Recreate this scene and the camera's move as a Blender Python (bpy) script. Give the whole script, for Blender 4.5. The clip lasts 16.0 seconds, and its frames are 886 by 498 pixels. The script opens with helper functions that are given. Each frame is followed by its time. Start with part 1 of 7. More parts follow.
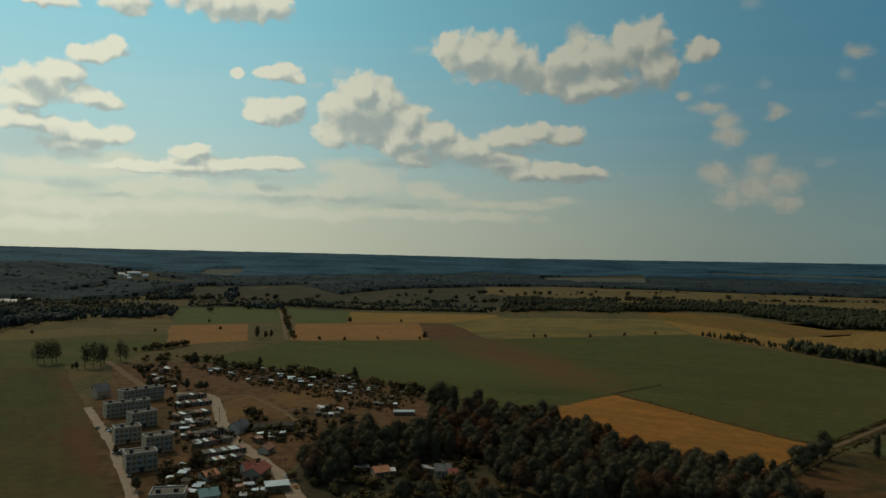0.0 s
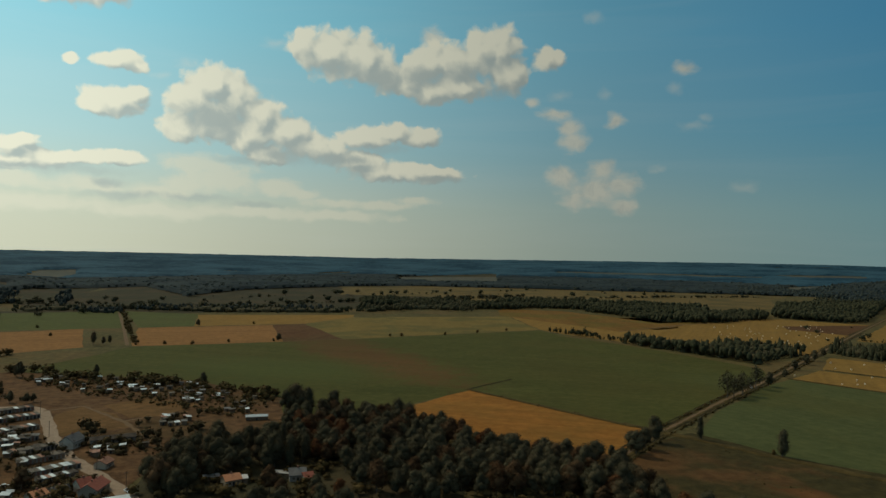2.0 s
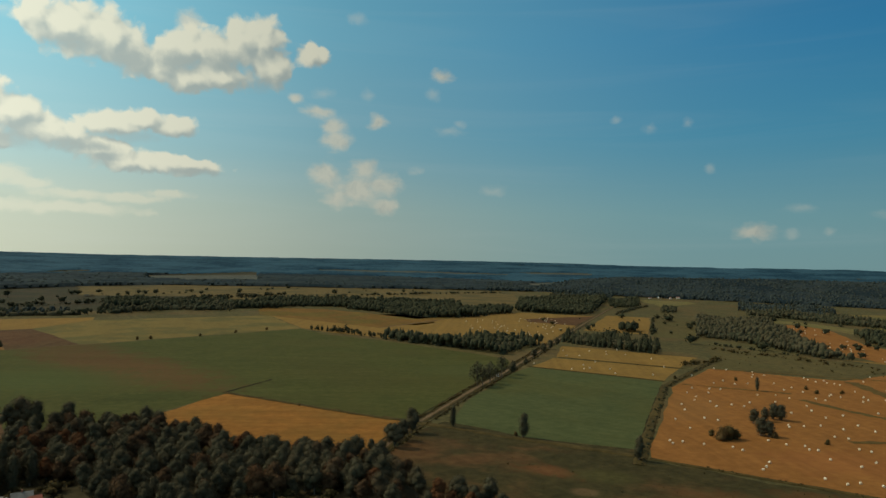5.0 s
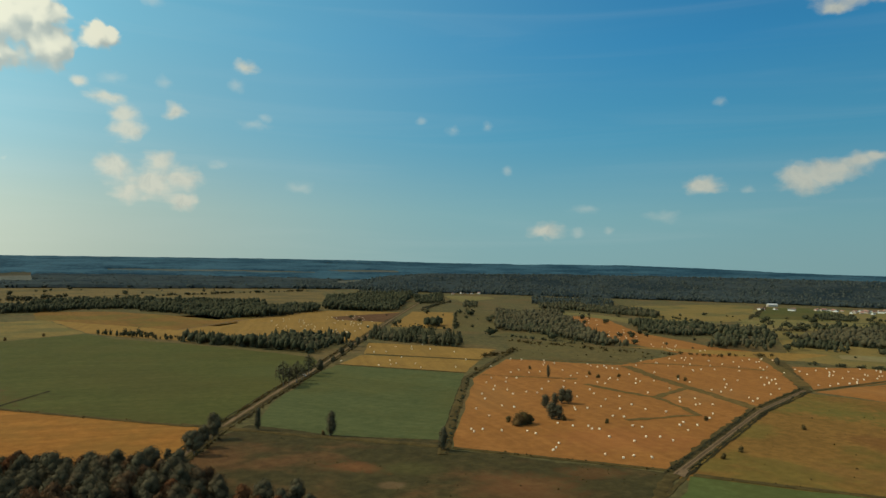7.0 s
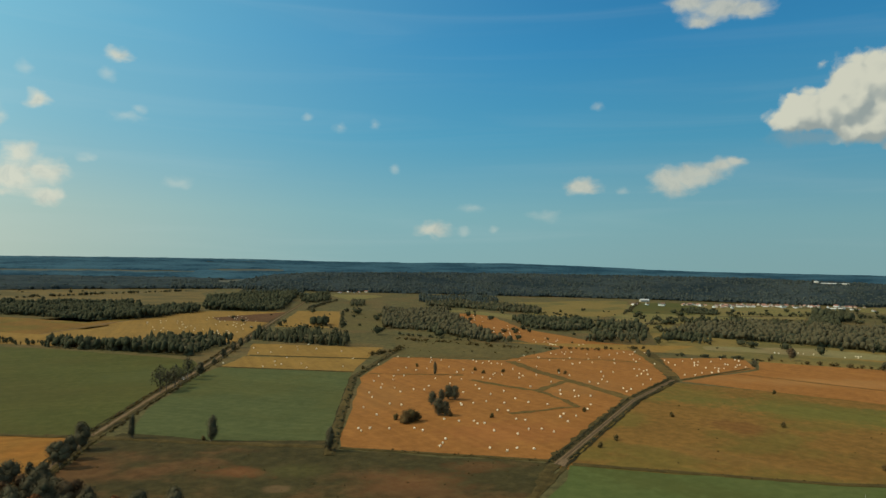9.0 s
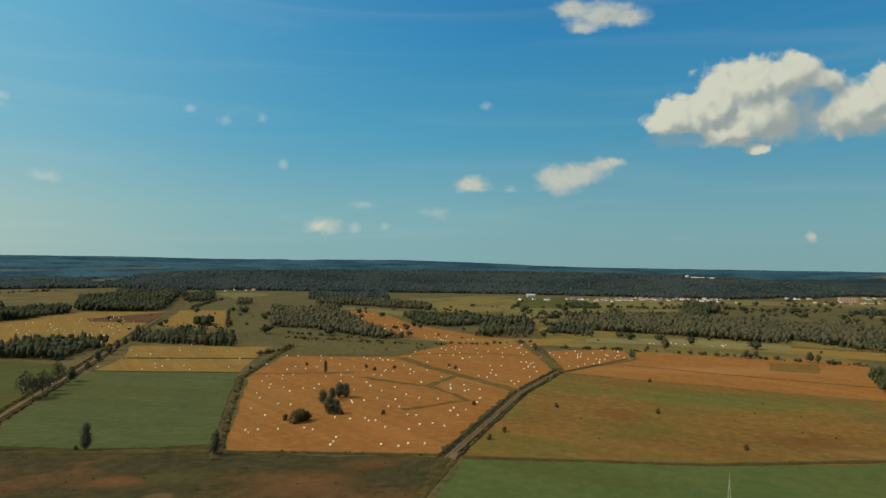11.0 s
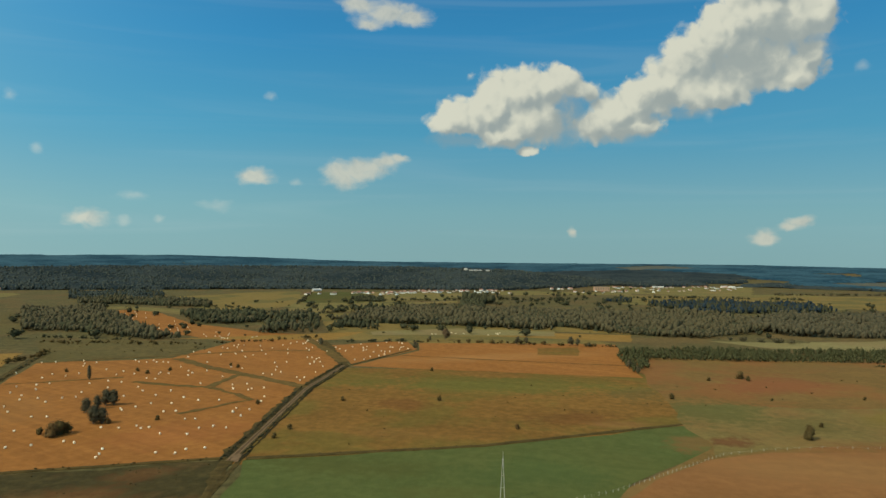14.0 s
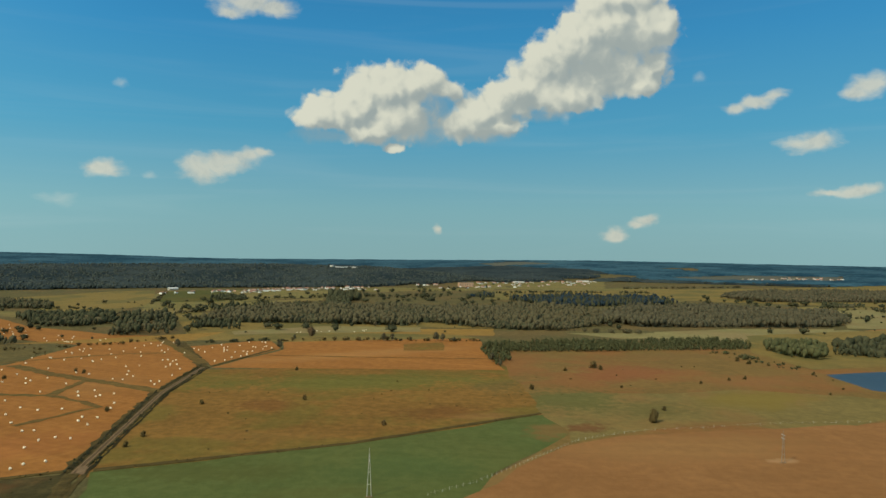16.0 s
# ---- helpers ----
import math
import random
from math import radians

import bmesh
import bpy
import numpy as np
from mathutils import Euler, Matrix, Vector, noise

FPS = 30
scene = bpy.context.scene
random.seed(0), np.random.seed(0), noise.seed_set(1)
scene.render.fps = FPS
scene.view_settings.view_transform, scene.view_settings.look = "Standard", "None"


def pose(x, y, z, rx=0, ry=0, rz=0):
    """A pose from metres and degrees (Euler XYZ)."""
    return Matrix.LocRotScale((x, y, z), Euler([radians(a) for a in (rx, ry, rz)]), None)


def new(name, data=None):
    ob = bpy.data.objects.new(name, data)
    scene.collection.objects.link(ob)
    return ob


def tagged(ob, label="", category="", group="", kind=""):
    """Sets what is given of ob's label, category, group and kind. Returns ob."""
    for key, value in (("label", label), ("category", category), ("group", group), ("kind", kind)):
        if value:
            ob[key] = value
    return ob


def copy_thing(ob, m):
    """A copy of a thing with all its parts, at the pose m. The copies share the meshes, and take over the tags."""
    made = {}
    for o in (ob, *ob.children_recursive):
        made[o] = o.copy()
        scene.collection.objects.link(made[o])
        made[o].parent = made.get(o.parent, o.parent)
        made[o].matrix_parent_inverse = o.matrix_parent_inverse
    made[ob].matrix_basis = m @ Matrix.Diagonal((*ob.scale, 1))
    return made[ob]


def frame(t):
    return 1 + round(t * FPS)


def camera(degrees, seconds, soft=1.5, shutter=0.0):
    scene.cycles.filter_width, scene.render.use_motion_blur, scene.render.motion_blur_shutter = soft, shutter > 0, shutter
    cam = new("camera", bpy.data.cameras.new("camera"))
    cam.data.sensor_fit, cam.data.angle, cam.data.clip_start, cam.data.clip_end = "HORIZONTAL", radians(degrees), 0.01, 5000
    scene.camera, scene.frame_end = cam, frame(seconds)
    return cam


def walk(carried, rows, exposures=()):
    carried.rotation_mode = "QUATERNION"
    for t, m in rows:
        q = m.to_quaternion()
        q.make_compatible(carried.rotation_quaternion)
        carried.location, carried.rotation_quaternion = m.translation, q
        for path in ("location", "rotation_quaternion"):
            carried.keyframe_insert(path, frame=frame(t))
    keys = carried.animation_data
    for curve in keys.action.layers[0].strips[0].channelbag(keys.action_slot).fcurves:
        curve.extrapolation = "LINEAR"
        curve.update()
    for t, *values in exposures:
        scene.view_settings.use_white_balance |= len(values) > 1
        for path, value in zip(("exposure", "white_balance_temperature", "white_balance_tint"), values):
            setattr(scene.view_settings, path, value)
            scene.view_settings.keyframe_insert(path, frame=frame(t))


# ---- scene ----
# ---- camera and its turn ----
cam = camera(63.64, 16.0, soft=1.5)
PATH = [
    (0.0, pose(0, 0, 105, 90.188, -1.205, 0.000)),
    (0.5, pose(0, 0, 105, 90.249, -1.263, -2.733)),
    (1.0, pose(0, 0, 105, 90.284, -1.232, -5.382)),
    (1.5, pose(0, 0, 105, 90.335, -1.249, -8.300)),
    (2.0, pose(0, 0, 105, 90.393, -1.167, -11.492)),
    (2.5, pose(0, 0, 105, 90.429, -1.139, -14.310)),
    (3.0, pose(0, 0, 105, 90.458, -1.220, -17.192)),
    (3.2, pose(0, 0, 105, 90.487, -1.272, -18.809)),
    (5.3, pose(0, 0, 105, 90.692, -1.527, -33.769)),
    (5.5, pose(0, 0, 105, 90.722, -1.522, -36.443)),
    (6.0, pose(0, 0, 105, 90.832, -1.344, -41.612)),
    (6.5, pose(0, 0, 105, 90.832, -1.302, -44.001)),
    (7.0, pose(0, 0, 105, 90.837, -1.312, -45.753)),
    (7.5, pose(0, 0, 105, 90.862, -1.284, -48.112)),
    (8.0, pose(0, 0, 105, 90.865, -1.302, -50.563)),
    (8.5, pose(0, 0, 105, 90.882, -1.239, -52.882)),
    (10.8, pose(0, 0, 105, 90.828, -1.079, -62.143)),
    (11.0, pose(0, 0, 105, 90.800, -1.011, -63.492)),
    (11.5, pose(0, 0, 105, 90.795, -0.973, -67.433)),
    (12.0, pose(0, 0, 105, 90.770, -0.938, -71.097)),
    (12.5, pose(0, 0, 105, 90.738, -0.812, -72.971)),
    (13.0, pose(0, 0, 105, 90.687, -0.817, -74.670)),
    (13.5, pose(0, 0, 105, 90.639, -0.780, -77.366)),
    (14.0, pose(0, 0, 105, 90.605, -0.782, -80.530)),
    (14.5, pose(0, 0, 105, 90.555, -0.714, -82.830)),
    (15.0, pose(0, 0, 105, 90.508, -0.627, -85.676)),
    (15.5, pose(0, 0, 105, 90.467, -0.612, -88.243)),
    (16.0, pose(0, 0, 105, 90.466, -0.638, -91.226)),
]
EXPOSURES = [(0.0, -1.27), (3.0, -0.86), (5.5, -0.52), (7.0, -0.18), (11.0, -0.06), (13.0, -0.02), (16.0, 0.07)]
walk(cam, PATH, EXPOSURES)

# ---- land ----
def smooth(a):
    a = np.clip(a, 0, 1)
    return a * a * (3 - 2 * a)


RIDGE_TURN = (-180, -123, -114, -104, -95, -84, -74, -66, -60, -52, -46, -40, -31, -14, -5, 8, 23, 32, 60, 180)
RIDGE_RISE = (-.5, -.6, -.52, -.42, -.48, -.55, -.56, -.34, -.25, -.33, -.4, -.33, -.36, -.5, -.54, -.46, -.42, -.36, -.4, -.5)


RISE_TURN = (-180, -114, -105, -97, -92, -86, -78, -66, -56, -44, -40, -36, 180)
RISE_DIP = (2.3, 2.3, 2.3, 2.0, 1.5, 0.98, 0.85, 0.90, 0.98, 1.2, 1.6, 2.3, 2.3)


def terrain_np(x, y):
    """Height of the land: flat farmland that rises into low hills far away."""
    r, turn = np.hypot(x, y), np.degrees(np.arctan2(-x, y))
    ridge = 105 + 4850 * np.tan(np.radians(np.interp(turn, RIDGE_TURN, RIDGE_RISE)))
    crest = 105 - 10 - 2780 * np.tan(np.radians(np.interp(turn, RISE_TURN, RISE_DIP)))
    rise_up = np.maximum(crest, 0) * np.exp(-(np.minimum(r - 2780, 0) / 300) ** 2 - (np.maximum(r - 2780, 0) / 420) ** 2)
    slope = 45 * smooth((turn - 14) / 16) * smooth((r - 1350) / 900)
    base = np.maximum(ridge * smooth((r - 2500) / 2350), slope * smooth((4600 - r) / 1500))
    return np.maximum(base, rise_up)


def height(x, y):
    return float(terrain_np(np.array(float(x)), np.array(float(y))))


# ---- sun and sky ----
SUN_TURN, SUN_RISE = 42.0, 43.0
sun = new("sun", bpy.data.lights.new("sun", "SUN"))
sun.data.energy, sun.data.angle, sun.data.color = 2.85, radians(0.6), (1.0, 0.88, 0.62)
sun.matrix_world = pose(0, 0, 300, 90 - SUN_RISE, 0, SUN_TURN + 180)


class Nodes:
    """Short hand for a node tree."""

    def __init__(self, tree):
        self.tree = tree
        tree.nodes.clear()

    def add(self, kind, inputs=(), **settings):
        n = self.tree.nodes.new(kind)
        for key, value in settings.items():
            setattr(n, key, value)
        for key, value in dict(inputs).items():
            if isinstance(value, bpy.types.NodeSocket):
                self.tree.links.new(value, n.inputs[key])
            else:
                n.inputs[key].default_value = value
        return n

    def math(self, op, a, b=0.0, c=0.0, clamp=False):
        return self.add("ShaderNodeMath", {0: a, 1: b, 2: c}, operation=op, use_clamp=clamp).outputs[0]

    def vec(self, op, a, b=(0, 0, 0), c=(0, 0, 0)):
        n = self.add("ShaderNodeVectorMath", {0: a, 1: b, 2: c}, operation=op)
        return n.outputs["Value"] if op in ("DOT_PRODUCT", "LENGTH") else n.outputs["Vector"]

    def span(self, v, a, b, c=0.0, d=1.0, soft=True):
        return self.add("ShaderNodeMapRange", {0: v, 1: a, 2: b, 3: c, 4: d},
                        interpolation_type="SMOOTHSTEP" if soft else "LINEAR").outputs[0]

    def mix(self, f, a, b, how="MIX"):
        n = self.add("ShaderNodeMix", {0: f, 6: a, 7: b}, data_type="RGBA", blend_type=how)
        return n.outputs[2]

    def ramp(self, f, stops):
        n = self.add("ShaderNodeValToRGB", {0: f})
        e = n.color_ramp.elements
        while len(e) < len(stops):
            e.new(0.5)
        for one, (at, col) in zip(e, stops):
            one.position, one.color = at, (*col, 1)
        return n.outputs[0]

    def noise(self, vector, scale, detail=4.0, rough=0.55, dims="3D", distort=0.0):
        n = self.add("ShaderNodeTexNoise", {"Vector": vector, "Scale": scale, "Detail": detail, "Roughness": rough,
                                            "Distortion": distort}, noise_dimensions=dims)
        return n.outputs["Fac"]


# clouds as puffs of (turn, rise, half width, half height) in degrees
# the two-headed bank high over the wood
CLOUDS = [
    (-0.16, 15.93, 1.45, 1.26), (-2.21, 15.33, 2.63, 1.94), (-4.7, 15.13, 2.34, 1.94), (-6.52, 14.06, 1.7, 1.53), (-8.32, 13.62, 1.42, 1.19),
    (-9.84, 14.65, 1.85, 1.93), (-10.1, 12.74, 2.29, 1.02), (-12.03, 14.71, 2.43, 1.91), (-14.15, 15.74, 1.62, 1.88), (-15.63, 15.87, 1.94, 2.03),
    (-16.63, 14.19, 1.5, 1.72), (-12.71, 13.19, 2.68, 1.09), (-19.56, 15.31, 1.45, 0.92),
]
# its lower neighbour
CLOUDS += [
    (6.55, 12.52, 2.15, 1.46), (8.17, 11.15, 1.87, 1.3), (4.87, 11.64, 1.71, 1.82), (3.03, 10.26, 1.99, 1.67), (1.06, 9.12, 2.18, 1.42),
    (8.93, 9.11, 1.59, 1.14), (6.49, 9.83, 2.86, 1.75), (3.76, 8.69, 1.99, 1.33), (2.38, 7.4, 2.17, 0.89),
]
# the trailing end of it
CLOUDS += [
    (-1.46, 8.15, 3.26, 1.07), (-5.06, 8.99, 2.34, 0.97), (-7.29, 9.66, 1.7, 0.79), (-9.52, 9.17, 1.68, 0.79), (-4.19, 7.25, 2.88, 0.8),
    (-6.91, 6.43, 3.22, 0.85), (-10.89, 6.22, 2.54, 0.7), (-9.57, 6.8, 1.41, 0.53),
]
# loose heaps towards the sun
CLOUDS += [
    (30.04, 10.86, 2.11, 1.36), (28.33, 11.93, 1.62, 0.99), (30.7, 10.02, 1.74, 0.91), (26.5, 10.44, 1.67, 0.78), (25.32, 10.17, 0.96, 0.56),
    (26.93, 13.38, 1.51, 0.73), (25.47, 13.77, 1.18, 0.69), (24.93, 14.38, 0.56, 0.62), (16.36, 13.15, 0.63, 0.41), (13.18, 13.49, 1.81, 0.71),
    (11.87, 13.08, 0.7, 0.46), (13.33, 10.6, 2.4, 1.11), (14.82, 10.12, 1.36, 0.72), (12.04, 11.11, 1.13, 0.81),
]
# heaps at the top of the sky
CLOUDS += [
    (17.31, 18.29, 4.63, 1.48), (14.14, 18.15, 1.79, 1.03), (24.43, 17.51, 1.96, 0.98), (23.66, 16.79, 0.91, 0.68), (29.48, 16.68, 2.2, 0.58),
]
# a broken bank low towards the sun
CLOUDS += [
    (30.67, 8.39, 2.42, 0.84), (28.77, 8.08, 1.53, 0.7), (26.81, 7.88, 2.6, 0.87), (24.97, 7.84, 1.57, 0.89), (27.87, 6.99, 2.2, 0.55),
    (19.72, 7.04, 1.69, 0.63), (19.32, 7.4, 1.09, 0.46), (17.04, 6.35, 4.31, 0.56), (13.24, 6.5, 2.23, 0.57), (21.09, 5.78, 4.81, 0.5),
]
# the great cumulus, its first tower
CLOUDS += [
    (-86.26, 12.84, 3.54, 2.25), (-84.91, 11.95, 2.18, 1.83), (-83.55, 11.28, 2.36, 1.84), (-81.29, 10.92, 1.9, 1.49), (-80.17, 10.54, 0.99, 0.79),
    (-88.52, 13.41, 2.08, 1.59), (-89.88, 13.62, 1.67, 1.29), (-91.46, 13.04, 1.44, 0.82), (-87.65, 10.66, 3.35, 1.84), (-85.39, 9.54, 2.9, 0.88),
    (-87.13, 8.41, 0.91, 0.44),
]
# its second, higher tower
CLOUDS += [
    (-93.94, 10.98, 2.31, 1.82), (-92.39, 10.34, 1.88, 1.31), (-95.71, 12.02, 2.03, 1.97), (-97.45, 12.82, 2, 2.12), (-95.28, 10.13, 2.29, 0.96),
    (-99.16, 14.43, 2.23, 2.33), (-100.52, 15.43, 2.21, 2.29), (-102.2, 16.7, 2.59, 2.49), (-104.38, 17.4, 2.94, 2.6), (-106.79, 17.1, 2.61, 2.41),
    (-108.31, 17.41, 1.24, 1.3), (-103.79, 14.16, 3.77, 2.04), (-106.7, 13.15, 1.98, 0.97), (-100.55, 12.48, 3.48, 1.43), (-107.48, 14.45, 1.41, 1.51),
    (-104.97, 19.44, 3.73, 1.61),
]
# thin and dissolving ones
FAINT = [
    (-18.61, 11.96, 0.73, 0.45), (-20.04, 11.15, 1.36, 0.58), (-21.33, 10.06, 1.1, 0.7), (-21.74, 9.1, 1.25, 1.03), (-20.85, 6.14, 1.19, 1.17),
    (-21.75, 4.57, 1.33, 0.92), (-23.66, 5.17, 1.9, 1.24), (-23.9, 6.69, 1.14, 0.9), (-25.53, 5.54, 1.18, 1.14), (-25.63, 4, 1.18, 0.81),
    (-24.77, 10.57, 0.82, 0.68), (-19.56, 15.31, 1.21, 0.8), (-29.99, 14.19, 1.02, 0.52), (-10.23, 16.91, 1.05, 0.98),
]
# fair-weather puffs over the fields
FAINT += [
    (-54.09, 2.44, 1.45, 0.68), (-65.56, 5.98, 1.52, 0.7), (-72.29, 6.28, 1.57, 1.04), (-73.45, 6.67, 1.62, 0.99), (-74.67, 6.97, 1.66, 0.82),
    (-75.9, 7.42, 1.34, 0.61), (-76.89, 7.74, 0.95, 0.4),
]
# a high torn one and a speck
FAINT += [
    (-75.74, 18.84, 2.41, 0.97), (-73.49, 19.3, 1.53, 0.73), (-77.83, 18.53, 1.67, 0.81), (-74.41, 17.97, 1.21, 0.53), (-90.78, 2.07, 0.42, 0.42),
]
# small ones beyond the great cumulus
FAINT += [
    (-113.59, 11, 1.06, 0.5), (-114.81, 11.35, 1.18, 0.57), (-116.01, 11.77, 0.95, 0.41), (-104.9, 1.8, 1.05, 0.64), (-107.09, 2.85, 0.94, 0.51),
    (-106.38, 2.48, 0.71, 0.38),
]
# and past them
FAINT += [
    (-118.43, 8.24, 2.01, 0.67), (-121.76, 4.86, 1.75, 0.43), (-119.7, 4.73, 1.26, 0.32), (-122.32, 11.95, 1.47, 0.82), (-121.31, 11.5, 1.02, 0.45),
]
# mere shreds
SHREDS = [
    (-20.61, 12.55, 0.95, 0.49), (-24.1, 12.52, 0.98, 0.55), (-29.33, 12.84, 0.97, 0.53), (-30.4, 9.99, 1.82, 0.49), (-31.39, 10.47, 0.66, 0.49),
    (-28.11, 6.83, 0.71, 0.47), (-23.23, 18.2, 1.07, 0.49), (2.11, 15.88, 1.36, 0.59), (2.69, 11.14, 1.81, 0.87), (8.58, 13.7, 1.06, 0.59),
    (10.33, 12.75, 0.88, 0.51),
]
# shreds over the fields
SHREDS += [
    (-56.43, 2.39, 0.76, 0.5), (-56.84, 4.2, 1.26, 0.49), (-58.66, 2.57, 0.53, 0.36), (-62.82, 3.69, 1.56, 0.53), (-46.28, 10.36, 0.86, 0.44),
    (-49.09, 10.67, 0.64, 0.62), (-50.81, 7.24, 0.64, 0.4), (-66.71, 12.15, 0.71, 0.42), (-34.35, 5.42, 1.38, 0.61), (-27.85, 6.68, 0.54, 0.37),
    (-43.79, 11, 0.54, 0.35),
]
# shreds about the great cumulus
SHREDS += [
    (-79.27, 10.82, 0.54, 0.61), (-110.85, 13.28, 0.67, 0.39), (-68.9, 5.76, 0.58, 0.34), (-100.69, 10.88, 0.51, 0.85), (-117.19, 8.29, 1.12, 0.42),
]
# long flat banks low towards the sun
LOW = [
    (29.93, 5.6, 2.86, 0.54), (24.75, 6.23, 2.77, 0.57), (23.39, 4.23, 2.52, 0.58), (7.53, 6.26, 2.85, 0.98), (5.63, 5.43, 2.87, 1.07),
    (2.01, 4.94, 2.17, 0.67), (10.14, 4.16, 2.81, 0.49), (8.17, 4.9, 2.4, 0.71), (30.57, 3.8, 2.15, 0.62), (-0.18, 4.49, 1.45, 0.5),
    (-2.91, 3.82, 2.44, 0.41), (-6.52, 3.74, 2.86, 0.4), (-9.18, 4.09, 1.94, 0.31),
]
# and nearer the horizon
LOW += [
    (27.84, 5.25, 5.67, 0.64), (20.27, 4.69, 3.59, 0.59), (14.91, 4.51, 3.81, 0.52), (27.43, 2.67, 5, 0.64), (19.03, 3.04, 6.06, 0.6),
    (10.11, 2.78, 5.7, 0.62), (2.96, 2.89, 4.96, 0.54), (29.85, 1.37, 5.46, 0.55), (-2.93, 2.78, 4.96, 0.45),
]
# grey hearts and undersides of the bank and its neighbour
HEARTS_GREY = [
    (-6.31, 13.64, 1.61, 1.02), (-9.86, 13.8, 2.03, 0.76), (-13.33, 14.33, 1.55, 0.75), (6.49, 10, 2.6, 1.31), (0.79, 7.48, 2.36, 0.67),
    (-2.61, 7.14, 2.8, 0.49), (-6.2, 8.24, 2.33, 0.4), (-10.9, 5.92, 2.01, 0.31), (-2.69, 14.27, 1.81, 0.51), (-15.9, 12.99, 1.51, 0.66),
    (4.4, 6.89, 1.8, 0.36),
]
# those of the low banks
HEARTS_GREY += [
    (30.3, 7, 2.84, 1), (27.68, 6.45, 1.92, 0.48), (15.77, 5.51, 3.44, 0.39), (19.08, 5.56, 2.51, 0.25), (27.46, 4.27, 1.71, 0.4),
    (24.89, 3.57, 1.57, 0.2), (30.04, 10.94, 0.88, 0.45), (7.48, 3.89, 2.67, 0.31), (12.75, 3.85, 2.59, 0.31), (3.43, 3.55, 2.26, 0.27),
    (13.63, 4.78, 1.03, 0.35),
]
# those of the great cumulus
HEARTS_GREY += [
    (-90.45, 11.32, 1.8, 2.09), (-89.47, 9.74, 2.8, 0.88), (-81.76, 9.35, 2.8, 0.53), (-86.3, 9.02, 2.81, 0.4), (-94.4, 9.62, 2.84, 0.57),
    (-102.96, 14.63, 3.81, 1.39), (-105.24, 16.06, 2.5, 1.19), (-98.77, 10.99, 2.84, 0.47), (-107.39, 15.17, 1.57, 1.18), (-97.46, 12.05, 1.57, 0.85),
]

world = bpy.data.worlds.new("sky")
scene.world = world
world.use_nodes = True
W = Nodes(world.node_tree)
view = W.add("ShaderNodeTexCoord").outputs["Generated"]
sep = W.add("ShaderNodeSeparateXYZ", {0: view})
rise = W.math("MULTIPLY", W.math("ARCSINE", sep.outputs[2]), 57.29578)
turn = W.math("MULTIPLY", W.math("ARCTAN2", W.math("MULTIPLY", sep.outputs[0], -1.0), sep.outputs[1]), 57.29578)
sunward = W.vec("DOT_PRODUCT", view, tuple(Vector((-math.sin(radians(SUN_TURN)) * math.cos(radians(SUN_RISE)),
                                                      math.cos(radians(SUN_TURN)) * math.cos(radians(SUN_RISE)), math.sin(radians(SUN_RISE))))))
air = W.add("ShaderNodeTexSky", sky_type="NISHITA", sun_disc=False, sun_elevation=radians(SUN_RISE),
            sun_rotation=radians(-SUN_TURN), air_density=1.0, dust_density=1.5, ozone_density=2.0)
up = W.math("DIVIDE", rise, 60.0, clamp=True)
away = W.ramp(up, [(0.0, (0.232, 0.418, 0.435)), (0.06, (0.188, 0.408, 0.455)), (0.16, (0.068, 0.325, 0.495)), (0.28, (0.031, 0.250, 0.49)), (0.36, (0.022, 0.202, 0.44)), (0.5, (0.15, 0.24, 0.33)), (1.0, (0.27, 0.30, 0.28))])
near_sun = W.ramp(up, [(0.0, (0.52, 0.55, 0.41)), (0.06, (0.51, 0.59, 0.47)), (0.14, (0.39, 0.60, 0.575)), (0.28, (0.235, 0.565, 0.635)), (0.36, (0.19, 0.52, 0.63)), (0.5, (0.35, 0.52, 0.56)), (1.0, (0.42, 0.44, 0.40))])
toward = W.span(sunward, -0.05, 0.92)
blue = W.mix(toward, away, near_sun)
air_dim = W.vec("SCALE", air.outputs[0])
air_dim.node.inputs["Scale"].default_value = 0.10
blue = W.mix(0.07, blue, air_dim)

# clouds: puffs broken up by noise, seen against the blue
flat = W.add("ShaderNodeCombineXYZ", {0: turn, 1: rise}).outputs[0]


def puffs(v, heaps, blend=0.35):
    """How deep a direction lies in the clouds: 1 in the heart of a puff, 0 at its rim, below 0 outside."""
    least = None
    for a, e, w, h in heaps:
        d = W.vec("MULTIPLY_ADD", v, (1 / w, 1 / h, 0), (-a / w, -e / h, 0))
        d = W.vec("LENGTH", d)
        least = d if least is None else W.add("ShaderNodeMath", {0: least, 1: d, 2: blend}, operation="SMOOTH_MIN").outputs[0]
    return W.math("SUBTRACT", 1.0, least)


def billows(v, scale):
    """Cauliflower heads: round swellings with creases between them."""
    cells = W.add("ShaderNodeTexVoronoi", {"Vector": v, "Scale": scale, "Detail": 1.0, "Roughness": 0.45, "Smoothness": 0.85}, voronoi_dimensions="2D", feature="SMOOTH_F1").outputs["Distance"]
    return W.math("SUBTRACT", 0.42, cells)


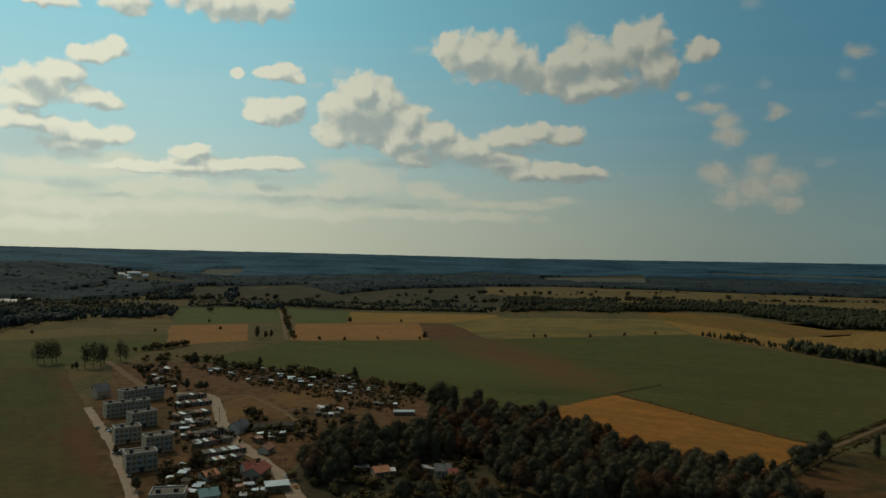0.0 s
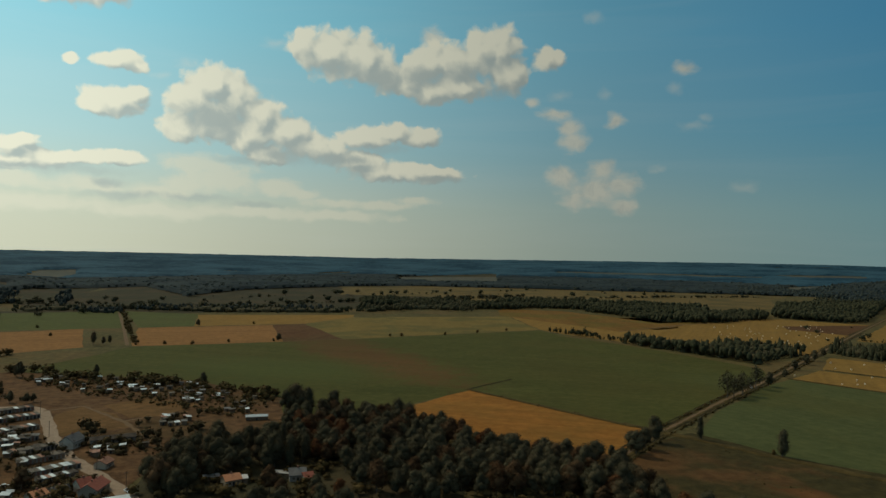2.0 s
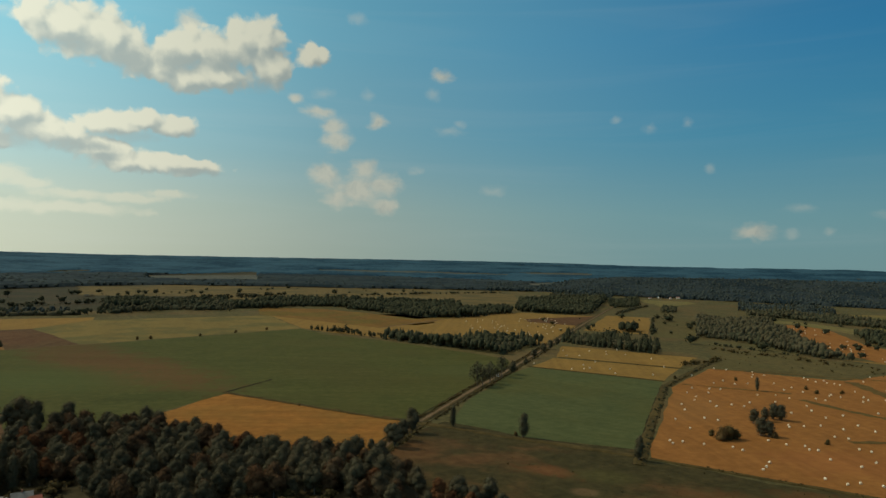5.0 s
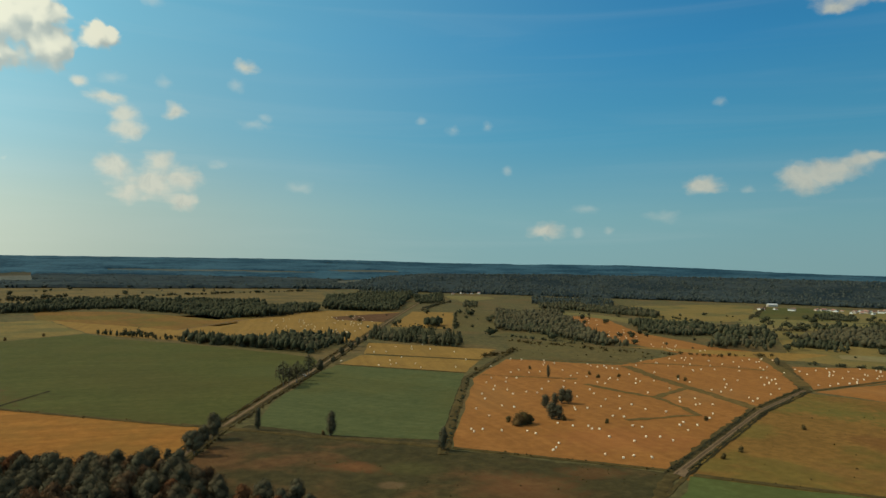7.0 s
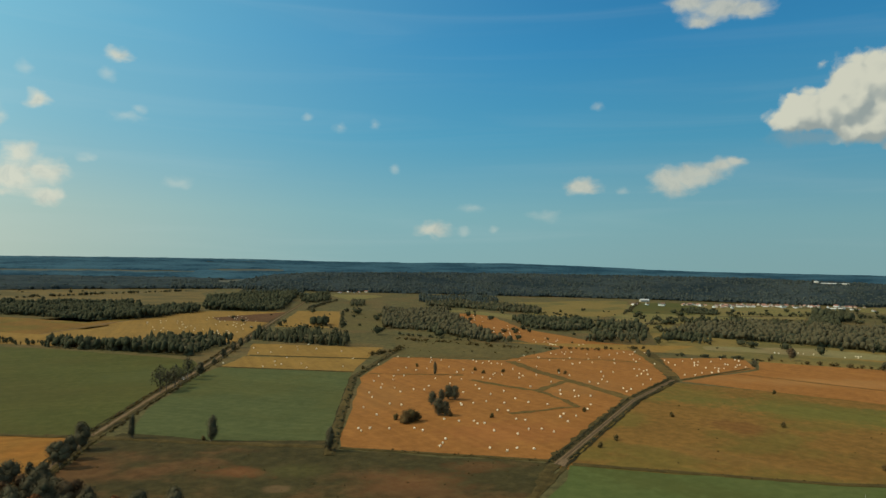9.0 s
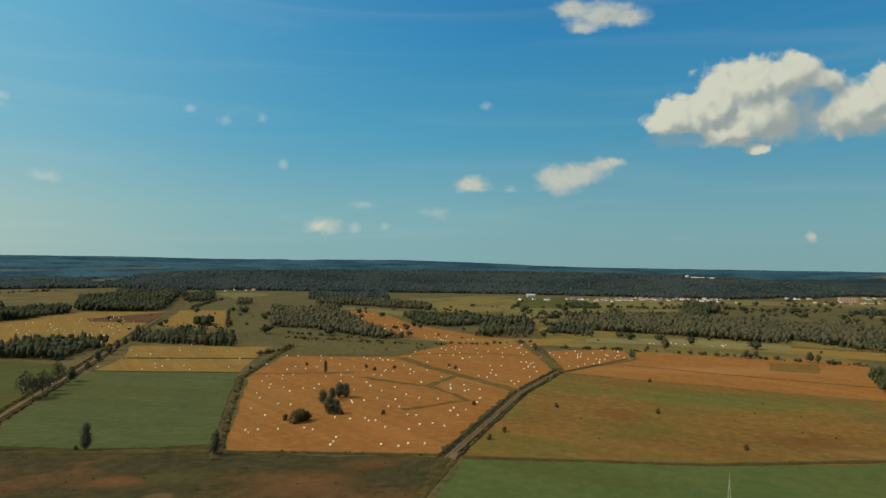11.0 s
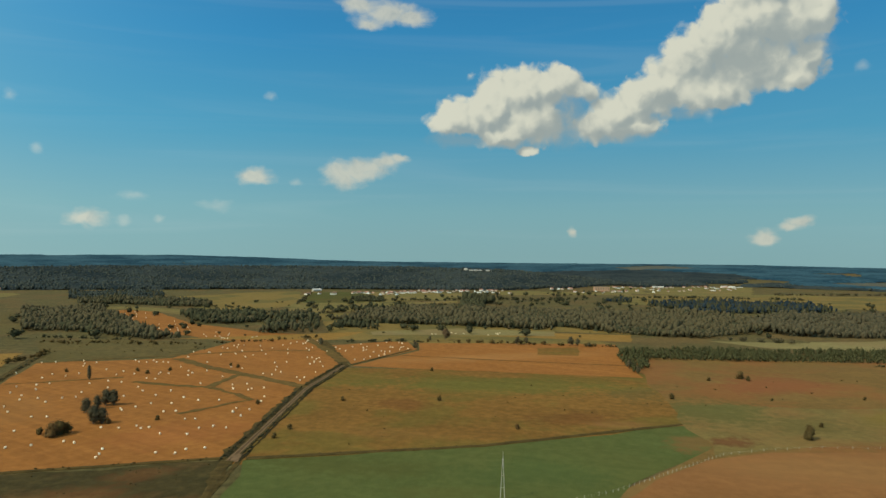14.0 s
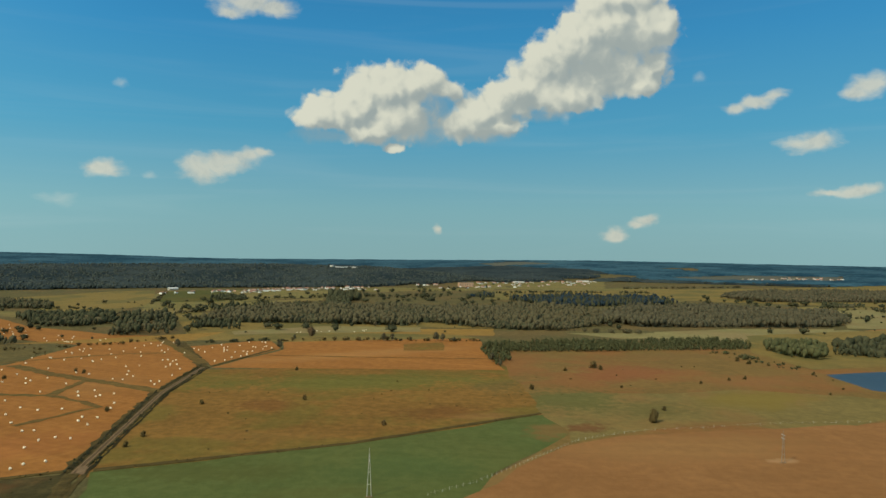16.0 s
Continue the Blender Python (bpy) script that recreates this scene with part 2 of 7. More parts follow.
warp = W.add("ShaderNodeTexNoise", {"Vector": flat, "Scale": 0.45, "Detail": 3.0, "Roughness": 0.55}, noise_dimensions="2D").outputs["Color"]
bent = W.vec("MULTIPLY_ADD", W.vec("SUBTRACT", warp, (0.5, 0.5, 0.5)), (1.1, 0.8, 0.0), flat)
heads = billows(bent, 0.85)
curls = W.math("SUBTRACT", W.noise(bent, 1.0, 6.0, 0.58, "2D", 0.2), 0.5)
torn = W.math("SUBTRACT", W.noise(W.vec("MULTIPLY", bent, (0.6, 1.3, 1.0)), 0.9, 4.0, 0.55, "2D", 0.1), 0.5)
solid = puffs(bent, CLOUDS)
depth = W.math("ADD", W.math("MULTIPLY_ADD", heads, 0.42, solid), W.math("MULTIPLY_ADD", curls, 0.55, 0.20))
grey = W.span(W.math("MULTIPLY_ADD", curls, 0.9, puffs(bent, HEARTS_GREY, 0.5)), -0.45, 0.75)
# towards the light a cloud is crisp, on its shaded side it frays
cover = W.span(depth, 0.0, W.span(grey, 0.0, 1.0, 0.38, 0.62))
wispy = W.math("MULTIPLY_ADD", torn, 1.15, W.math("MULTIPLY", heads, 0.3))
thin = W.math("MULTIPLY", W.span(W.math("MULTIPLY_ADD", wispy, 0.9, puffs(bent, FAINT, 0.7)), -0.30, 0.70), 0.84)
shreds = W.math("MULTIPLY", W.span(W.math("ADD", puffs(bent, SHREDS), wispy), -0.1, 1.1), 0.32)
low_banks = W.math("MULTIPLY", W.span(W.math("ADD", puffs(bent, LOW, 0.5), wispy), -0.4, 0.6), 0.72)
haze_low = W.math("MULTIPLY", W.span(turn, -56.0, 16.0), W.span(rise, 8.0, 0.5))
# the side of every swelling that faces the sun is the brighter one
sun_side = W.vec("ADD", bent, (0.62, 0.72, 0.0))
relief = W.math("SUBTRACT", W.math("MULTIPLY_ADD", W.math("SUBTRACT", heads, billows(sun_side, 0.85)), 0.55, solid), puffs(sun_side, CLOUDS))
lit = W.math("MULTIPLY", W.span(relief, -0.55, 0.42), W.math("MULTIPLY_ADD", grey, -0.95, 1.0))
shade_tone = W.mix(toward, (0.305, 0.36, 0.35, 1), (0.35, 0.42, 0.395, 1))
light_tone = W.mix(toward, (0.70, 0.70, 0.565, 1), (0.735, 0.735, 0.575, 1))
body = W.mix(W.math("MULTIPLY_ADD", lit, 0.92, 0.08), shade_tone, light_tone)
blue = W.mix(W.math("MULTIPLY", haze_low, 0.62), blue, (0.55, 0.56, 0.42, 1))
streak = W.noise(W.vec("MULTIPLY", flat, (0.03, 0.5, 1.0)), 1.0, 4.0, 0.5, "2D", 0.6)
blue = W.mix(W.math("MULTIPLY", W.span(streak, 0.45, 0.8), 0.06), blue, (0.6, 0.68, 0.66, 1))
blue = W.mix(W.math("MULTIPLY", grey, 0.38), blue, shade_tone)
blue = W.mix(shreds, blue, (0.62, 0.65, 0.56, 1))
blue = W.mix(low_banks, blue, W.mix(W.math("MULTIPLY", grey, 0.8), (0.63, 0.64, 0.50, 1), shade_tone))
blue = W.mix(thin, blue, W.mix(W.span(curls, -0.7, 0.12), shade_tone, W.mix(toward, (0.60, 0.605, 0.50, 1), (0.66, 0.66, 0.53, 1))))
heaven = W.mix(W.math("MULTIPLY", cover, 0.96), blue, body)
# the sky brightens towards the sun
gain = W.add("ShaderNodeFloatCurve", {0: 1.0, 1: W.span(turn, -180.0, 180.0, soft=False)})
curve = gain.mapping.curves[0]
for at, value in ((-130, 1.02), (-100, 0.95), (-75, 0.97), (-60, 1.05), (-45, 1.10), (-36, 1.13), (-25, 1.16), (-15, 1.33), (0, 1.73), (35, 2.5), (80, 2.5), (150, 1.2)):
    curve.points.new((at + 180) / 360, value / 4)
curve.points[0].location, curve.points[-1].location = (0, 0.28), (1, 0.28)
gain.mapping.update()
glow = W.vec("SCALE", heaven)
W.tree.links.new(W.math("MULTIPLY", gain.outputs[0], 4.0), glow.node.inputs["Scale"])
heaven = glow
back = W.add("ShaderNodeBackground", {0: heaven, 1: 1.0})
W.tree.links.new(back.outputs[0], W.add("ShaderNodeOutputWorld").inputs[0])

# ---- materials ----
MATS = {}


def mat(name, build, rough=0.9, bump=0.0, bump_scale=1.0, spec=0.2, metal=0.0):
    """A material; build(N, place) gives its colour from world-sized coordinates."""
    if name in MATS:
        return MATS[name]
    m = bpy.data.materials.new(name)
    m.use_nodes = True
    N = Nodes(m.node_tree)
    place = N.add("ShaderNodeNewGeometry").outputs["Position"]
    col = build(N, place)
    p = N.add("ShaderNodeBsdfPrincipled", {"Base Color": col, "Roughness": rough, "Specular IOR Level": spec, "Metallic": metal})
    if bump:
        h = N.noise(place, bump_scale, 5.0, 0.65)
        b = N.add("ShaderNodeBump", {"Strength": 1.0, "Distance": bump, "Height": h})
        N.tree.links.new(b.outputs[0], p.inputs["Normal"])
    N.tree.links.new(p.outputs[0], N.add("ShaderNodeOutputMaterial").inputs[0])
    MATS[name] = m
    return m


def land(name, dark, light, other, lean=0.0, stripes=0.25, width=7.0, patch=0.5, other_amount=0.5, rough_tone=0.22, patches=()):
    """Crop, meadow or tilled soil: two-scale mottling, tractor lines along lean (degrees), patches of a second growth,
    and soft-edged patches at places of their own: (middle, one half axis, the other, colour, share)."""

    def build(N, place):
        big = N.noise(place, 0.009, 6.0, 0.62)
        wide = N.noise(place, 0.035, 6.0, 0.68)
        mid = N.noise(place, 0.16, 5.0, 0.68)
        fine = N.noise(place, 0.9, 4.0, 0.7)
        t = N.math("ADD", N.math("MULTIPLY", wide, 0.45), N.math("ADD", N.math("MULTIPLY", mid, 0.4), N.math("MULTIPLY", fine, 0.25)))
        col = N.mix(N.span(t, 0.38, 0.72), (*dark, 1), (*light, 1))
        turned = N.add("ShaderNodeVectorRotate", {"Vector": place, "Angle": radians(lean)}, rotation_type="Z_AXIS").outputs[0]
        rows = N.noise(N.vec("MULTIPLY", turned, (1.0 / width, 0.006, 0.0)), 1.0, 3.0, 0.6)
        lines = N.noise(N.vec("MULTIPLY", turned, (1.0 / (width * 4), 0.002, 0.0)), 1.0, 3.0, 0.6)
        both = N.math("ADD", N.math("MULTIPLY", rows, 0.5), N.math("MULTIPLY", lines, 0.5))
        shade = N.span(both, 0.35, 0.65, 1.0 - stripes, 1.0 + stripes)
        specks = N.span(N.noise(place, 0.32, 3.0, 0.75), 0.60, 0.74, 1.0, 1.0 - rough_tone)
        mottle = N.span(mid, 0.3, 0.7, 1.0 - 0.6 * rough_tone, 1.0 + 0.5 * rough_tone)
        shade = N.math("MULTIPLY", N.math("MULTIPLY", shade, specks), mottle)
        col = N.mix(N.math("MULTIPLY", N.span(big, 0.5 - 0.12 * patch, 0.5 + 0.3 * patch), other_amount), col, (*other, 1))
        for (cx, cy), (ux, uy), (vx, vy), tone, amount in patches:
            det = ux * vy - uy * vx
            across = N.vec("DOT_PRODUCT", N.vec("SUBTRACT", place, (cx, cy, 0)), (vy / det, -vx / det, 0))
            along = N.vec("DOT_PRODUCT", N.vec("SUBTRACT", place, (cx, cy, 0)), (-uy / det, ux / det, 0))
            far = N.vec("LENGTH", N.add("ShaderNodeCombineXYZ", {0: across, 1: along}).outputs[0])
            far = N.math("ADD", far, N.math("MULTIPLY_ADD", N.math("ADD", wide, mid), 1.9, -1.9))
            col = N.mix(N.math("MULTIPLY", N.span(far, 1.15, 0.35), amount), col, (*tone, 1))
        col = N.vec("SCALE", col)
        N.tree.links.new(shade, col.node.inputs["Scale"])
        return col

    return mat(name, build, 0.95, 0.25, 0.5, 0.05)


def plain(name, a, b, scale=1.0, rough=0.8, bump=0.0, spec=0.3, metal=0.0, random_tone=0.0):
    """Paint, bark, concrete and the like: mottled between a and b, at scale per metre."""

    def build(N, place):
        t = N.math("ADD", N.math("MULTIPLY", N.noise(place, scale, 4.0, 0.6), 0.6), N.math("MULTIPLY", N.noise(place, scale * 7, 3.0, 0.6), 0.4))
        col = N.mix(N.span(t, 0.35, 0.65), (*a, 1), (*b, 1))
        if random_tone:
            r = N.add("ShaderNodeObjectInfo").outputs["Random"]
            s = N.vec("SCALE", col)
            N.tree.links.new(N.span(r, 0, 1, 1 - random_tone, 1 + random_tone, False), s.node.inputs["Scale"])
            col = s
        return col

    return mat(name, build, rough, bump, scale * 6, spec, metal)


def leafy(name, dark, light, autumn, share=0.12, per_island=True):
    """Foliage: every clump and every tree has its own tone, a share of them turning."""

    def build(N, place):
        own = N.add("ShaderNodeNewGeometry").outputs["Random Per Island"] if per_island else N.span(N.math("ADD", N.math("MULTIPLY", N.noise(place, 0.004, 5.0, 0.65), 0.6), N.math("MULTIPLY", N.noise(place, 0.05, 4.0, 0.7), 0.4)), 0.42, 0.58)
        whole = N.add("ShaderNodeObjectInfo").outputs["Random"]
        col = N.mix(own, (*dark, 1), (*light, 1))
        drift = N.noise(place, 0.02, 3.0, 0.6)
        t = N.math("ADD", N.math("MULTIPLY", whole, 0.55), N.math("MULTIPLY", drift, 0.45))
        return N.mix(N.math("MULTIPLY", N.span(t, 0.78 - share, 0.9 - share), 0.75), col, (*autumn, 1))

    return mat(name, build, 0.9, 0.0, 1.0, 0.04)


GREEN_CROP = land("green_crop", (0.055, 0.056, 0.015), (0.085, 0.082, 0.022), (0.092, 0.070, 0.02), 118, 0.10, 8, 0.4, 0.8, 0.14)
GREAT_CROP = land("great_crop", (0.055, 0.057, 0.015), (0.082, 0.080, 0.021), (0.078, 0.066, 0.018), 118, 0.07, 8, 0.5, 0.5, 0.12, patches=[
    ((80.4, 689.9), (52.6, -152.0), (48.5, 24.7), (0.115, 0.056, 0.021), 0.85),
    ((43.9, 811.7), (36.5, -121.8), (47.3, 31.5), (0.1, 0.056, 0.02), 0.7),
    ((-13.1, 651.4), (117.8, -15.1), (1.8, -76.1), (0.07, 0.079, 0.022), 0.8),
    ((77.1, 546.1), (47.2, -6.9), (-3.0, -21.6), (0.05, 0.055, 0.014), 0.6),
    ((248.4, 602.1), (41.5, -87.1), (38.0, 63.4), (0.068, 0.062, 0.017), 0.6),
    ((361.2, 558.6), (42.8, -21.6), (-26.5, -41.3), (0.075, 0.078, 0.024), 0.6)])
SIDE_CROP = land("side_crop", (0.048, 0.046, 0.014), (0.072, 0.066, 0.020), (0.085, 0.058, 0.02), 150, 0.06, 10, 0.5, 0.6, 0.12, patches=[
    ((-179.5, 371.1), (55.9, -86.4), (-19.7, -1.5), (0.095, 0.045, 0.02), 0.95),
    ((-251.9, 514.7), (55.9, -96.4), (-23.1, -2.5), (0.095, 0.045, 0.02), 0.95),
    ((-283.4, 569.4), (25.6, 3.1), (16.2, -32.3), (0.11, 0.05, 0.022), 0.9)])
FAR_GREEN = land("far_green_crop", (0.066, 0.074, 0.022), (0.092, 0.098, 0.030), (0.086, 0.082, 0.026), 100, 0.06, 10, 0.5, 0.5, 0.12)
LUSH_CROP = land("lush_crop", (0.060, 0.069, 0.024), (0.084, 0.091, 0.033), (0.085, 0.078, 0.022), -20, 0.08, 6, 0.5, 0.5, 0.12)
NEAR_CROP = land("near_crop", (0.062, 0.079, 0.022), (0.086, 0.102, 0.030), (0.090, 0.090, 0.026), 5, 0.04, 8, 0.6, 0.5, 0.09, patches=[
    ((427.6, -77.4), (2.2, -18.4), (-23.0, 4.1), (0.15, 0.088, 0.03), 0.85),
    ((341.8, 108.7), (6.2, -54.6), (-17.0, -5.5), (0.072, 0.074, 0.02), 0.6),
    ((352.3, 15.4), (5.1, -44.5), (-21.8, -1.0), (0.066, 0.088, 0.026), 0.7),
    ((315.4, 43.8), (3.3, -29.9), (-10.2, -1.4), (0.085, 0.085, 0.024), 0.6)])
STUBBLE = land("stubble", (0.215, 0.087, 0.022), (0.275, 0.118, 0.031), (0.24, 0.098, 0.024), 25, 0.10, 5, 0.5, 0.5, 0.14, patches=[
    ((386.1, 218.1), (32.5, -32.7), (-29.0, -16.5), (0.27, 0.1, 0.03), 0.5),
    ((422.4, 357.9), (19.1, -18.3), (-46.6, -39.8), (0.25, 0.118, 0.036), 0.5),
    ((564.8, 255.8), (28.9, -27.3), (-42.1, -19.2), (0.26, 0.125, 0.04), 0.5),
    ((751.8, 66.7), (73.5, -132.7), (-31.1, -2.8), (0.3, 0.145, 0.048), 0.6)])
STRAW = land("straw", (0.19, 0.105, 0.025), (0.25, 0.145, 0.038), (0.19, 0.115, 0.033), 35, 0.10, 5, 0.5, 0.5, 0.14)
AMBER = land("amber", (0.225, 0.092, 0.018), (0.30, 0.128, 0.027), (0.20, 0.10, 0.022), 118, 0.11, 7, 0.4, 0.7, 0.14)
SALMON = land("salmon", (0.20, 0.098, 0.032), (0.26, 0.128, 0.044), (0.22, 0.11, 0.038), 80, 0.1, 8)
TILLED = land("tilled", (0.088, 0.042, 0.018), (0.12, 0.06, 0.026), (0.075, 0.05, 0.022), 30, 0.12, 5)
FALLOW = land("fallow", (0.1343, 0.07259, 0.01789), (0.194, 0.09981, 0.02448), (0.1102, 0.09074, 0.01977), 10, 0.10, 16, 0.25, 0.6, 0.2, patches=[
    ((585.4, 54.3), (19.3, -140.2), (-36.3, -3.5), (0.105, 0.098, 0.022), 0.75),
    ((495.1, 109.5), (4.1, -31.4), (-21.4, -4.8), (0.13, 0.055, 0.016), 0.6),
    ((474.2, -8.7), (5.2, -41.1), (-22.4, 0.4), (0.13, 0.055, 0.016), 0.6),
    ((412.7, 91.0), (7.1, -59.1), (-16.2, -3.6), (0.16, 0.085, 0.024), 0.5),
    ((466.4, -37.6), (3.1, -25.7), (-12.6, 0.9), (0.21, 0.105, 0.035), 0.6),
    ((570.9, -59.1), (3.6, -27.0), (-34.2, 3.4), (0.1, 0.075, 0.024), 0.6)])
BOG = land("bog", (0.130, 0.082, 0.026), (0.180, 0.106, 0.034), (0.195, 0.085, 0.029), 10, 0.05, 30, 0.3, 0.75, 0.10, patches=[
    ((645.1, -175.1), (8.5, -61.0), (-55.8, 15.1), (0.19, 0.07, 0.028), 0.7),
    ((749.8, -242.8), (10.7, -71.2), (-31.5, 10.2), (0.15, 0.09, 0.03), 0.6),
    ((601.0, -283.6), (5.7, -42.4), (-34.4, 16.2), (0.2, 0.095, 0.035), 0.6),
    ((522.4, -102.3), (5.8, -45.2), (-44.2, 8.5), (0.095, 0.09, 0.027), 0.7)])
SIDE_PASTURE = land("side_pasture", (0.1232, 0.0930, 0.0312), (0.1736, 0.1254, 0.0420), (0.1848, 0.1030, 0.0360), 12, 0.05, 20, 0.4, 0.7, 0.10, patches=[
    ((527.2, -245.0), (6.8, -53.6), (-44.1, 20.5), (0.165, 0.115, 0.028), 1.0),
    ((522.4, -102.3), (5.8, -45.2), (-50.8, 9.8), (0.095, 0.09, 0.027), 0.8),
    ((435.3, -97.0), (2.0, -17.0), (-12.2, 2.7), (0.12, 0.05, 0.02), 0.8),
    ((493.2, -159.9), (4.8, -38.6), (-26.9, 8.6), (0.1, 0.085, 0.026), 0.5),
    ((445.7, -184.3), (5.0, -41.7), (-9.8, 4.0), (0.17, 0.09, 0.03), 0.6)])
MEADOW = land("meadow", (0.1155, 0.09856, 0.033), (0.1674, 0.1331, 0.04543), (0.1733, 0.1188, 0.044), 15, 0.14, 10, 0.5, 0.7)
OLIVE = land("olive", (0.1450, 0.1009, 0.0299), (0.1950, 0.1339, 0.0414), (0.1050, 0.0906, 0.0310), 12, 0.06, 16, 0.35, 0.85, 0.12)
DRY_MEADOW = land("dry_meadow", (0.115, 0.080, 0.029), (0.155, 0.104, 0.038), (0.085, 0.068, 0.027), 12, 0.06, 16, 0.35, 0.85, 0.2)
PALE_MEADOW = land("pale_meadow", (0.1600, 0.1352, 0.0540), (0.2100, 0.1716, 0.0720), (0.1900, 0.1300, 0.0600), 12, 0.08, 16, 0.4, 0.6, 0.12)
TUSSOCK = land("tussock_grass", (0.076, 0.060, 0.022), (0.12, 0.088, 0.032), (0.095, 0.078, 0.028), 12, 0.06, 16, 0.4, 0.8, 0.25)
# Dark tone stands in for backlit far meadows; also the wood's floor.
DARK_GROUND = land("dark_ground", (0.03432, 0.03354, 0.01716), (0.06084, 0.04992, 0.02574), (0.06708, 0.04836, 0.02496), 12, 0.08, 16, 0.4, 0.8, 0.2)
RUST = land("rust", (0.190, 0.088, 0.031), (0.238, 0.114, 0.041), (0.20, 0.09, 0.031), 5, 0.05, 9, 0.6, 0.5, 0.08, patches=[
    ((392.2, -147.1), (5.4, -78.2), (-31.5, 11.8), (0.235, 0.125, 0.045), 0.5),
    ((330.6, -72.9), (2.5, -39.3), (-15.5, 3.4), (0.19, 0.088, 0.03), 0.5),
    ((366.6, -184.8), (0.1, -9.0), (-5.1, 2.5), (0.34, 0.19, 0.09), 0.7),
    ((345.1, -169.2), (2.6, -41.1), (-16.8, 8.1), (0.19, 0.09, 0.032), 0.5)])
ROUGH = land("rough_grass", (0.064, 0.056, 0.023), (0.118, 0.094, 0.036), (0.122, 0.080, 0.032), 0, 0.08, 12, 0.35, 0.75, 0.35)
BAND = land("reddish_growth", (0.075, 0.050, 0.015), (0.12, 0.068, 0.020), (0.065, 0.058, 0.016), 20, 0.15, 6, 0.6, 0.9)
# Painted shadow for the roadside ditches; also the dark wheel rut.
SHADE_AND_RUT = land("ditch_shade_and_rut", (0.022, 0.018, 0.008), (0.045, 0.033, 0.013), (0.03, 0.026, 0.01), 0, 0.1, 3)
LAWN = land("dry_lawn", (0.12, 0.064, 0.024), (0.165, 0.09, 0.034), (0.08, 0.058, 0.022), 30, 0.1, 8)
DARK_BOG = land("dark_bog", (0.036, 0.032, 0.012), (0.062, 0.046, 0.017), (0.115, 0.056, 0.022), 10, 0.08, 14, 0.3, 0.8, 0.35, patches=[
    ((272.2, 204.8), (20.6, -21.6), (-14.4, -10.9), (0.15, 0.066, 0.024), 0.55),
    ((224.5, 281.9), (11.4, -11.9), (-6.8, -8.7), (0.14, 0.06, 0.022), 0.5),
    ((202.8, 351.3), (14.3, -14.6), (-10.8, -19.0), (0.085, 0.05, 0.02), 0.5),
    ((247.8, 260.4), (15.5, -16.2), (-8.9, -9.4), (0.075, 0.066, 0.02), 0.5),
    ((311.0, 194.8), (14.1, -14.8), (-9.8, -6.3), (0.12, 0.055, 0.02), 0.6),
    ((223.1, 245.4), (5.4, -5.6), (-4.2, -4.8), (0.16, 0.095, 0.045), 0.6),
    ((229.2, 279.4), (7.4, -15.5), (-7.4, -9.1), (0.15, 0.06, 0.022), 0.5)])
# Field colours pulled towards grey-blue, haze included in the paint.
HAZY_FIELD = land("hazy_field", (0.070, 0.074, 0.058), (0.104, 0.100, 0.074), (0.108, 0.090, 0.066), 12, 0.1, 20)
GARDEN = land("garden_soil", (0.078, 0.041, 0.019), (0.145, 0.078, 0.035), (0.07, 0.046, 0.019), 40, 0.1, 9, 0.4, 0.8, 0.4)
DITCH = land("ditch_growth", (0.050, 0.037, 0.013), (0.088, 0.060, 0.020), (0.085, 0.058, 0.018), 0, 0.1, 3)
STRIP_GRASS = land("strip_grass", (0.092, 0.060, 0.019), (0.142, 0.086, 0.026), (0.105, 0.074, 0.023), 0, 0.08, 3, 0.5, 0.7, 0.3)
TRACK = plain("track_dirt", (0.12, 0.074, 0.038), (0.18, 0.115, 0.062), 0.4, 0.95, 0.05, 0.1)
EARTH_TRACK = plain("earth_track", (0.062, 0.038, 0.018), (0.105, 0.064, 0.031), 0.4, 0.95, 0.05, 0.1)
ASPHALT = plain("pale_asphalt", (0.23, 0.16, 0.105), (0.31, 0.225, 0.15), 0.3, 0.9, 0.02, 0.2)
# The blue is distance haze painted into the leaf colour.
HAZY_WOOD = leafy("hazy_far_leaves", (0.011, 0.036, 0.056), (0.038, 0.086, 0.114), (0.028, 0.062, 0.082), 0.0, False)
WOOD = leafy("wood_leaves", (0.03387, 0.03522, 0.01929), (0.06209, 0.05902, 0.03031), (0.08845, 0.0714, 0.03857), 0.26)
BROWN_WOOD = leafy("bare_wood_twigs", (0.0552, 0.04968, 0.02944), (0.08464, 0.07084, 0.0414), (0.0966, 0.07176, 0.04232), 0.2)
ALDER = leafy("alder_leaves", (0.04968, 0.05184, 0.02268), (0.08208, 0.07776, 0.03348), (0.0918, 0.0756, 0.03888), 0.15)
NEAR_LEAF = leafy("broad_leaves", (0.058, 0.050, 0.028), (0.100, 0.082, 0.046), (0.12, 0.064, 0.032), 0.10)
RUSSET = leafy("russet_leaves", (0.065, 0.038, 0.019), (0.11, 0.06, 0.03), (0.14, 0.055, 0.022), 0.2)
GARDEN_LEAF = leafy("garden_leaves", (0.045, 0.034, 0.016), (0.09, 0.064, 0.030), (0.11, 0.075, 0.03), 0.2)
SCRUB = leafy("scrub_leaves", (0.055, 0.040, 0.015), (0.10, 0.068, 0.026), (0.12, 0.068, 0.027), 0.15)
# Both hill tones have the blue-grey of haze mixed into their colours.
HAZY_HILL_WOOD = leafy("hazy_hill_leaves", (0.02484, 0.03312, 0.03036), (0.06072, 0.06624, 0.0552), (0.08556, 0.07452, 0.05796), 0.14)
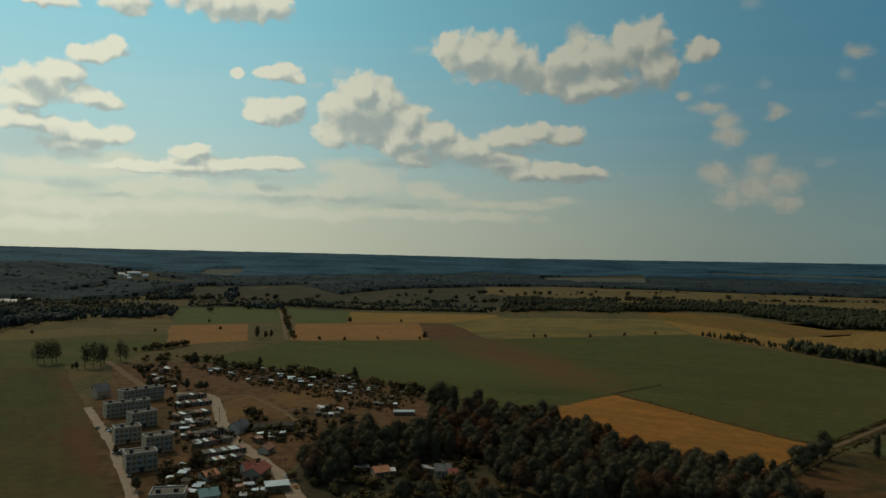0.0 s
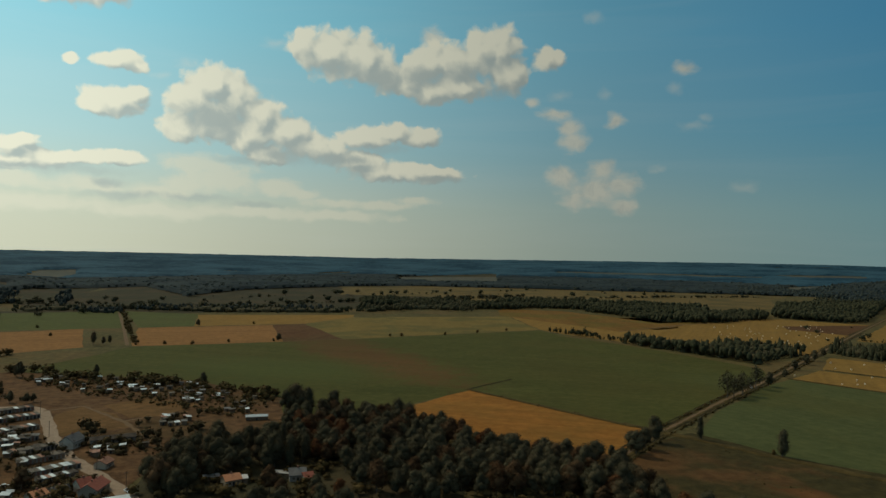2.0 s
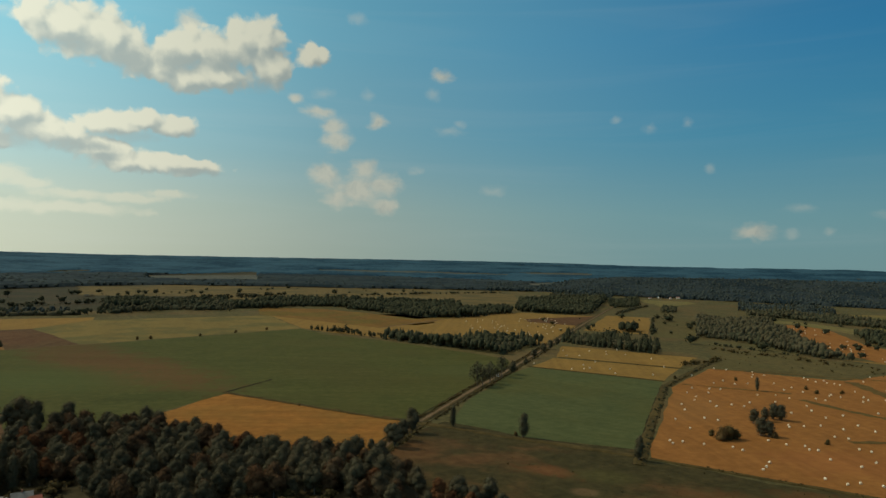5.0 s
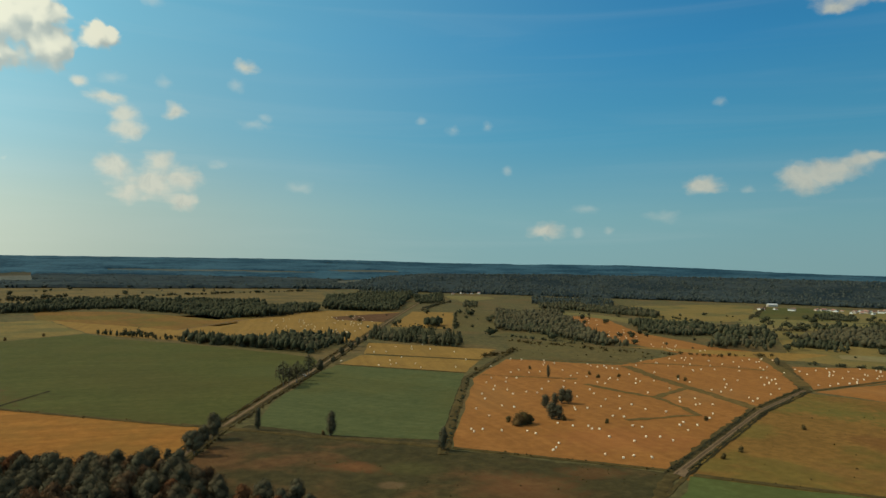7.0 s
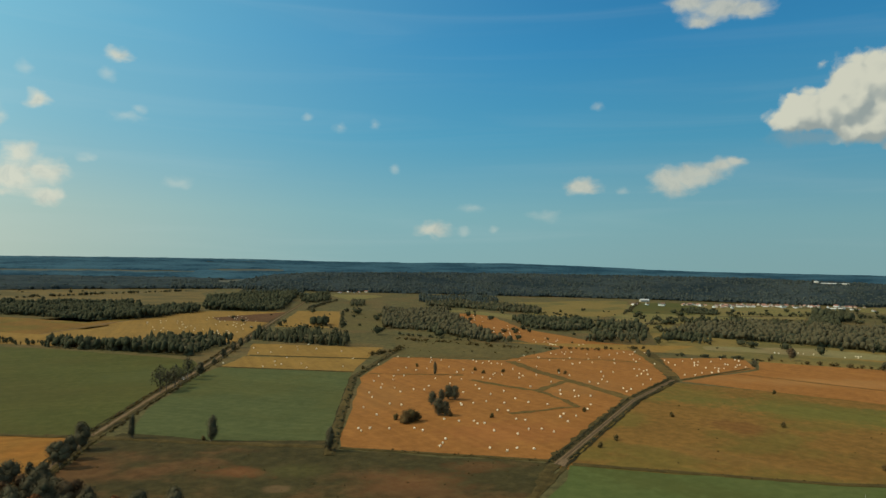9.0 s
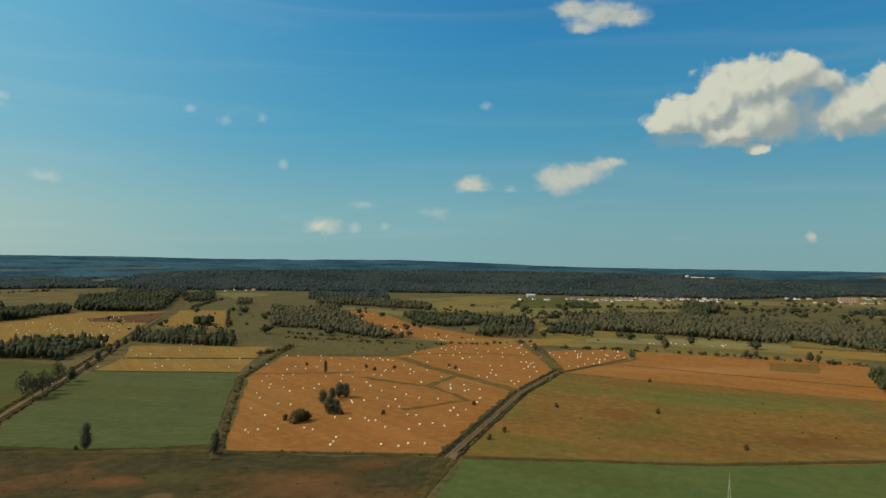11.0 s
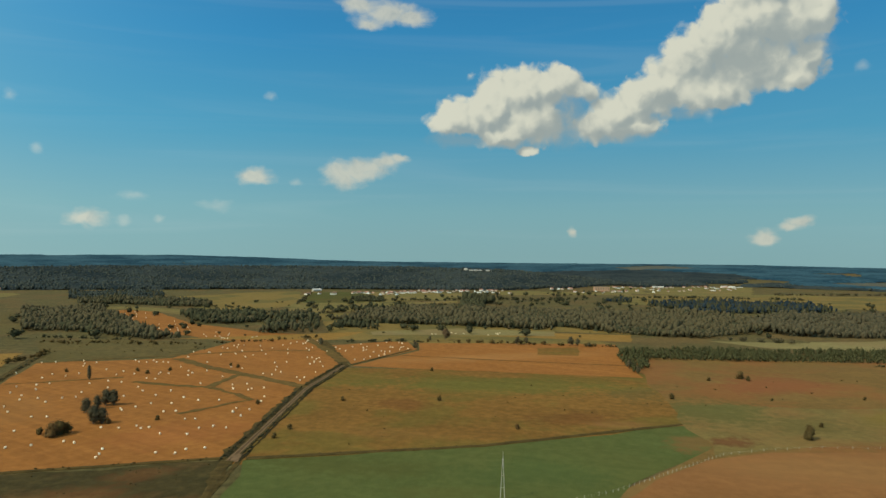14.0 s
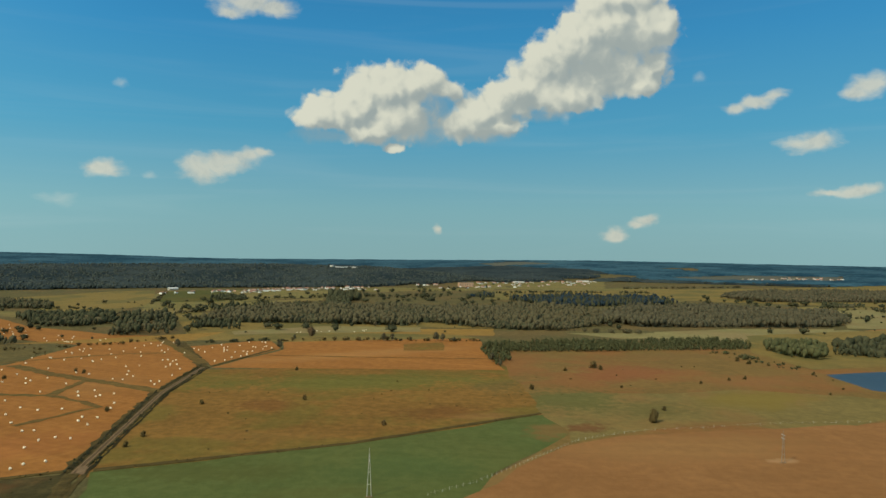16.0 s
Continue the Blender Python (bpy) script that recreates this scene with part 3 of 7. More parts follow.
HAZY_CANOPY = leafy("hazy_canopy_leaves", (0.0135, 0.0215, 0.0245), (0.036, 0.0455, 0.044), (0.047, 0.0475, 0.0415), 0.08, False)
# Needles darkened to navy: a cloud's shadow is painted into this colour.
CLOUD_SHADED_NEEDLE = leafy("cloud_shaded_needles", (0.012, 0.021, 0.028), (0.026, 0.038, 0.046), (0.03, 0.036, 0.04), 0.0)
NEEDLE = leafy("needles", (0.030, 0.031, 0.017), (0.055, 0.053, 0.028), (0.04, 0.042, 0.02), 0.0)
BARK = plain("bark", (0.09, 0.07, 0.05), (0.17, 0.135, 0.10), 2.0, 0.95, 0.03)
WRAP = plain("bale_wrap", (0.80, 0.66, 0.45), (0.92, 0.78, 0.55), 1.2, 0.5, 0.01, 0.35)
WATER = plain("lake_water", (0.022, 0.038, 0.056), (0.032, 0.05, 0.07), 0.01, 0.4, 0.15, 0.12)

BUFF_BRICK = plain("buff_brick", (0.38, 0.22, 0.13), (0.48, 0.29, 0.18), 0.3, 0.9)
WHITE_CAR = plain("white_car_paint", (0.7, 0.7, 0.69), (0.75, 0.75, 0.74), 0.5, 0.25, 0.0, 0.5)
DARK_CAR = plain("dark_car_paint", (0.03, 0.03, 0.035), (0.05, 0.05, 0.055), 0.5, 0.25, 0.0, 0.5)
ORANGE_CAR = plain("orange_car_paint", (0.55, 0.22, 0.05), (0.6, 0.26, 0.07), 0.5, 0.25, 0.0, 0.5)

# ---- mesh helpers ----


def mesh_from(name, verts, faces, material, smooth_faces=False):
    me = bpy.data.meshes.new(name)
    me.from_pydata(verts, [], faces)
    me.materials.append(material)
    if smooth_faces:
        me.polygons.foreach_set("use_smooth", [True] * len(me.polygons))
    me.update()
    return me


def part(name, bm, material, parent, label=""):
    me = bpy.data.meshes.new(name)
    bm.to_mesh(me)
    bm.free()
    me.materials.append(material)
    ob = new(name, me)
    ob.parent = parent
    return tagged(ob, label)


def inside(poly, x, y):
    """Which of the points x, y lie in the outline."""
    hit = np.zeros(x.shape, bool)
    for (x1, y1), (x2, y2) in zip(poly, poly[1:] + poly[:1]):
        if y1 != y2:
            hit ^= ((y1 > y) != (y2 > y)) & (x < (x2 - x1) * (y - y1) / (y2 - y1) + x1)
    return hit


def ring(x, y):
    return np.hypot(x, y)


# ---- the ground: one sheet to the horizon ----
radii = np.concatenate([[0.0], np.linspace(60, 2400, 14), np.linspace(2500, 4880, 30)])
steps = 240
gv, gf = [(0.0, 0.0, 0.0)], []
for r in radii[1:]:
    for k in range(steps):
        a = 2 * math.pi * k / steps
        gv.append((r * math.sin(a), r * math.cos(a), height(r * math.sin(a), r * math.cos(a))))
for k in range(steps):
    gf.append((0, 1 + (k + 1) % steps, 1 + k))
for i in range(len(radii) - 2):
    for k in range(steps):
        a, b = 1 + i * steps + k, 1 + i * steps + (k + 1) % steps
        gf.append((a, b, b + steps, a + steps))
ground = tagged(new("ground", mesh_from("ground", gv, gf, ROUGH, True)), "rough brown and green grassland out to the hills", "ground", kind="structure")

LAYER = [0.03]


def field(name, outline, material, label, category="field", wobble=2.0):
    """A field: a sheet on the land, its rim a little uneven, cut into cells so that it follows the rises."""
    rng = random.Random(len(outline) * 7 + int(abs(outline[0][0])))
    LAYER[0] += 0.002
    rim = []
    for (x1, y1), (x2, y2) in zip(outline, outline[1:] + outline[:1]):
        n = max(1, int(math.hypot(x2 - x1, y2 - y1) / 25))
        for k in range(n):
            f = k / n
            w = 0 if k == 0 else wobble
            rim.append((x1 + (x2 - x1) * f + rng.uniform(-w, w), y1 + (y2 - y1) * f + rng.uniform(-w, w)))
    bm = bmesh.new()
    vs = [bm.verts.new((x, y, 0)) for x, y in rim]
    bm.faces.new(vs)
    if max(ring(x, y) for x, y in outline) > 2400:
        for axis in range(2):
            lo, hi = min(p[axis] for p in rim), max(p[axis] for p in rim)
            cut = lo + 60
            while cut < hi:
                co, no = [0, 0, 0], [0, 0, 0]
                co[axis], no[axis] = cut, 1
                bmesh.ops.bisect_plane(bm, geom=bm.verts[:] + bm.edges[:] + bm.faces[:], plane_co=co, plane_no=no)
                cut += 60
    bmesh.ops.triangulate(bm, faces=bm.faces[:])
    for v in bm.verts:
        v.co.z = height(v.co.x, v.co.y) + LAYER[0] + (1.0 if ring(v.co.x, v.co.y) > 2500 else 0)
    bmesh.ops.recalc_face_normals(bm, faces=bm.faces[:])
    if bm.faces and sum(f.normal.z for f in bm.faces) < 0:
        bmesh.ops.reverse_faces(bm, faces=bm.faces[:])
    me = bpy.data.meshes.new(name)
    bm.to_mesh(me)
    bm.free()
    me.materials.append(material)
    return tagged(new(name, me), label, category, kind="structure")


def strip(name, line, width, material, label, category, rise=0.0, rag=0.6, kind="structure"):
    """A road, path or ditch along a line, with a ragged rim and a slightly domed back."""
    rng = random.Random(int(abs(line[0][0]) * 3 + width))
    LAYER[0] += 0.002
    pts = []
    for (x1, y1), (x2, y2) in zip(line, line[1:]):
        n = max(1, int(math.hypot(x2 - x1, y2 - y1) / 6))
        pts += [(x1 + (x2 - x1) * k / n, y1 + (y2 - y1) * k / n) for k in range(n)]
    pts.append(line[-1])
    verts, faces = [], []
    for i, (x, y) in enumerate(pts):
        a, b = pts[max(0, i - 1)], pts[min(len(pts) - 1, i + 1)]
        dx, dy = b[0] - a[0], b[1] - a[1]
        d = math.hypot(dx, dy) or 1
        nx, ny = -dy / d, dx / d
        l, r = width / 2 + rng.uniform(-rag, rag), width / 2 + rng.uniform(-rag, rag)
        z = height(x, y) + LAYER[0]
        for s, h in ((l, 0), (l * 0.5, rise), (-r * 0.5, rise), (-r, 0)):
            verts.append((x + nx * s, y + ny * s, z + h))
    for i in range(len(pts) - 1):
        for k in range(3):
            q = i * 4 + k
            faces.append((q, q + 4, q + 5, q + 1)[::-1])
    return tagged(new(name, mesh_from(name, verts, faces, material)), label, category, kind=kind)


def beside(line, d):
    """A line that runs d metres to the left of another."""
    made = []
    for i, (x, y) in enumerate(line):
        a, b = line[max(0, i - 1)], line[min(len(line) - 1, i + 1)]
        l = math.hypot(b[0] - a[0], b[1] - a[1])
        made.append((x - (b[1] - a[1]) / l * d, y + (b[0] - a[0]) / l * d))
    return made


# far to near
field("field_margin", [(205.0, 25.1), (316.3, -11.5), (405.8, -71.2), (484.4, -73.9), (501.6, -121.1), (449.2, -131.3), (340.6, -54.8), (209.9, -7.2)], SIDE_PASTURE, "olive-brown grassy margin between crop and bare field", wobble=5.0)
field("field_under_fallow", [(334.9, 165.4), (643.3, 214.1), (687.0, -78.6), (565.6, -94.6), (456.2, -90.1), (392.1, -18.4), (337.7, 120.3)], FALLOW, "brown grassy margins of the fallow", wobble=4.0)
field("field_under_bog", [(781, -58.7), (819, -375.9), (710, -480.6), (661.4, -556.0), (439.3, -369.5), (406.9, -112.0), (382.4, -62.7), (469.9, -65.6), (639.3, -73.6)], BOG, "brown boggy grassland between pastures", wobble=6.0)
# A darkened sheet imitates how the far meadows look against the sun.
field("field_dark_heath", [(-727, 987), (-418.0, 1097), (-82.2, 1269), (233.0, 1350), (567.5, 1384), (859, 1513), (1110, 1785), (1774, 2856), (477.6, 2781), (-522.9, 2336), (-1315, 1781)], DARK_GROUND, "ground before the far woods, darkened as if backlit", wobble=15.0)
field("field_far_left", [(-478.0, 719), (-530.2, 881), (-532.5, 981), (-404.4, 1062), (-323.6, 869), (-399.0, 826)], DRY_MEADOW, "dry yellowish meadow before the far woods")
field("field_green_strip", [(-396.1, 582.6), (-488.9, 735), (-396.6, 821), (-324.7, 845), (-290.6, 749), (-287.0, 625.8)], GREEN_CROP, "dark green crop field")
field("field_beside_flats", [(-429.7, 578.3), (-319.0, 606.8), (-301.9, 580.7), (-256.5, 504.0), (-227.3, 457.7), (-124.5, 281.7), (-80.6, 199.9), (-150.9, 196.8)], SIDE_CROP, "green and brown field beside the flats")
field("field_far_green", [(-449.5, 1209), (-281.8, 1255), (-221.1, 994), (-359.1, 963)], FAR_GREEN, "bright green far meadow")
field("field_far_green_right", [(-277.1, 1256), (-154.1, 1204), (-136.5, 1019), (-204.2, 1003)], FAR_GREEN, "bright green far meadow")
field("field_salmon_left", [(-357.3, 943), (-265.3, 983), (-216.7, 804), (-289.6, 750)], SALMON, "pale reddish stubble field")
field("field_salmon_right", [(-202.6, 996), (-32.1, 1032), (-13.7, 838), (-170.7, 812)], SALMON, "pale reddish stubble field")
field("field_straw_back", [(-154.4, 1192), (95.1, 1198), (76.3, 1063), (-29.9, 1042), (-136.5, 1019)], STRAW, "straw-coloured field")
field("field_brown_patch", [(-32.1, 1032), (11.4, 1050), (55.7, 867), (-13.8, 844)], TILLED, "tilled brown patch of field")
field("field_yellow", [(11.4, 1050), (90.1, 1156), (357.1, 1177), (336.7, 965), (55.7, 867)], OLIVE, "yellow-green stubble field")
field("field_great_green", [(-228.9, 643.5), (-169.6, 807), (54.0, 861), (334.7, 959), (341.8, 892), (384.7, 799), (426.2, 671.7), (441.6, 615.5), (412.1, 568.3), (306.1, 476.7), (214.0, 401.0), (132.6, 537.9), (78.3, 490.8), (25.8, 452.8), (-13.4, 449.3), (-73.3, 581.9)], GREAT_CROP, "large green crop field with tractor lines")
field("field_amber", [(67.4, 478.3), (132.1, 536.0), (212.4, 401.8), (162.2, 343.1), (98.9, 345.6), (56.5, 416.2)], AMBER, "bright amber stubble field")
field("field_behind_belt", [(357.1, 1177), (339.4, 966), (351.3, 917), (397.6, 826), (451.8, 751), (565.8, 694.8), (809, 905), (818, 1129), (517.9, 961), (456.7, 1073)], STRAW, "straw stubble with scattered white bales")
field("field_pinkish", [(387.6, 1347), (496.6, 1290), (541.1, 1180), (572.6, 1059), (817, 1132), (447.7, 939), (405.1, 1051), (344.2, 1195)], FALLOW, "brownish-pink bare field before a wood")
field("field_back_meadow", [(118.3, 1429), (355.7, 1713), (1113, 2236), (1333, 1843), (1022, 1366), (723, 1344)], DRY_MEADOW, "pale meadow between far woods")
field("field_lush", [(429.0, 557.6), (489.9, 445.9), (292.6, 285.1), (298.3, 291.4), (256.7, 338.7), (233.7, 385.8), (280.1, 439.3), (365.3, 516.3)], LUSH_CROP, "lush blue-green crop field")
field("field_strip_back", [(571.5, 680.3), (653.3, 544.5), (571.8, 498.3), (500.4, 604.8)], STRAW, "straw stubble strip with white bales")
field("field_strip_front", [(493.6, 600.7), (564.7, 493.5), (495.3, 448.9), (433.7, 561.5)], STRAW, "straw stubble strip with white bales")
field("field_small_amber", [(977, 1033), (1030, 972), (788, 745), (731, 822)], STRAW, "small straw-coloured field with a copse")
field("field_small_olive", [(1031, 970), (1098, 934), (801, 660.1), (771, 727)], TUSSOCK, "small olive meadow")
field("field_bales", [(294.6, 274.9), (473.6, 421.5), (596.7, 483.5), (659.2, 383.2), (804, 386.3), (862, 303.1), (667.2, 208.3), (540.7, 201.3), (346.4, 170.3)], STUBBLE, "orange stubble field dotted with white bales")
field("field_bales_back", [(1143, 792), (1236, 773), (993, 547.3), (902, 382.1), (899, 316.1), (848, 283.3), (804, 386.3), (854, 497.0), (929, 632.5)], STUBBLE, "orange stubble field dotted with white bales")
field("field_bales_side", [(797, 262.7), (871, 191.0), (788, 159.2), (664.8, 199.2)], STUBBLE, "orange stubble field dotted with white bales")
field("field_rust_strip", [(654.8, 196.1), (780, 155.8), (913, 179.3), (895, -65.9), (653.0, -71.9)], STUBBLE, "orange stubble strip field")
field("field_strip_far", [(806, 469.0), (1001, 196.6), (1016, -95.2), (931, -87.3), (919, 180.4), (848, 283.3)], STRAW, "pale stubble strip behind the bale fields")
field("field_fallow", [(348.2, 163.0), (629.8, 197.4), (649.8, -69.5), (580.8, -77.6), (476.6, -78.1), (395.6, 43.4)], FALLOW, "brown and green fallow pasture")
field("field_near_green", [(190.6, 120.5), (342.9, 159.0), (393.1, 43.1), (471.3, -77.3), (444.8, -83.9), (420.7, -85.2), (385.3, -62.5), (344.3, -33.4), (205.3, 21.9)], NEAR_CROP, "smooth green crop field below a power line", wobble=4.0)
field("field_near_rust", [(205.6, 24.2), (309.1, -16.6), (394.0, -77.1), (417.0, -114.8), (466.7, -354.4), (299.8, -326.2), (178.0, -106.7)], RUST, "bare reddish-brown field")
field("field_olive_side", [(462.6, -77.4), (536.7, -85.4), (565.3, -245.9), (516.1, -391.8), (473.5, -359.5), (422.3, -116.2), (400.3, -81.5)], SIDE_PASTURE, "olive-green pasture with a lone bush", wobble=11.0)
field("field_bog", [(755, -83.8), (798, -346.8), (652.5, -362.7), (547.2, -370.8), (565.3, -245.9), (536.7, -85.4), (616.2, -80.8)], BOG, "brown boggy grassland with shrubs", wobble=12.0)
field("field_village_green", [(1674, 649.7), (2048, 722), (2470, 358.4), (1803, 196.7), (1552, 403.4), (1347, 546.9)], MEADOW, "green fields before a village")
field("field_hill_pasture", [(1579, 921), (1908, 776), (1477, 572.8), (1158, 603.3)], OLIVE, "olive pasture below the wooded hill")
field("field_middle_meadow", [(966, 265.6), (960, 137.9), (935, -42.4), (904, -68.8), (850, 163.5), (859, 279.2)], OLIVE, "strip of yellow-green meadow")
field("field_far_right_meadow", [(970, -188.4), (989, -413.7), (1045, -622.5), (1009, -657.0), (937, -610.1), (910, -249.3)], PALE_MEADOW, "strip of yellow-green meadow")
field("field_far_right_green", [(2106, -156.4), (2414, -757), (2090, -907), (1667, -589.5), (1701, -126.5)], MEADOW, "far green fields before a village")
field("lake", [(640.2, -362.1), (662.3, -437.9), (635.7, -534.4), (507.4, -426.7), (564.9, -357.5)], WATER, "small blue lake with a ragged bank", "lake")
field("field_gardens", [(-287.0, 625.8), (-231.1, 649.6), (-75.0, 594.8), (-7.7, 520.4), (-5.8, 421.5), (-63.3, 369.6), (-72.3, 331.7), (-49.0, 289.4), (-129.2, 284.5), (-228.9, 460.8), (-240.4, 516.3)], GARDEN, "allotment gardens on bare brown soil")
CLEARINGS = []


def clearing(outline, material, label):
    CLEARINGS.append(outline)
    field("clearing", outline, material, label, "clearing", 4.0)


clearing([(-807, 2354), (-957, 2940), (-846, 3043), (-752, 2676), (-706, 2329)], HAZY_FIELD, "pale meadow among far woods")
clearing([(419.8, 2916), (892, 3160), (791, 2722), (470.7, 2508)], DARK_GROUND, "pale brown field among far woods")
clearing([(91.1, 3127), (249.8, 3262), (234.3, 3057), (86.6, 2965)], DARK_GROUND, "thin pale field among far woods")
clearing([(-719, 1373), (-740, 1416), (-738, 1587), (-715, 1551)], DARK_GROUND, "thin pale field among far woods")
clearing([(-704, 1110), (-783, 1234), (-728, 1275), (-670, 1174)], DARK_GROUND, "brown meadow on a wooded slope")
clearing([(-756, 1653), (-875, 1922), (-923, 2272), (-775, 1947), (-691, 1928), (-626, 1747), (-703, 1700)], DARK_GROUND, "brown ground of a far hamlet")
clearing([(-562.8, 1572), (-380.8, 1833), (-234.2, 1334), (-425.0, 1216)], DARK_GROUND, "dry meadow before the far woods")
clearing([(-237.3, 1645), (59.8, 1583), (170.6, 1834), (366.5, 2131), (168.0, 2182), (-126.4, 1934)], DARK_GROUND, "rough meadow before the far woods")
clearing([(128.8, 2168), (377.4, 2255), (760, 2135), (1214, 1890), (1371, 1804), (1139, 1600), (588.6, 1650), (105.1, 1759)], DRY_MEADOW, "long dry meadow before the far woods")
clearing([(409.2, 2889), (846, 2966), (722, 2527), (384.9, 2600)], HAZY_FIELD, "pale brown field among far woods")
clearing([(1260, 3314), (1674, 3124), (2042, 2828), (1975, 2733), (1202, 3161)], HAZY_FIELD, "thin pale field among far woods")
clearing([(1766, 2325), (1932, 2345), (1959, 2267), (1769, 2113), (1616, 2110)], HAZY_FIELD, "green clearing among far woods")
clearing([(2143, 2935), (2501, 2762), (2373, 2603), (2127, 2726)], HAZY_FIELD, "pale far fields below the hills")
clearing([(1460, 1419), (1685, 1479), (1523, 1277), (1311, 1201)], MEADOW, "green meadow of a far farm")
clearing([(4184, -288.6), (4625, -585.5), (4125, -811), (3903, -382.6)], HAZY_FIELD, "pale bare field on a far hill")
clearing([(3083, -1040), (3199, -1439), (3073, -1830), (2799, -1667), (2838, -1117)], HAZY_FIELD, "pale ground of a far town")
field("field_bale_olive", [(509.1, 886), (528.7, 789), (553.6, 706), (701, 835), (945, 1027), (846, 1125), (773, 1155), (583.5, 1016)], STRAW, "straw stubble with scattered white bales")
field("field_brown_corner", [(760, 1010), (945, 1027), (775, 879), (733, 962)], TILLED, "brown unmown corner of the stubble")
field("field_green_back", [(1102, 841), (1206, 808), (1132, 635.7), (1228, 689.7), (1262, 818), (1216, 921)], MEADOW, "green meadow between woods")
field("field_olive_back", [(1525, 812), (1785, 860), (1982, 746), (1430, 548.4), (1270, 550.6), (1220, 611.0)], OLIVE, "yellow-olive meadow below the wooded hill")
field("field_bright_green", [(1472, 551.2), (1885, 681.1), (2058, 585.8), (1706, 457.2), (1527, 434.3)], GREEN_CROP, "bright green field before a village")
field("field_bright_strip", [(1402, 481.5), (1509, 404.2), (1688, 244.5), (1611, 233.3), (1354, 362.7), (1264, 433.9)], MEADOW, "green meadow strip between hedges")
field("field_yellow_rise", [(1000, 271.4), (1101, 158.9), (1101, 81.5), (1040, 8.4), (970, 7.8), (949, 136.9), (918, 245.3)], PALE_MEADOW, "yellow meadow rising to the wood")
field("field_bright_strip", [(996, -319.8), (1046, -454.2), (1059, -610.3), (931, -539.7), (885, -406.1), (939, -301.5)], PALE_MEADOW, "bright yellow-green meadow beyond the alders")
field("field_olive_back", [(1515, -792), (1621, -940), (1708, -1296), (1104, -838), (1107, -677.7), (1186, -717), (1403, -745)], MEADOW, "olive meadows beyond the wood")
field("field_sandy", [(1003, -589.9), (1076, -711), (1060, -804), (905, -686.6), (898, -578.7), (907, -533.2)], SALMON, "sandy bare field among trees")
field("field_mid_meadow", [(748, 607.0), (783, 523.8), (767, 399.0), (666.6, 387.5), (617.5, 492.8)], TUSSOCK, "rough olive meadow with scrub")
field("field_mid_olive", [(1281, 451.1), (1210, 314.0), (1173, 86.9), (1117, -104.6), (1024, -95.9), (1035, 149.4), (921, 307.8)], OLIVE, "yellow-green meadow behind the stubble")
field("field_mid_green", [(1477, 572.8), (1561, 393.1), (1367, 344.1), (1221, 429.7), (1272, 504.5)], MEADOW, "green meadow between woods")
field("field_right_olive", [(956, -430.5), (1049, -683.2), (1018, -772), (732, -555.8), (690.0, -445.0), (668.8, -366.3), (785, -360.1)], OLIVE, "dry meadow beside the lake")
field("field_dark_patch", [(837, 26.9), (857, -19.0), (784, -18.6), (779, 25.0)], FALLOW, "small unmown patch in the stubble")
clearing([(2090, -205.0), (2330, -873), (2575, -1676), (2331, -1768), (1778, -1349), (1524, -992), (1733, -612.8), (1711, -195.2)], OLIVE, "broad olive meadows before a far town")
clearing([(2200, 290.0), (2250, -215.0), (2147, -200.3), (1983, 147.7)], MEADOW, "green meadows before the village")
clearing([(2228, -97), (2468, -108), (2610, -228), (2713, -381), (2798, -595), (2775, -692), (2232, -556), (2222, -352)], MEADOW, "green meadows before the village")
clearing([(2671, 394), (2760, 408), (2778, 263), (2678, 253)], HAZY_FIELD, "small pale clearing about a hillside farm")
field("field_right_far", [(1261, -395.7), (1490, -970), (1565, -1187), (1060, -804), (1066, -694.1), (1069, -636.8), (1302, -765)], PALE_MEADOW, "broad olive meadow beyond the wood")
field("garden_lawn", [(-132.5, 426.9), (-145.3, 483.1), (-135.7, 506.6), (-109.4, 479.7), (-94.3, 445.1), (-115.6, 432.8)], LAWN, "dry brown lawn between gardens", "lawn")
field("garden_lawn", [(-124.0, 508.1), (-100.4, 531.6), (-63.2, 504.6), (-81.4, 472.0), (-99.7, 470.0)], LAWN, "dry brown lawn between gardens", "lawn")
field("field_near_bog", [(162.9, 337.8), (207.4, 377.8), (234.7, 392.7), (257.6, 339.9), (298.3, 291.4), (288.4, 269.9), (339.7, 167.0), (265.7, 143.5), (184.4, 134.1), (123.8, 187.9), (130.9, 257.1), (149.9, 319.6)], DARK_BOG, "dark boggy grass with rusty patches", wobble=3.0)

field("wood_floor", [(-52.5, 289.3), (-67.4, 323.6), (-67.5, 354.1), (-41.0, 379.8), (-8.9, 437.9), (65.0, 438.7), (99.3, 376.6), (155.5, 322.5), (152.9, 266.2), (-47.1, 255.7)], DARK_GROUND, "dark leaf-strewn floor of the wood", "ground", wobble=5.0)
# ---- roads, tracks and ditches ----
strip("ditch", [(81.7, 262.1), (159.3, 340.1), (214.2, 394.0), (307.9, 475.5), (404.8, 556.3), (541.0, 675.0), (825, 923), (1335, 1361)], 9, DITCH, "dark grassy verges of the lane", "verge", 0.0, 1.2)
strip("road", [(81.7, 262.1), (159.3, 340.1), (214.2, 394.0), (307.9, 475.5), (404.8, 556.3), (541.0, 675.0), (825, 923), (1335, 1361)], 2.5, TRACK, "pale country lane between ditches", "road")
strip("ditch", [(277.0, 266.7), (346.2, 324.5), (470.6, 426.3), (628.5, 509.4)], 6.5, DITCH, "overgrown ditch along the stubble field", "ditch", 0.4)
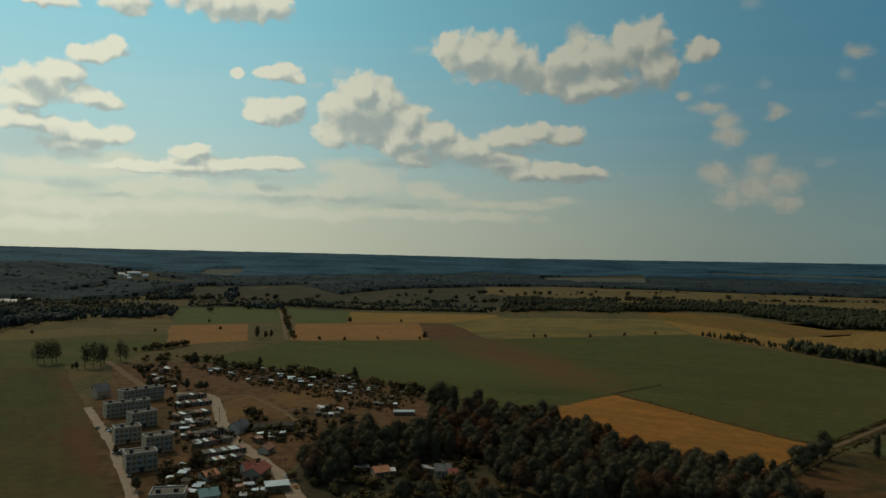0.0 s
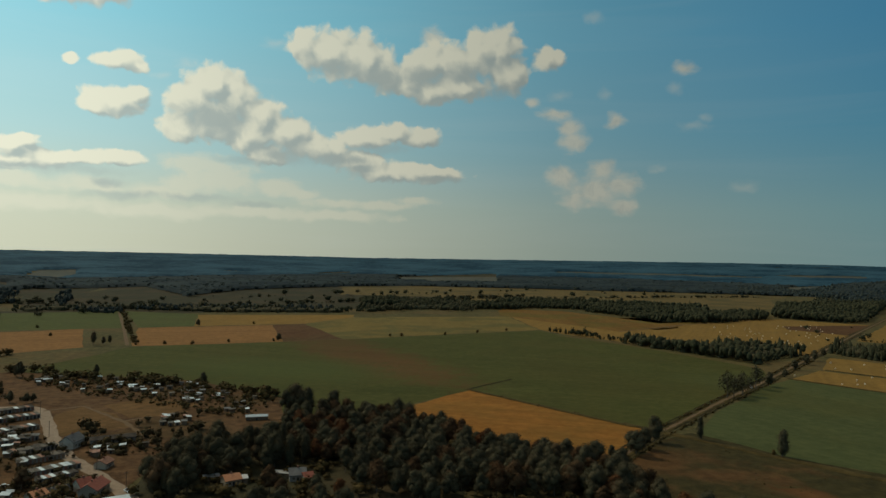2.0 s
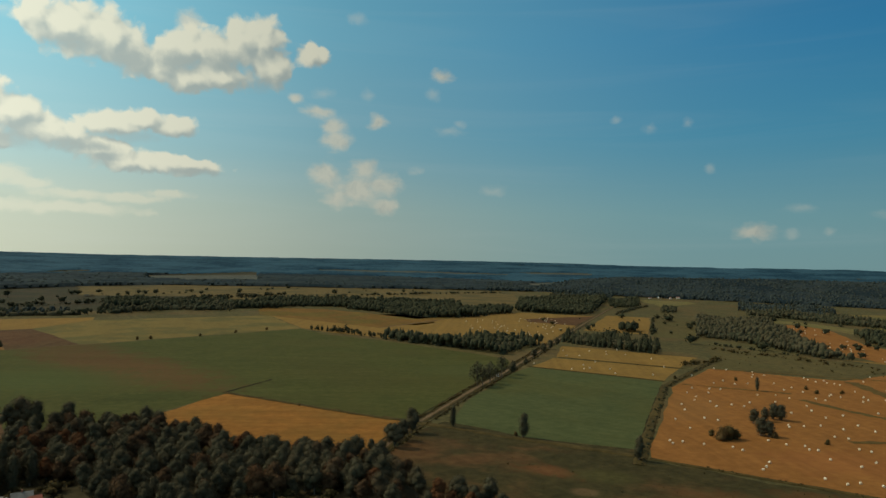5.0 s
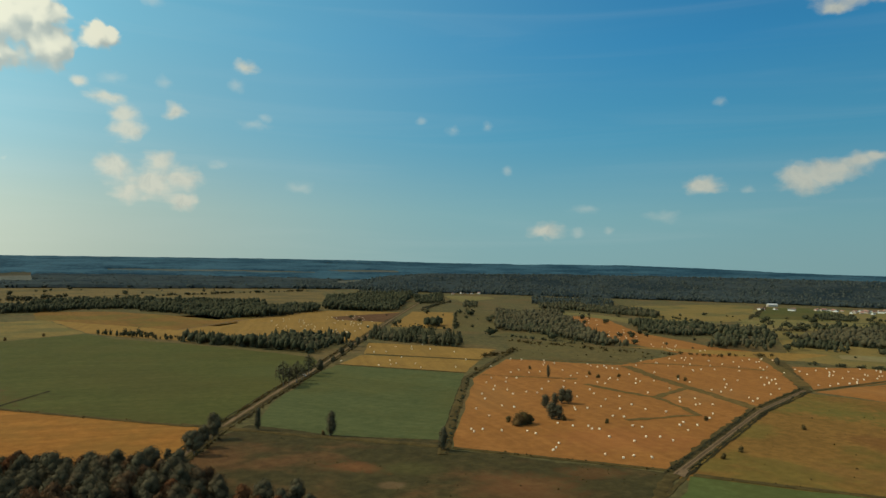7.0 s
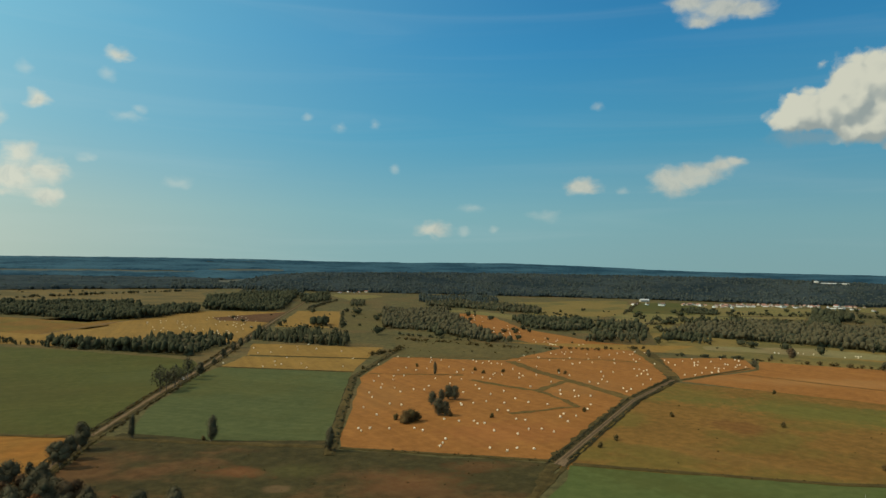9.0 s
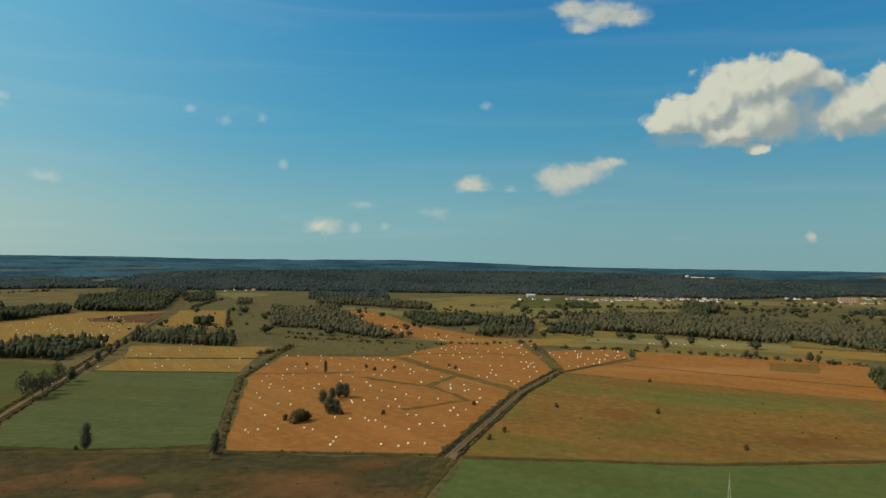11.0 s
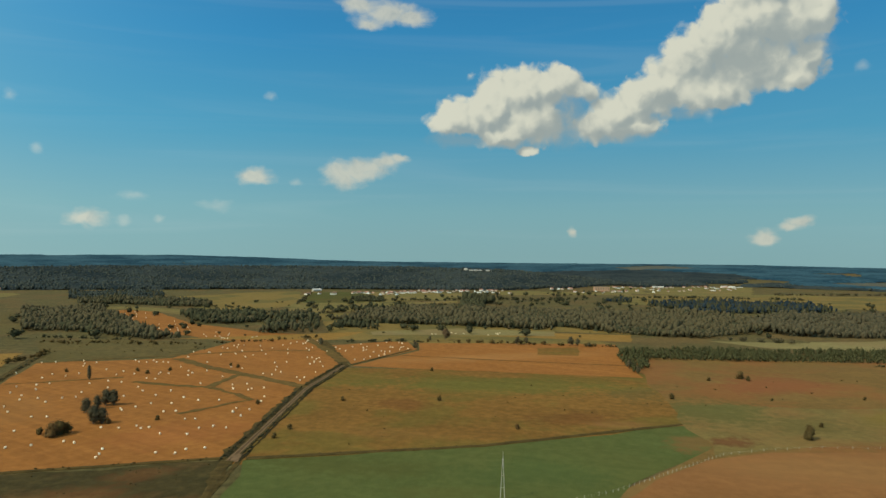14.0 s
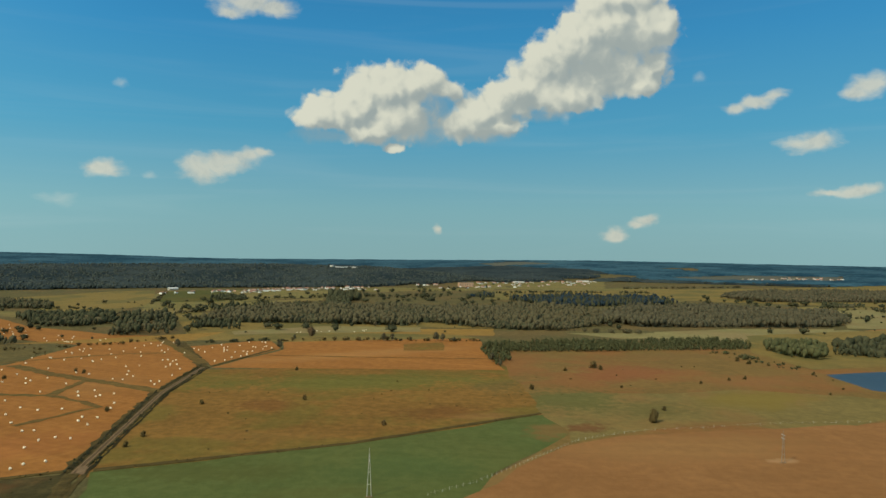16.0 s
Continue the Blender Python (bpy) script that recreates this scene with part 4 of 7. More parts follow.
strip("ditch", [(496.3, 430.1), (520.5, 397.2), (548.1, 361.7)], 3.5, STRIP_GRASS, "grassy strip across the stubble field", "ditch", 0.1, 1.8)
strip("ditch", [(530.5, 341.8), (524.7, 307.5), (522.1, 270.7), (501.8, 238.9), (483.9, 218.4)], 6, STRIP_GRASS, "grassy strip across the stubble field", "ditch", 0.1, 1.8)
strip("ditch", [(524.3, 271.9), (551.7, 273.9), (580.5, 276.7)], 7, STRIP_GRASS, "grassy strip across the stubble field", "ditch", 0.1, 1.8)
strip("ditch", [(657.2, 374.5), (613.5, 318.5), (591.4, 281.9), (571.8, 249.6), (557.6, 223.9), (539.0, 200.1)], 11, STRIP_GRASS, "grassy strip across the stubble field", "ditch", 0.1, 1.8)
strip("ditch", [(431.1, 244.8), (451.0, 236.1), (475.3, 226.2), (483.9, 218.4)], 5, STRIP_GRASS, "grassy strip across the stubble field", "ditch", 0.1, 1.8)
strip("ditch", [(600.4, 479.1), (637.8, 437.8), (674.4, 391.8), (709.2, 352.7), (737.6, 308.3), (747.5, 265.0)], 4.5, STRIP_GRASS, "grassy strip across the stubble field", "ditch", 0.1, 1.8)
strip("ditch", [(881.4, 328.4), (769.3, 261.7), (678.0, 211.1)], 11, STRIP_GRASS, "grassy strip across the stubble field", "ditch", 0.1, 1.8)
strip("ditch", [(502.1, 602.8), (570.7, 492.8)], 5, DITCH, "grassy strip between stubble fields", "ditch", 0.3)
strip("ditch", [(429.6, 562.1), (493.1, 446.9)], 4, DITCH, "grassy strip between fields", "ditch", 0.3)
strip("ditch", [(341.1, 167.5), (536.3, 198.8), (661.4, 205.1), (834, 285.6)], 11.5, DITCH, "broad overgrown farm track with ditches", "ditch", 0.0, 1.8)
strip("farm_track", [(338.5, 164.8), (535.6, 196.5), (655.2, 203.2)], 2.4, EARTH_TRACK, "bare brown farm track", "track")
strip("farm_track", [(272.5, 145.8), (342.2, 160.6)], 2.2, DITCH, "bare brown farm track", "track")
strip("ditch", [(345.8, 158.8), (395.6, 43.4), (474.9, -76.1)], 5, DITCH, "dark grassy field edge", "ditch", 0.3)
strip("ditch", [(661.5, 198.1), (784, 165.7)], 5, DITCH, "dark grassy field edge", "ditch", 0.3)
strip("ditch", [(291.7, 273.0), (344.6, 169.5)], 4, DITCH, "dark grassy field edge", "ditch", 0.3)
strip("ditch", [(131.3, 540.8), (203.7, 415.8)], 5, DITCH, "dark grassy field edge", "ditch", 0.3)
strip("road", [(-120.4, 285.1), (-169.7, 372.1), (-225.6, 457.9)], 5.0, ASPHALT, "pale street beside the flats", "road")
strip("road", [(-57.1, 295.5), (-69.4, 323.6), (-89.7, 356.4), (-107.0, 381.3), (-123.7, 411.3), (-143.5, 462.8), (-155.3, 491.6), (-165.4, 505.6), (-188.0, 507.3)], 7.0, ASPHALT, "pale village street", "road")
strip("road", [(-219.3, 529.4), (-251.4, 573.3), (-298.9, 640.7)], 6, TRACK, "pale country lane", "road")
strip("road", [(-111.0, 337.7), (-89.6, 352.8)], 5, TRACK, "dirt lane between gardens", "road")

strip("road", [(-282.6, 1241.0), (-225.1, 1014.8), (-176.7, 816.0)], 4.0, TRACK, "pale far lane between fields", "road")

LANE = [(81.7, 262.1), (159.3, 340.1), (214.2, 394.0), (307.9, 475.5), (404.8, 556.3), (541.0, 675.0), (825, 923)]
# Narrow dark strips paint the shadows that lie in the lane's ditches.
for d in (-6.0, -3.4, 3.4, 6.2):
    strip("ditch", beside(LANE, d), 1.1, SHADE_AND_RUT, "dark strip painted as ditch shade beside the lane", "ditch", 0.0, 0.5)
TRACK_LINE = [(338.5, 164.8), (535.6, 196.5), (655.2, 203.2)]
# Ditch shadows of the farm track, painted the same way.
for d, width in ((-5.2, 1.5), (-2.9, 0.7), (3.0, 0.7), (4.9, 1.7)):
    strip("ditch", beside(TRACK_LINE, d), width, SHADE_AND_RUT, "dark strip painted as ditch shade beside a farm track", "ditch", 0.0, 0.7)
for d in (-1.0, 1.2):
    strip("wheel_track", beside(TRACK_LINE, d), 0.9, TRACK, "pale worn wheel line of a farm track", "track", 0.0, 0.25)
strip("wheel_track", [(338.6, 162.4), (345.4, 163.8), (352.0, 165.8)], 5, TRACK, "bare trampled ground at a field corner", "track", 0.0, 1.2)
strip("ditch", beside([(277.0, 266.7), (346.2, 324.5), (470.6, 426.3), (628.5, 509.4)], 3.0), 1.2, SHADE_AND_RUT, "thin dark strip along the stubble field", "ditch", 0.0, 0.5)
strip("garden_path", [(-156.0, 495.0), (-135.7, 506.6), (-101.1, 460.0), (-68.8, 400.6)], 2.5, TRACK, "pale path between gardens", "path")
strip("garden_path", [(-101.1, 460.0), (-86.9, 471.6)], 2.5, TRACK, "pale path between gardens", "path")
strip("tractor_line", [(133.3, 541.3), (179.6, 580.9)], 2.0, SHADE_AND_RUT, "dark wheel track across the green field", "track")

strip("ditch", [(203.5, 419.8), (249.7, 342.7), (288.3, 280.9)], 7, DITCH, "dark grassy field edge", "ditch", 0.3, 1.4)
strip("ditch", [(265.7, 143.5), (338.8, 166.6)], 6, DITCH, "dark grassy field edge", "ditch", 0.2, 1.4)
strip("farm_track", [(447.7, 939), (601.1, 1032), (817, 1132)], 3.5, TRACK, "pale dirt track between fields", "track")
strip("tractor_line", [(737, 165.1), (727, 60.1), (722, -74.4)], 2.6, BAND, "darker mown line across the stubble", "track")

# ---- woods ----


def spray(rng, leaves=34):
    """A small tree or shrub shape, one metre high: a ragged heart set about with outward-facing leaf sprays."""
    v, f = blob(rng, 2)
    verts, faces = [tuple(p) for p in (v * (0.85, 0.85, 0.9)).tolist()], [tuple(q) for q in f.tolist()]
    for _ in range(leaves):
        d = Vector((rng.gauss(0, 1), rng.gauss(0, 1), rng.gauss(0.25, 0.9))).normalized()
        c = Vector((d.x * 0.42, d.y * 0.42, 0.52 + d.z * 0.42)) * rng.uniform(0.8, 1.12)
        n = (d + Vector((rng.uniform(-.7, .7), rng.uniform(-.7, .7), rng.uniform(-.7, .7)))).normalized()
        u = n.orthogonal().normalized()
        w = n.cross(u)
        a, b = rng.uniform(0.07, 0.16), rng.uniform(0.06, 0.13)
        k = len(verts)
        verts += [tuple(c - u * a), tuple(c + w * b), tuple(c + u * a), tuple(c - w * b)]
        faces += [(k, k + 1, k + 2), (k, k + 2, k + 3)]
    verts = np.array(verts)
    verts[:, 2] = np.maximum(verts[:, 2], 0)
    return verts, np.array(faces)


def blob(rng, lobes, conifer=False):
    """A low tree shape of a few jagged lobes, one metre high and about one wide."""
    bm = bmesh.new()
    if conifer:
        for z0, z1, r in ((0.05, 0.6, 0.24), (0.35, 1.0, 0.17)):
            ret = bmesh.ops.create_cone(bm, cap_ends=False, segments=6, radius1=r, radius2=0.0, depth=z1 - z0, matrix=Matrix.Translation((0, 0, (z0 + z1) / 2)))
            for v in ret["verts"]:
                v.co += Vector((rng.uniform(-.04, .04), rng.uniform(-.04, .04), rng.uniform(-.05, .05)))
    else:
        for k in range(lobes):
            a, d = rng.uniform(0, 6.28), rng.uniform(0.08, 0.22) if k else 0.0
            s = rng.uniform(0.22, 0.32) if k else 0.38
            z = rng.uniform(0.35, 0.72) if k else 0.55
            ret = bmesh.ops.create_icosphere(bm, subdivisions=1, radius=s, matrix=Matrix.Translation((d * math.cos(a), d * math.sin(a), z)))
            for v in ret["verts"]:
                c = Vector((d * math.cos(a), d * math.sin(a), z))
                v.co = c + (v.co - c) * rng.uniform(0.7, 1.25)
                v.co.z = max(v.co.z, 0.0)
    bmesh.ops.triangulate(bm, faces=bm.faces[:])
    verts = np.array([v.co[:] for v in bm.verts])
    faces = np.array([[v.index for v in f.verts] for f in bm.faces])
    bm.free()
    return verts, faces


def upright(rng):
    """A forest tree: a rounded, dented crown with a smaller one grown into its side, one metre high."""
    bm = bmesh.new()
    a = rng.uniform(0, 6.28)
    for k, (r, up, z) in enumerate(((rng.uniform(0.27, 0.34), 0.36, 0.62), (rng.uniform(0.18, 0.26), 0.27, rng.uniform(0.34, 0.58)))):
        c = Vector((math.cos(a) * 0.16 * k, math.sin(a) * 0.16 * k, z))
        off = Vector((rng.uniform(0, 50), rng.uniform(0, 50), 0))
        ret = bmesh.ops.create_icosphere(bm, subdivisions=1, radius=1.0)
        for v in ret["verts"]:
            w = 1.0 + 0.45 * noise.noise(v.co * 1.6 + off) + rng.uniform(-.13, .13)
            v.co = c + Vector((v.co.x * r * w, v.co.y * r * w, v.co.z * up * w))
            v.co.z = max(v.co.z, 0.0)
    bmesh.ops.triangulate(bm, faces=bm.faces[:])
    verts = np.array([v.co[:] for v in bm.verts])
    faces = np.array([[v.index for v in f.verts] for f in bm.faces])
    bm.free()
    return verts, faces


def stick(rng):
    """A bare trunk, one metre high."""
    lean = rng.uniform(-.05, .05)
    verts = [(0.045 * math.cos(k * 2.0944), 0.045 * math.sin(k * 2.0944), 0.0) for k in range(3)]
    verts += [(x * 0.5 + lean, y * 0.5, 1.0) for x, y, z in verts]
    return np.array(verts), np.array([q for k in range(3) for q in ((k, (k + 1) % 3, 3 + (k + 1) % 3), (k, 3 + (k + 1) % 3, 3 + k))])


def lump(rng):
    """A piece of closed canopy: an uneven dome on a skirt."""
    verts, faces = [(rng.uniform(-.1, .1), rng.uniform(-.1, .1), 1.0)], []
    for z, r in ((0.86, 0.34), (0.55, 0.46), (0.0, 0.46)):
        for k in range(6):
            w = r * rng.uniform(0.85, 1.15)
            verts.append((w * math.cos(k * 1.0472), w * math.sin(k * 1.0472), max(0.0, z + rng.uniform(-.06, .06))))
    for k in range(6):
        n = (k + 1) % 6
        faces.append((0, 1 + k, 1 + n))
        for s in (1, 7):
            faces += [(s + k, s + 6 + k, s + 6 + n), (s + k, s + 6 + n, s + n)]
    return np.array(verts), np.array(faces)


rng0 = random.Random(5)
FAR_LEAFY = [blob(rng0, 1) for _ in range(5)]
MID_LEAFY = [upright(rng0) for _ in range(9)]
LOBED = [spray(rng0) for _ in range(8)]
STEMS = [stick(rng0) for _ in range(3)]
LUMPS = [lump(rng0) for _ in range(6)]
MID_CONIFER = [blob(rng0, 2, True) for _ in range(4)]


def canopy(name, xs, ys, sizes, shapes, material, label, seed, squash=1.0, soft=False):
    """Many trees in one mesh, for woods in which no single tree can be told."""
    rs = np.random.RandomState(seed)
    vs, fs, n0 = [], [], 0
    zs = terrain_np(xs, ys)
    pick = rs.randint(0, len(shapes), len(xs))
    spin, wide = rs.uniform(0, 6.28, len(xs)), rs.uniform(0.75, 1.25, len(xs)) * squash
    for s, (v, f) in enumerate(shapes):
        k = np.where(pick == s)[0]
        if not len(k):
            continue
        c, n = np.cos(spin[k])[:, None], np.sin(spin[k])[:, None]
        w, h = (sizes[k] * wide[k])[:, None], sizes[k][:, None]
        x = (v[None, :, 0] * c - v[None, :, 1] * n) * w + xs[k][:, None]
        y = (v[None, :, 0] * n + v[None, :, 1] * c) * w + ys[k][:, None]
        z = v[None, :, 2] * h + zs[k][:, None]
        vs.append(np.stack([x, y, z], 2).reshape(-1, 3))
        fs.append((f[None] + (np.arange(len(k)) * len(v))[:, None, None] + n0).reshape(-1, 3))
        n0 += len(k) * len(v)
    V, F = np.concatenate(vs), np.concatenate(fs)
    me = bpy.data.meshes.new(name)
    me.vertices.add(len(V))
    me.vertices.foreach_set("co", V.ravel())
    me.loops.add(F.size)
    me.loops.foreach_set("vertex_index", F.ravel().astype(np.int32))
    me.polygons.add(len(F))
    me.polygons.foreach_set("loop_start", np.arange(0, F.size, 3, dtype=np.int32))
    me.polygons.foreach_set("loop_total", np.full(len(F), 3, dtype=np.int32))
    me.materials.append(material)
    me.update(calc_edges=True)
    if soft:
        me.polygons.foreach_set("use_smooth", np.ones(len(F), dtype=bool))
    me.validate()
    return tagged(new(name, me), label, "woodland", kind="stuff")


def woods(name, outline, spacing, tall, label, seed, conifers=0.0, material=None, share=1.0, fine=False):
    """A wood that fills an outline on the plan."""
    rs = np.random.RandomState(seed)
    px, py = [p[0] for p in outline], [p[1] for p in outline]
    gx, gy = np.meshgrid(np.arange(min(px), max(px), spacing), np.arange(min(py), max(py), spacing))
    gx, gy = gx.ravel() + rs.uniform(-.5, .5, gx.size) * spacing, gy.ravel() + rs.uniform(-.5, .5, gy.size) * spacing
    keep = inside(outline, gx, gy) & (rs.rand(gx.size) < share)
    gx, gy = gx[keep], gy[keep]
    patchy = np.array([noise.noise(Vector((a / 70, b / 70, seed))) for a, b in zip(gx, gy)])
    size = tall * (0.62 + 0.55 * rs.rand(gx.size) ** 1.4) * (1 + 0.6 * patchy)
    # the closed mass behind the outer crowns, in cells of uneven height
    cell = spacing * 1.6
    mx, my = np.meshgrid(np.arange(min(px), max(px), cell), np.arange(min(py), max(py), cell))
    mx, my = mx.ravel(), my.ravel()
    whole = share > 0.8 and tall > 8
    for dx, dy in ((-1, -1), (1, -1), (1, 1), (-1, 1)):
        hit = inside(outline, mx + dx * cell, my + dy * cell)
        mx, my = mx[hit], my[hit]
    if whole and len(mx):
        mx, my = mx + rs.uniform(-.12, .12, mx.size) * cell, my + rs.uniform(-.12, .12, my.size) * cell
        high = tall * rs.uniform(0.52, 0.74, mx.size) * np.array([1 + 0.3 * noise.noise(Vector((a / 70, b / 70, seed))) for a, b in zip(mx, my)])
        canopy(name, mx, my, high, [(v * (cell / tall * 2.0, cell / tall * 2.0, 1.0), f) for v, f in LUMPS], material or WOOD, label, seed + 50, 1.0, True)
    con = rs.rand(gx.size) < conifers
    if (~con).any():
        canopy(name, gx[~con], gy[~con], size[~con], LOBED if fine else MID_LEAFY, material or WOOD, label, seed, 0.66 if fine else 0.80, not fine)
    stem = rs.rand(gx.size) < 0.3
    if stem.any():
        canopy("trunks", gx[stem] + 1.0, gy[stem] - 1.0, size[stem] * 0.8, STEMS, BARK, "pale trunks at the edge of a wood", seed + 80, 0.55)
    if con.any():
        canopy(name, gx[con], gy[con], size[con] * 1.1, MID_CONIFER, NEEDLE, label, seed + 1, 1.1)


woods("wood_belt", [(389.9, 810), (420.3, 724), (455.9, 637.8), (559.4, 704), (573.4, 752), (470.2, 782), (422.0, 844)], 6.2, 13, "belt of dark trees between fields", 2, 0.3)
woods("wood_belt", [(339.4, 937), (367.8, 881), (392.9, 809), (409.6, 835), (381.0, 913)], 6.5, 8, "loose end of a belt of trees", 35, 0.1, None, 0.75, True)
woods("wood_belt", [(592.1, 709), (627.2, 581.8), (680.6, 624.3), (645.5, 760)], 6.5, 12, "belt of dark conifers between fields", 3, 0.7, fine=True)
woods("wood_belt", [(125.3, 1368), (331.5, 1325), (414.7, 1320), (458.7, 1354), (481.3, 1440), (373.4, 1494), (144.0, 1577)], 7.2, 12, "dark wood between pale fields", 4, 0.2)
woods("wood_belt", [(534.0, 1270), (580.8, 1185), (614.4, 1073), (696.6, 1064), (815, 1119), (890, 1234), (724, 1265), (631.2, 1312), (569.2, 1344)], 7.2, 12, "dark wood between pale fields", 34, 0.2)
woods("wood_belt", [(852, 1159), (927, 1049), (979, 1075), (1399, 1476), (1291, 1504), (1035, 1396)], 7, 14, "dark wood beside the far lane", 5, 0.1)
woods("wood_belt", [(1149, 1190), (1241, 1209), (1380, 1341), (1341, 1379)], 8, 10, "dark wood beside the far lane", 25, 0.2)
woods("wood_belt", [(1134, 1042), (1181, 1043), (1302, 1145), (1295, 1183)], 8, 10, "dark clump of trees", 26, 0.2)
woods("wood_belt", [(828, 693.1), (843, 642.7), (820, 567.5), (785, 498.9), (800, 456.0), (837, 496.0), (878, 558.1), (1049, 702), (1159, 816), (1105, 926)], 6.8, 12.5, "dark wood beside the stubble", 6, 0.1)
woods("wood_belt", [(994, 532.7), (984, 482.9), (1042, 451.7), (1162, 501.7), (1179, 579.2), (1115, 636.7)], 6.8, 13, "dark wood behind the stubble", 7, 0.1)
woods("wood_belt", [(887, 390.6), (894, 346.0), (925, 325.4), (1088, 377.3), (1195, 441.8), (1169, 474.5), (1017, 440.5)], 8.5, 13, "loose dark trees behind the stubble", 27, 0.1, None, 0.7)
woods("wood_belt", [(1272, 941), (1306, 875), (1288, 765), (1289, 663.9), (1389, 752), (1450, 861), (1422, 953), (1368, 1012)], 8, 12, "dark wood among meadows", 28, 0.2, None, 0.85)
woods("wood_belt", [(1073, 354.2), (1069, 214.9), (1046, 12.8), (1116, 9.4), (1015, -84.0), (997, -137.9), (993, -192.8), (1108, -294.4), (1253, -322.9), (1404, -272.1), (1368, -102.0), (1363, 60.1), (1380, 147.9), (1335, 268.9), (1240, 327.2)], 7.2, 13, "broad olive-grey wood beyond the meadows", 8, 0.08)
woods("wood_belt", [(1153, -278.8), (1058, -315.2), (1054, -373.1), (1077, -615.4), (1145, -688.7), (1275, -739), (1384, -689.9), (1472, -579.8), (1418, -388.0)], 7, 13, "broad brownish-grey wood beyond the meadows", 29, 0, BROWN_WOOD)
woods("wood_belt", [(1249, 456.4), (1327, 350.2), (1373, 201.2), (1461, 225.5), (1396, 368.7)], 9, 10, "loose trees before a village", 30, 0, None, 0.6)
woods("wood_belt", [(1388, 197.9), (1394, 149.4), (1653, 174.8), (1644, 228.2)], 8, 13, "dark wood before a village", 32, 0.2)
woods("wood_belt", [(776, -58.3), (678.2, -67.3), (708, -84.2), (773, -88.8), (777, -151.0), (792, -248.9), (809, -367.8), (851, -390.2), (872, -371.7), (885, -242.6), (853, -97.8), (830, -68.9)], 5.2, 6.4, "belt of olive-green alder scrub", 9, 0, ALDER, 1.0, True)
woods("wood_belt", [(810, -384.6), (748, -385.2), (725, -409.8), (815, -460.6), (867, -474.9), (893, -438.5)], 6.2, 11, "belt of olive-green trees", 10, 0, ALDER)
woods("wood_belt", [(768, -442.2), (729, -494.1), (864, -585.4), (858, -494.0)], 6.5, 11, "belt of dark trees beside the lake", 33)
woods("wood_belt", [(-611.4, 898), (-570.0, 999), (-526.9, 1071), (-414.4, 1088), (-431.5, 1156), (-602.8, 1206), (-801, 1175)], 11, 13, "dark wood beyond the meadow", 11, 0.2)
woods("wood_belt", [(-434.2, 1215), (-285.2, 1279), (-136.9, 1220), (95.8, 1232), (101.3, 1304), (-150.9, 1344), (-472.8, 1322)], 12, 9, "dark scrubby wood behind the fields", 13)
woods("wood_belt", [(94.9, 1220), (224.2, 1299), (315.0, 1251), (370.8, 1429), (253.6, 1470), (116.4, 1361)], 11, 11, "dark wood behind the fields", 14)
woods("wood_belt", [(-680, 1072), (-647, 1134), (-552, 1104), (-473, 947), (-514, 953), (-515, 902), (-514, 811)], 11, 12, "dark wood at the foot of the hills", 61, 0.1, HAZY_HILL_WOOD)
woods("wood_belt", [(-546, 1106), (-553, 1181), (-427, 1157), (-388, 1030), (-448, 1008), (-483, 983)], 11, 12, "dark wood at the foot of the hills", 62, 0.1, HAZY_HILL_WOOD)
woods("wood_belt", [(-695, 1708), (-581, 1678), (-482, 1364), (-545, 1345)], 12, 11, "dark wood among far meadows", 63, 0.1, HAZY_HILL_WOOD)
woods("wood_belt", [(-361, 1297), (-285, 1278), (-267, 1198), (-335, 1203)], 10, 10, "dark row of trees behind the fields", 64, 0, HAZY_HILL_WOOD)
woods("wood_belt", [(-462, 1508), (-497, 1710), (-429, 1518), (-385, 1291)], 10, 12, "dark clump of trees among far meadows", 65, 0, HAZY_HILL_WOOD)
woods("wood_belt", [(-266, 1258), (-179, 1244), (67, 1247), (72, 1334), (-86, 1332), (-262, 1368)], 10, 9, "dark row of trees behind the fields", 66, 0, HAZY_HILL_WOOD, 0.7)
woods("wood_belt", [(1632, 1234), (1674, 1096), (1680, 1002), (1430, 852), (1354, 886), (1402, 956), (1402, 1060)], 9, 11, "dark wood below the wooded hill", 71, 0.2, HAZY_HILL_WOOD)
woods("wood_belt", [(1368, 1445), (1483, 1445), (1237, 1196), (1152, 1208)], 9, 11, "dark clump of trees by a far farm", 72, 0.2)
woods("wood_belt", [(1492, 913), (1488, 780), (1326, 686), (1287, 767)], 9, 8, "dark row of trees below the hill", 73, 0.1)
woods("wood_belt", [(1461, 1801), (1619, 1802), (1576, 1632), (1394, 1457), (1310, 1594)], 10, 11, "dark trees about a far farm", 74, 0.1, HAZY_HILL_WOOD, 0.7)
woods("copse", [(775, 792), (790, 771), (823, 804), (807, 823)], 5, 13, "small dark copse in an amber field", 15)
woods("wood_belt", [(994, 332.3), (998, 299.8), (978, 253.5), (1037, 270.7), (1062, 337.0)], 7, 10, "dark clump of trees", 16, 0.2)
woods("wood_belt", [(1565, 471.0), (1561, 393.1), (1703, 428.9), (1664, 501.0)], 8, 9, "dark clump of trees", 17)
woods("wood_belt", [(1243, 1549), (1278, 1371), (1428, 1532), (1384, 1702)], 9, 10, "dark wood among meadows", 18)

woods("wood_belt", [(1669, -190.4), (1449, -280.8), (1569, -554.9), (1767, -554.1), (1830, -354.3)], 9, 13, "conifer wood painted dark as under a cloud shadow", 20, 0.6, CLOUD_SHADED_NEEDLE)
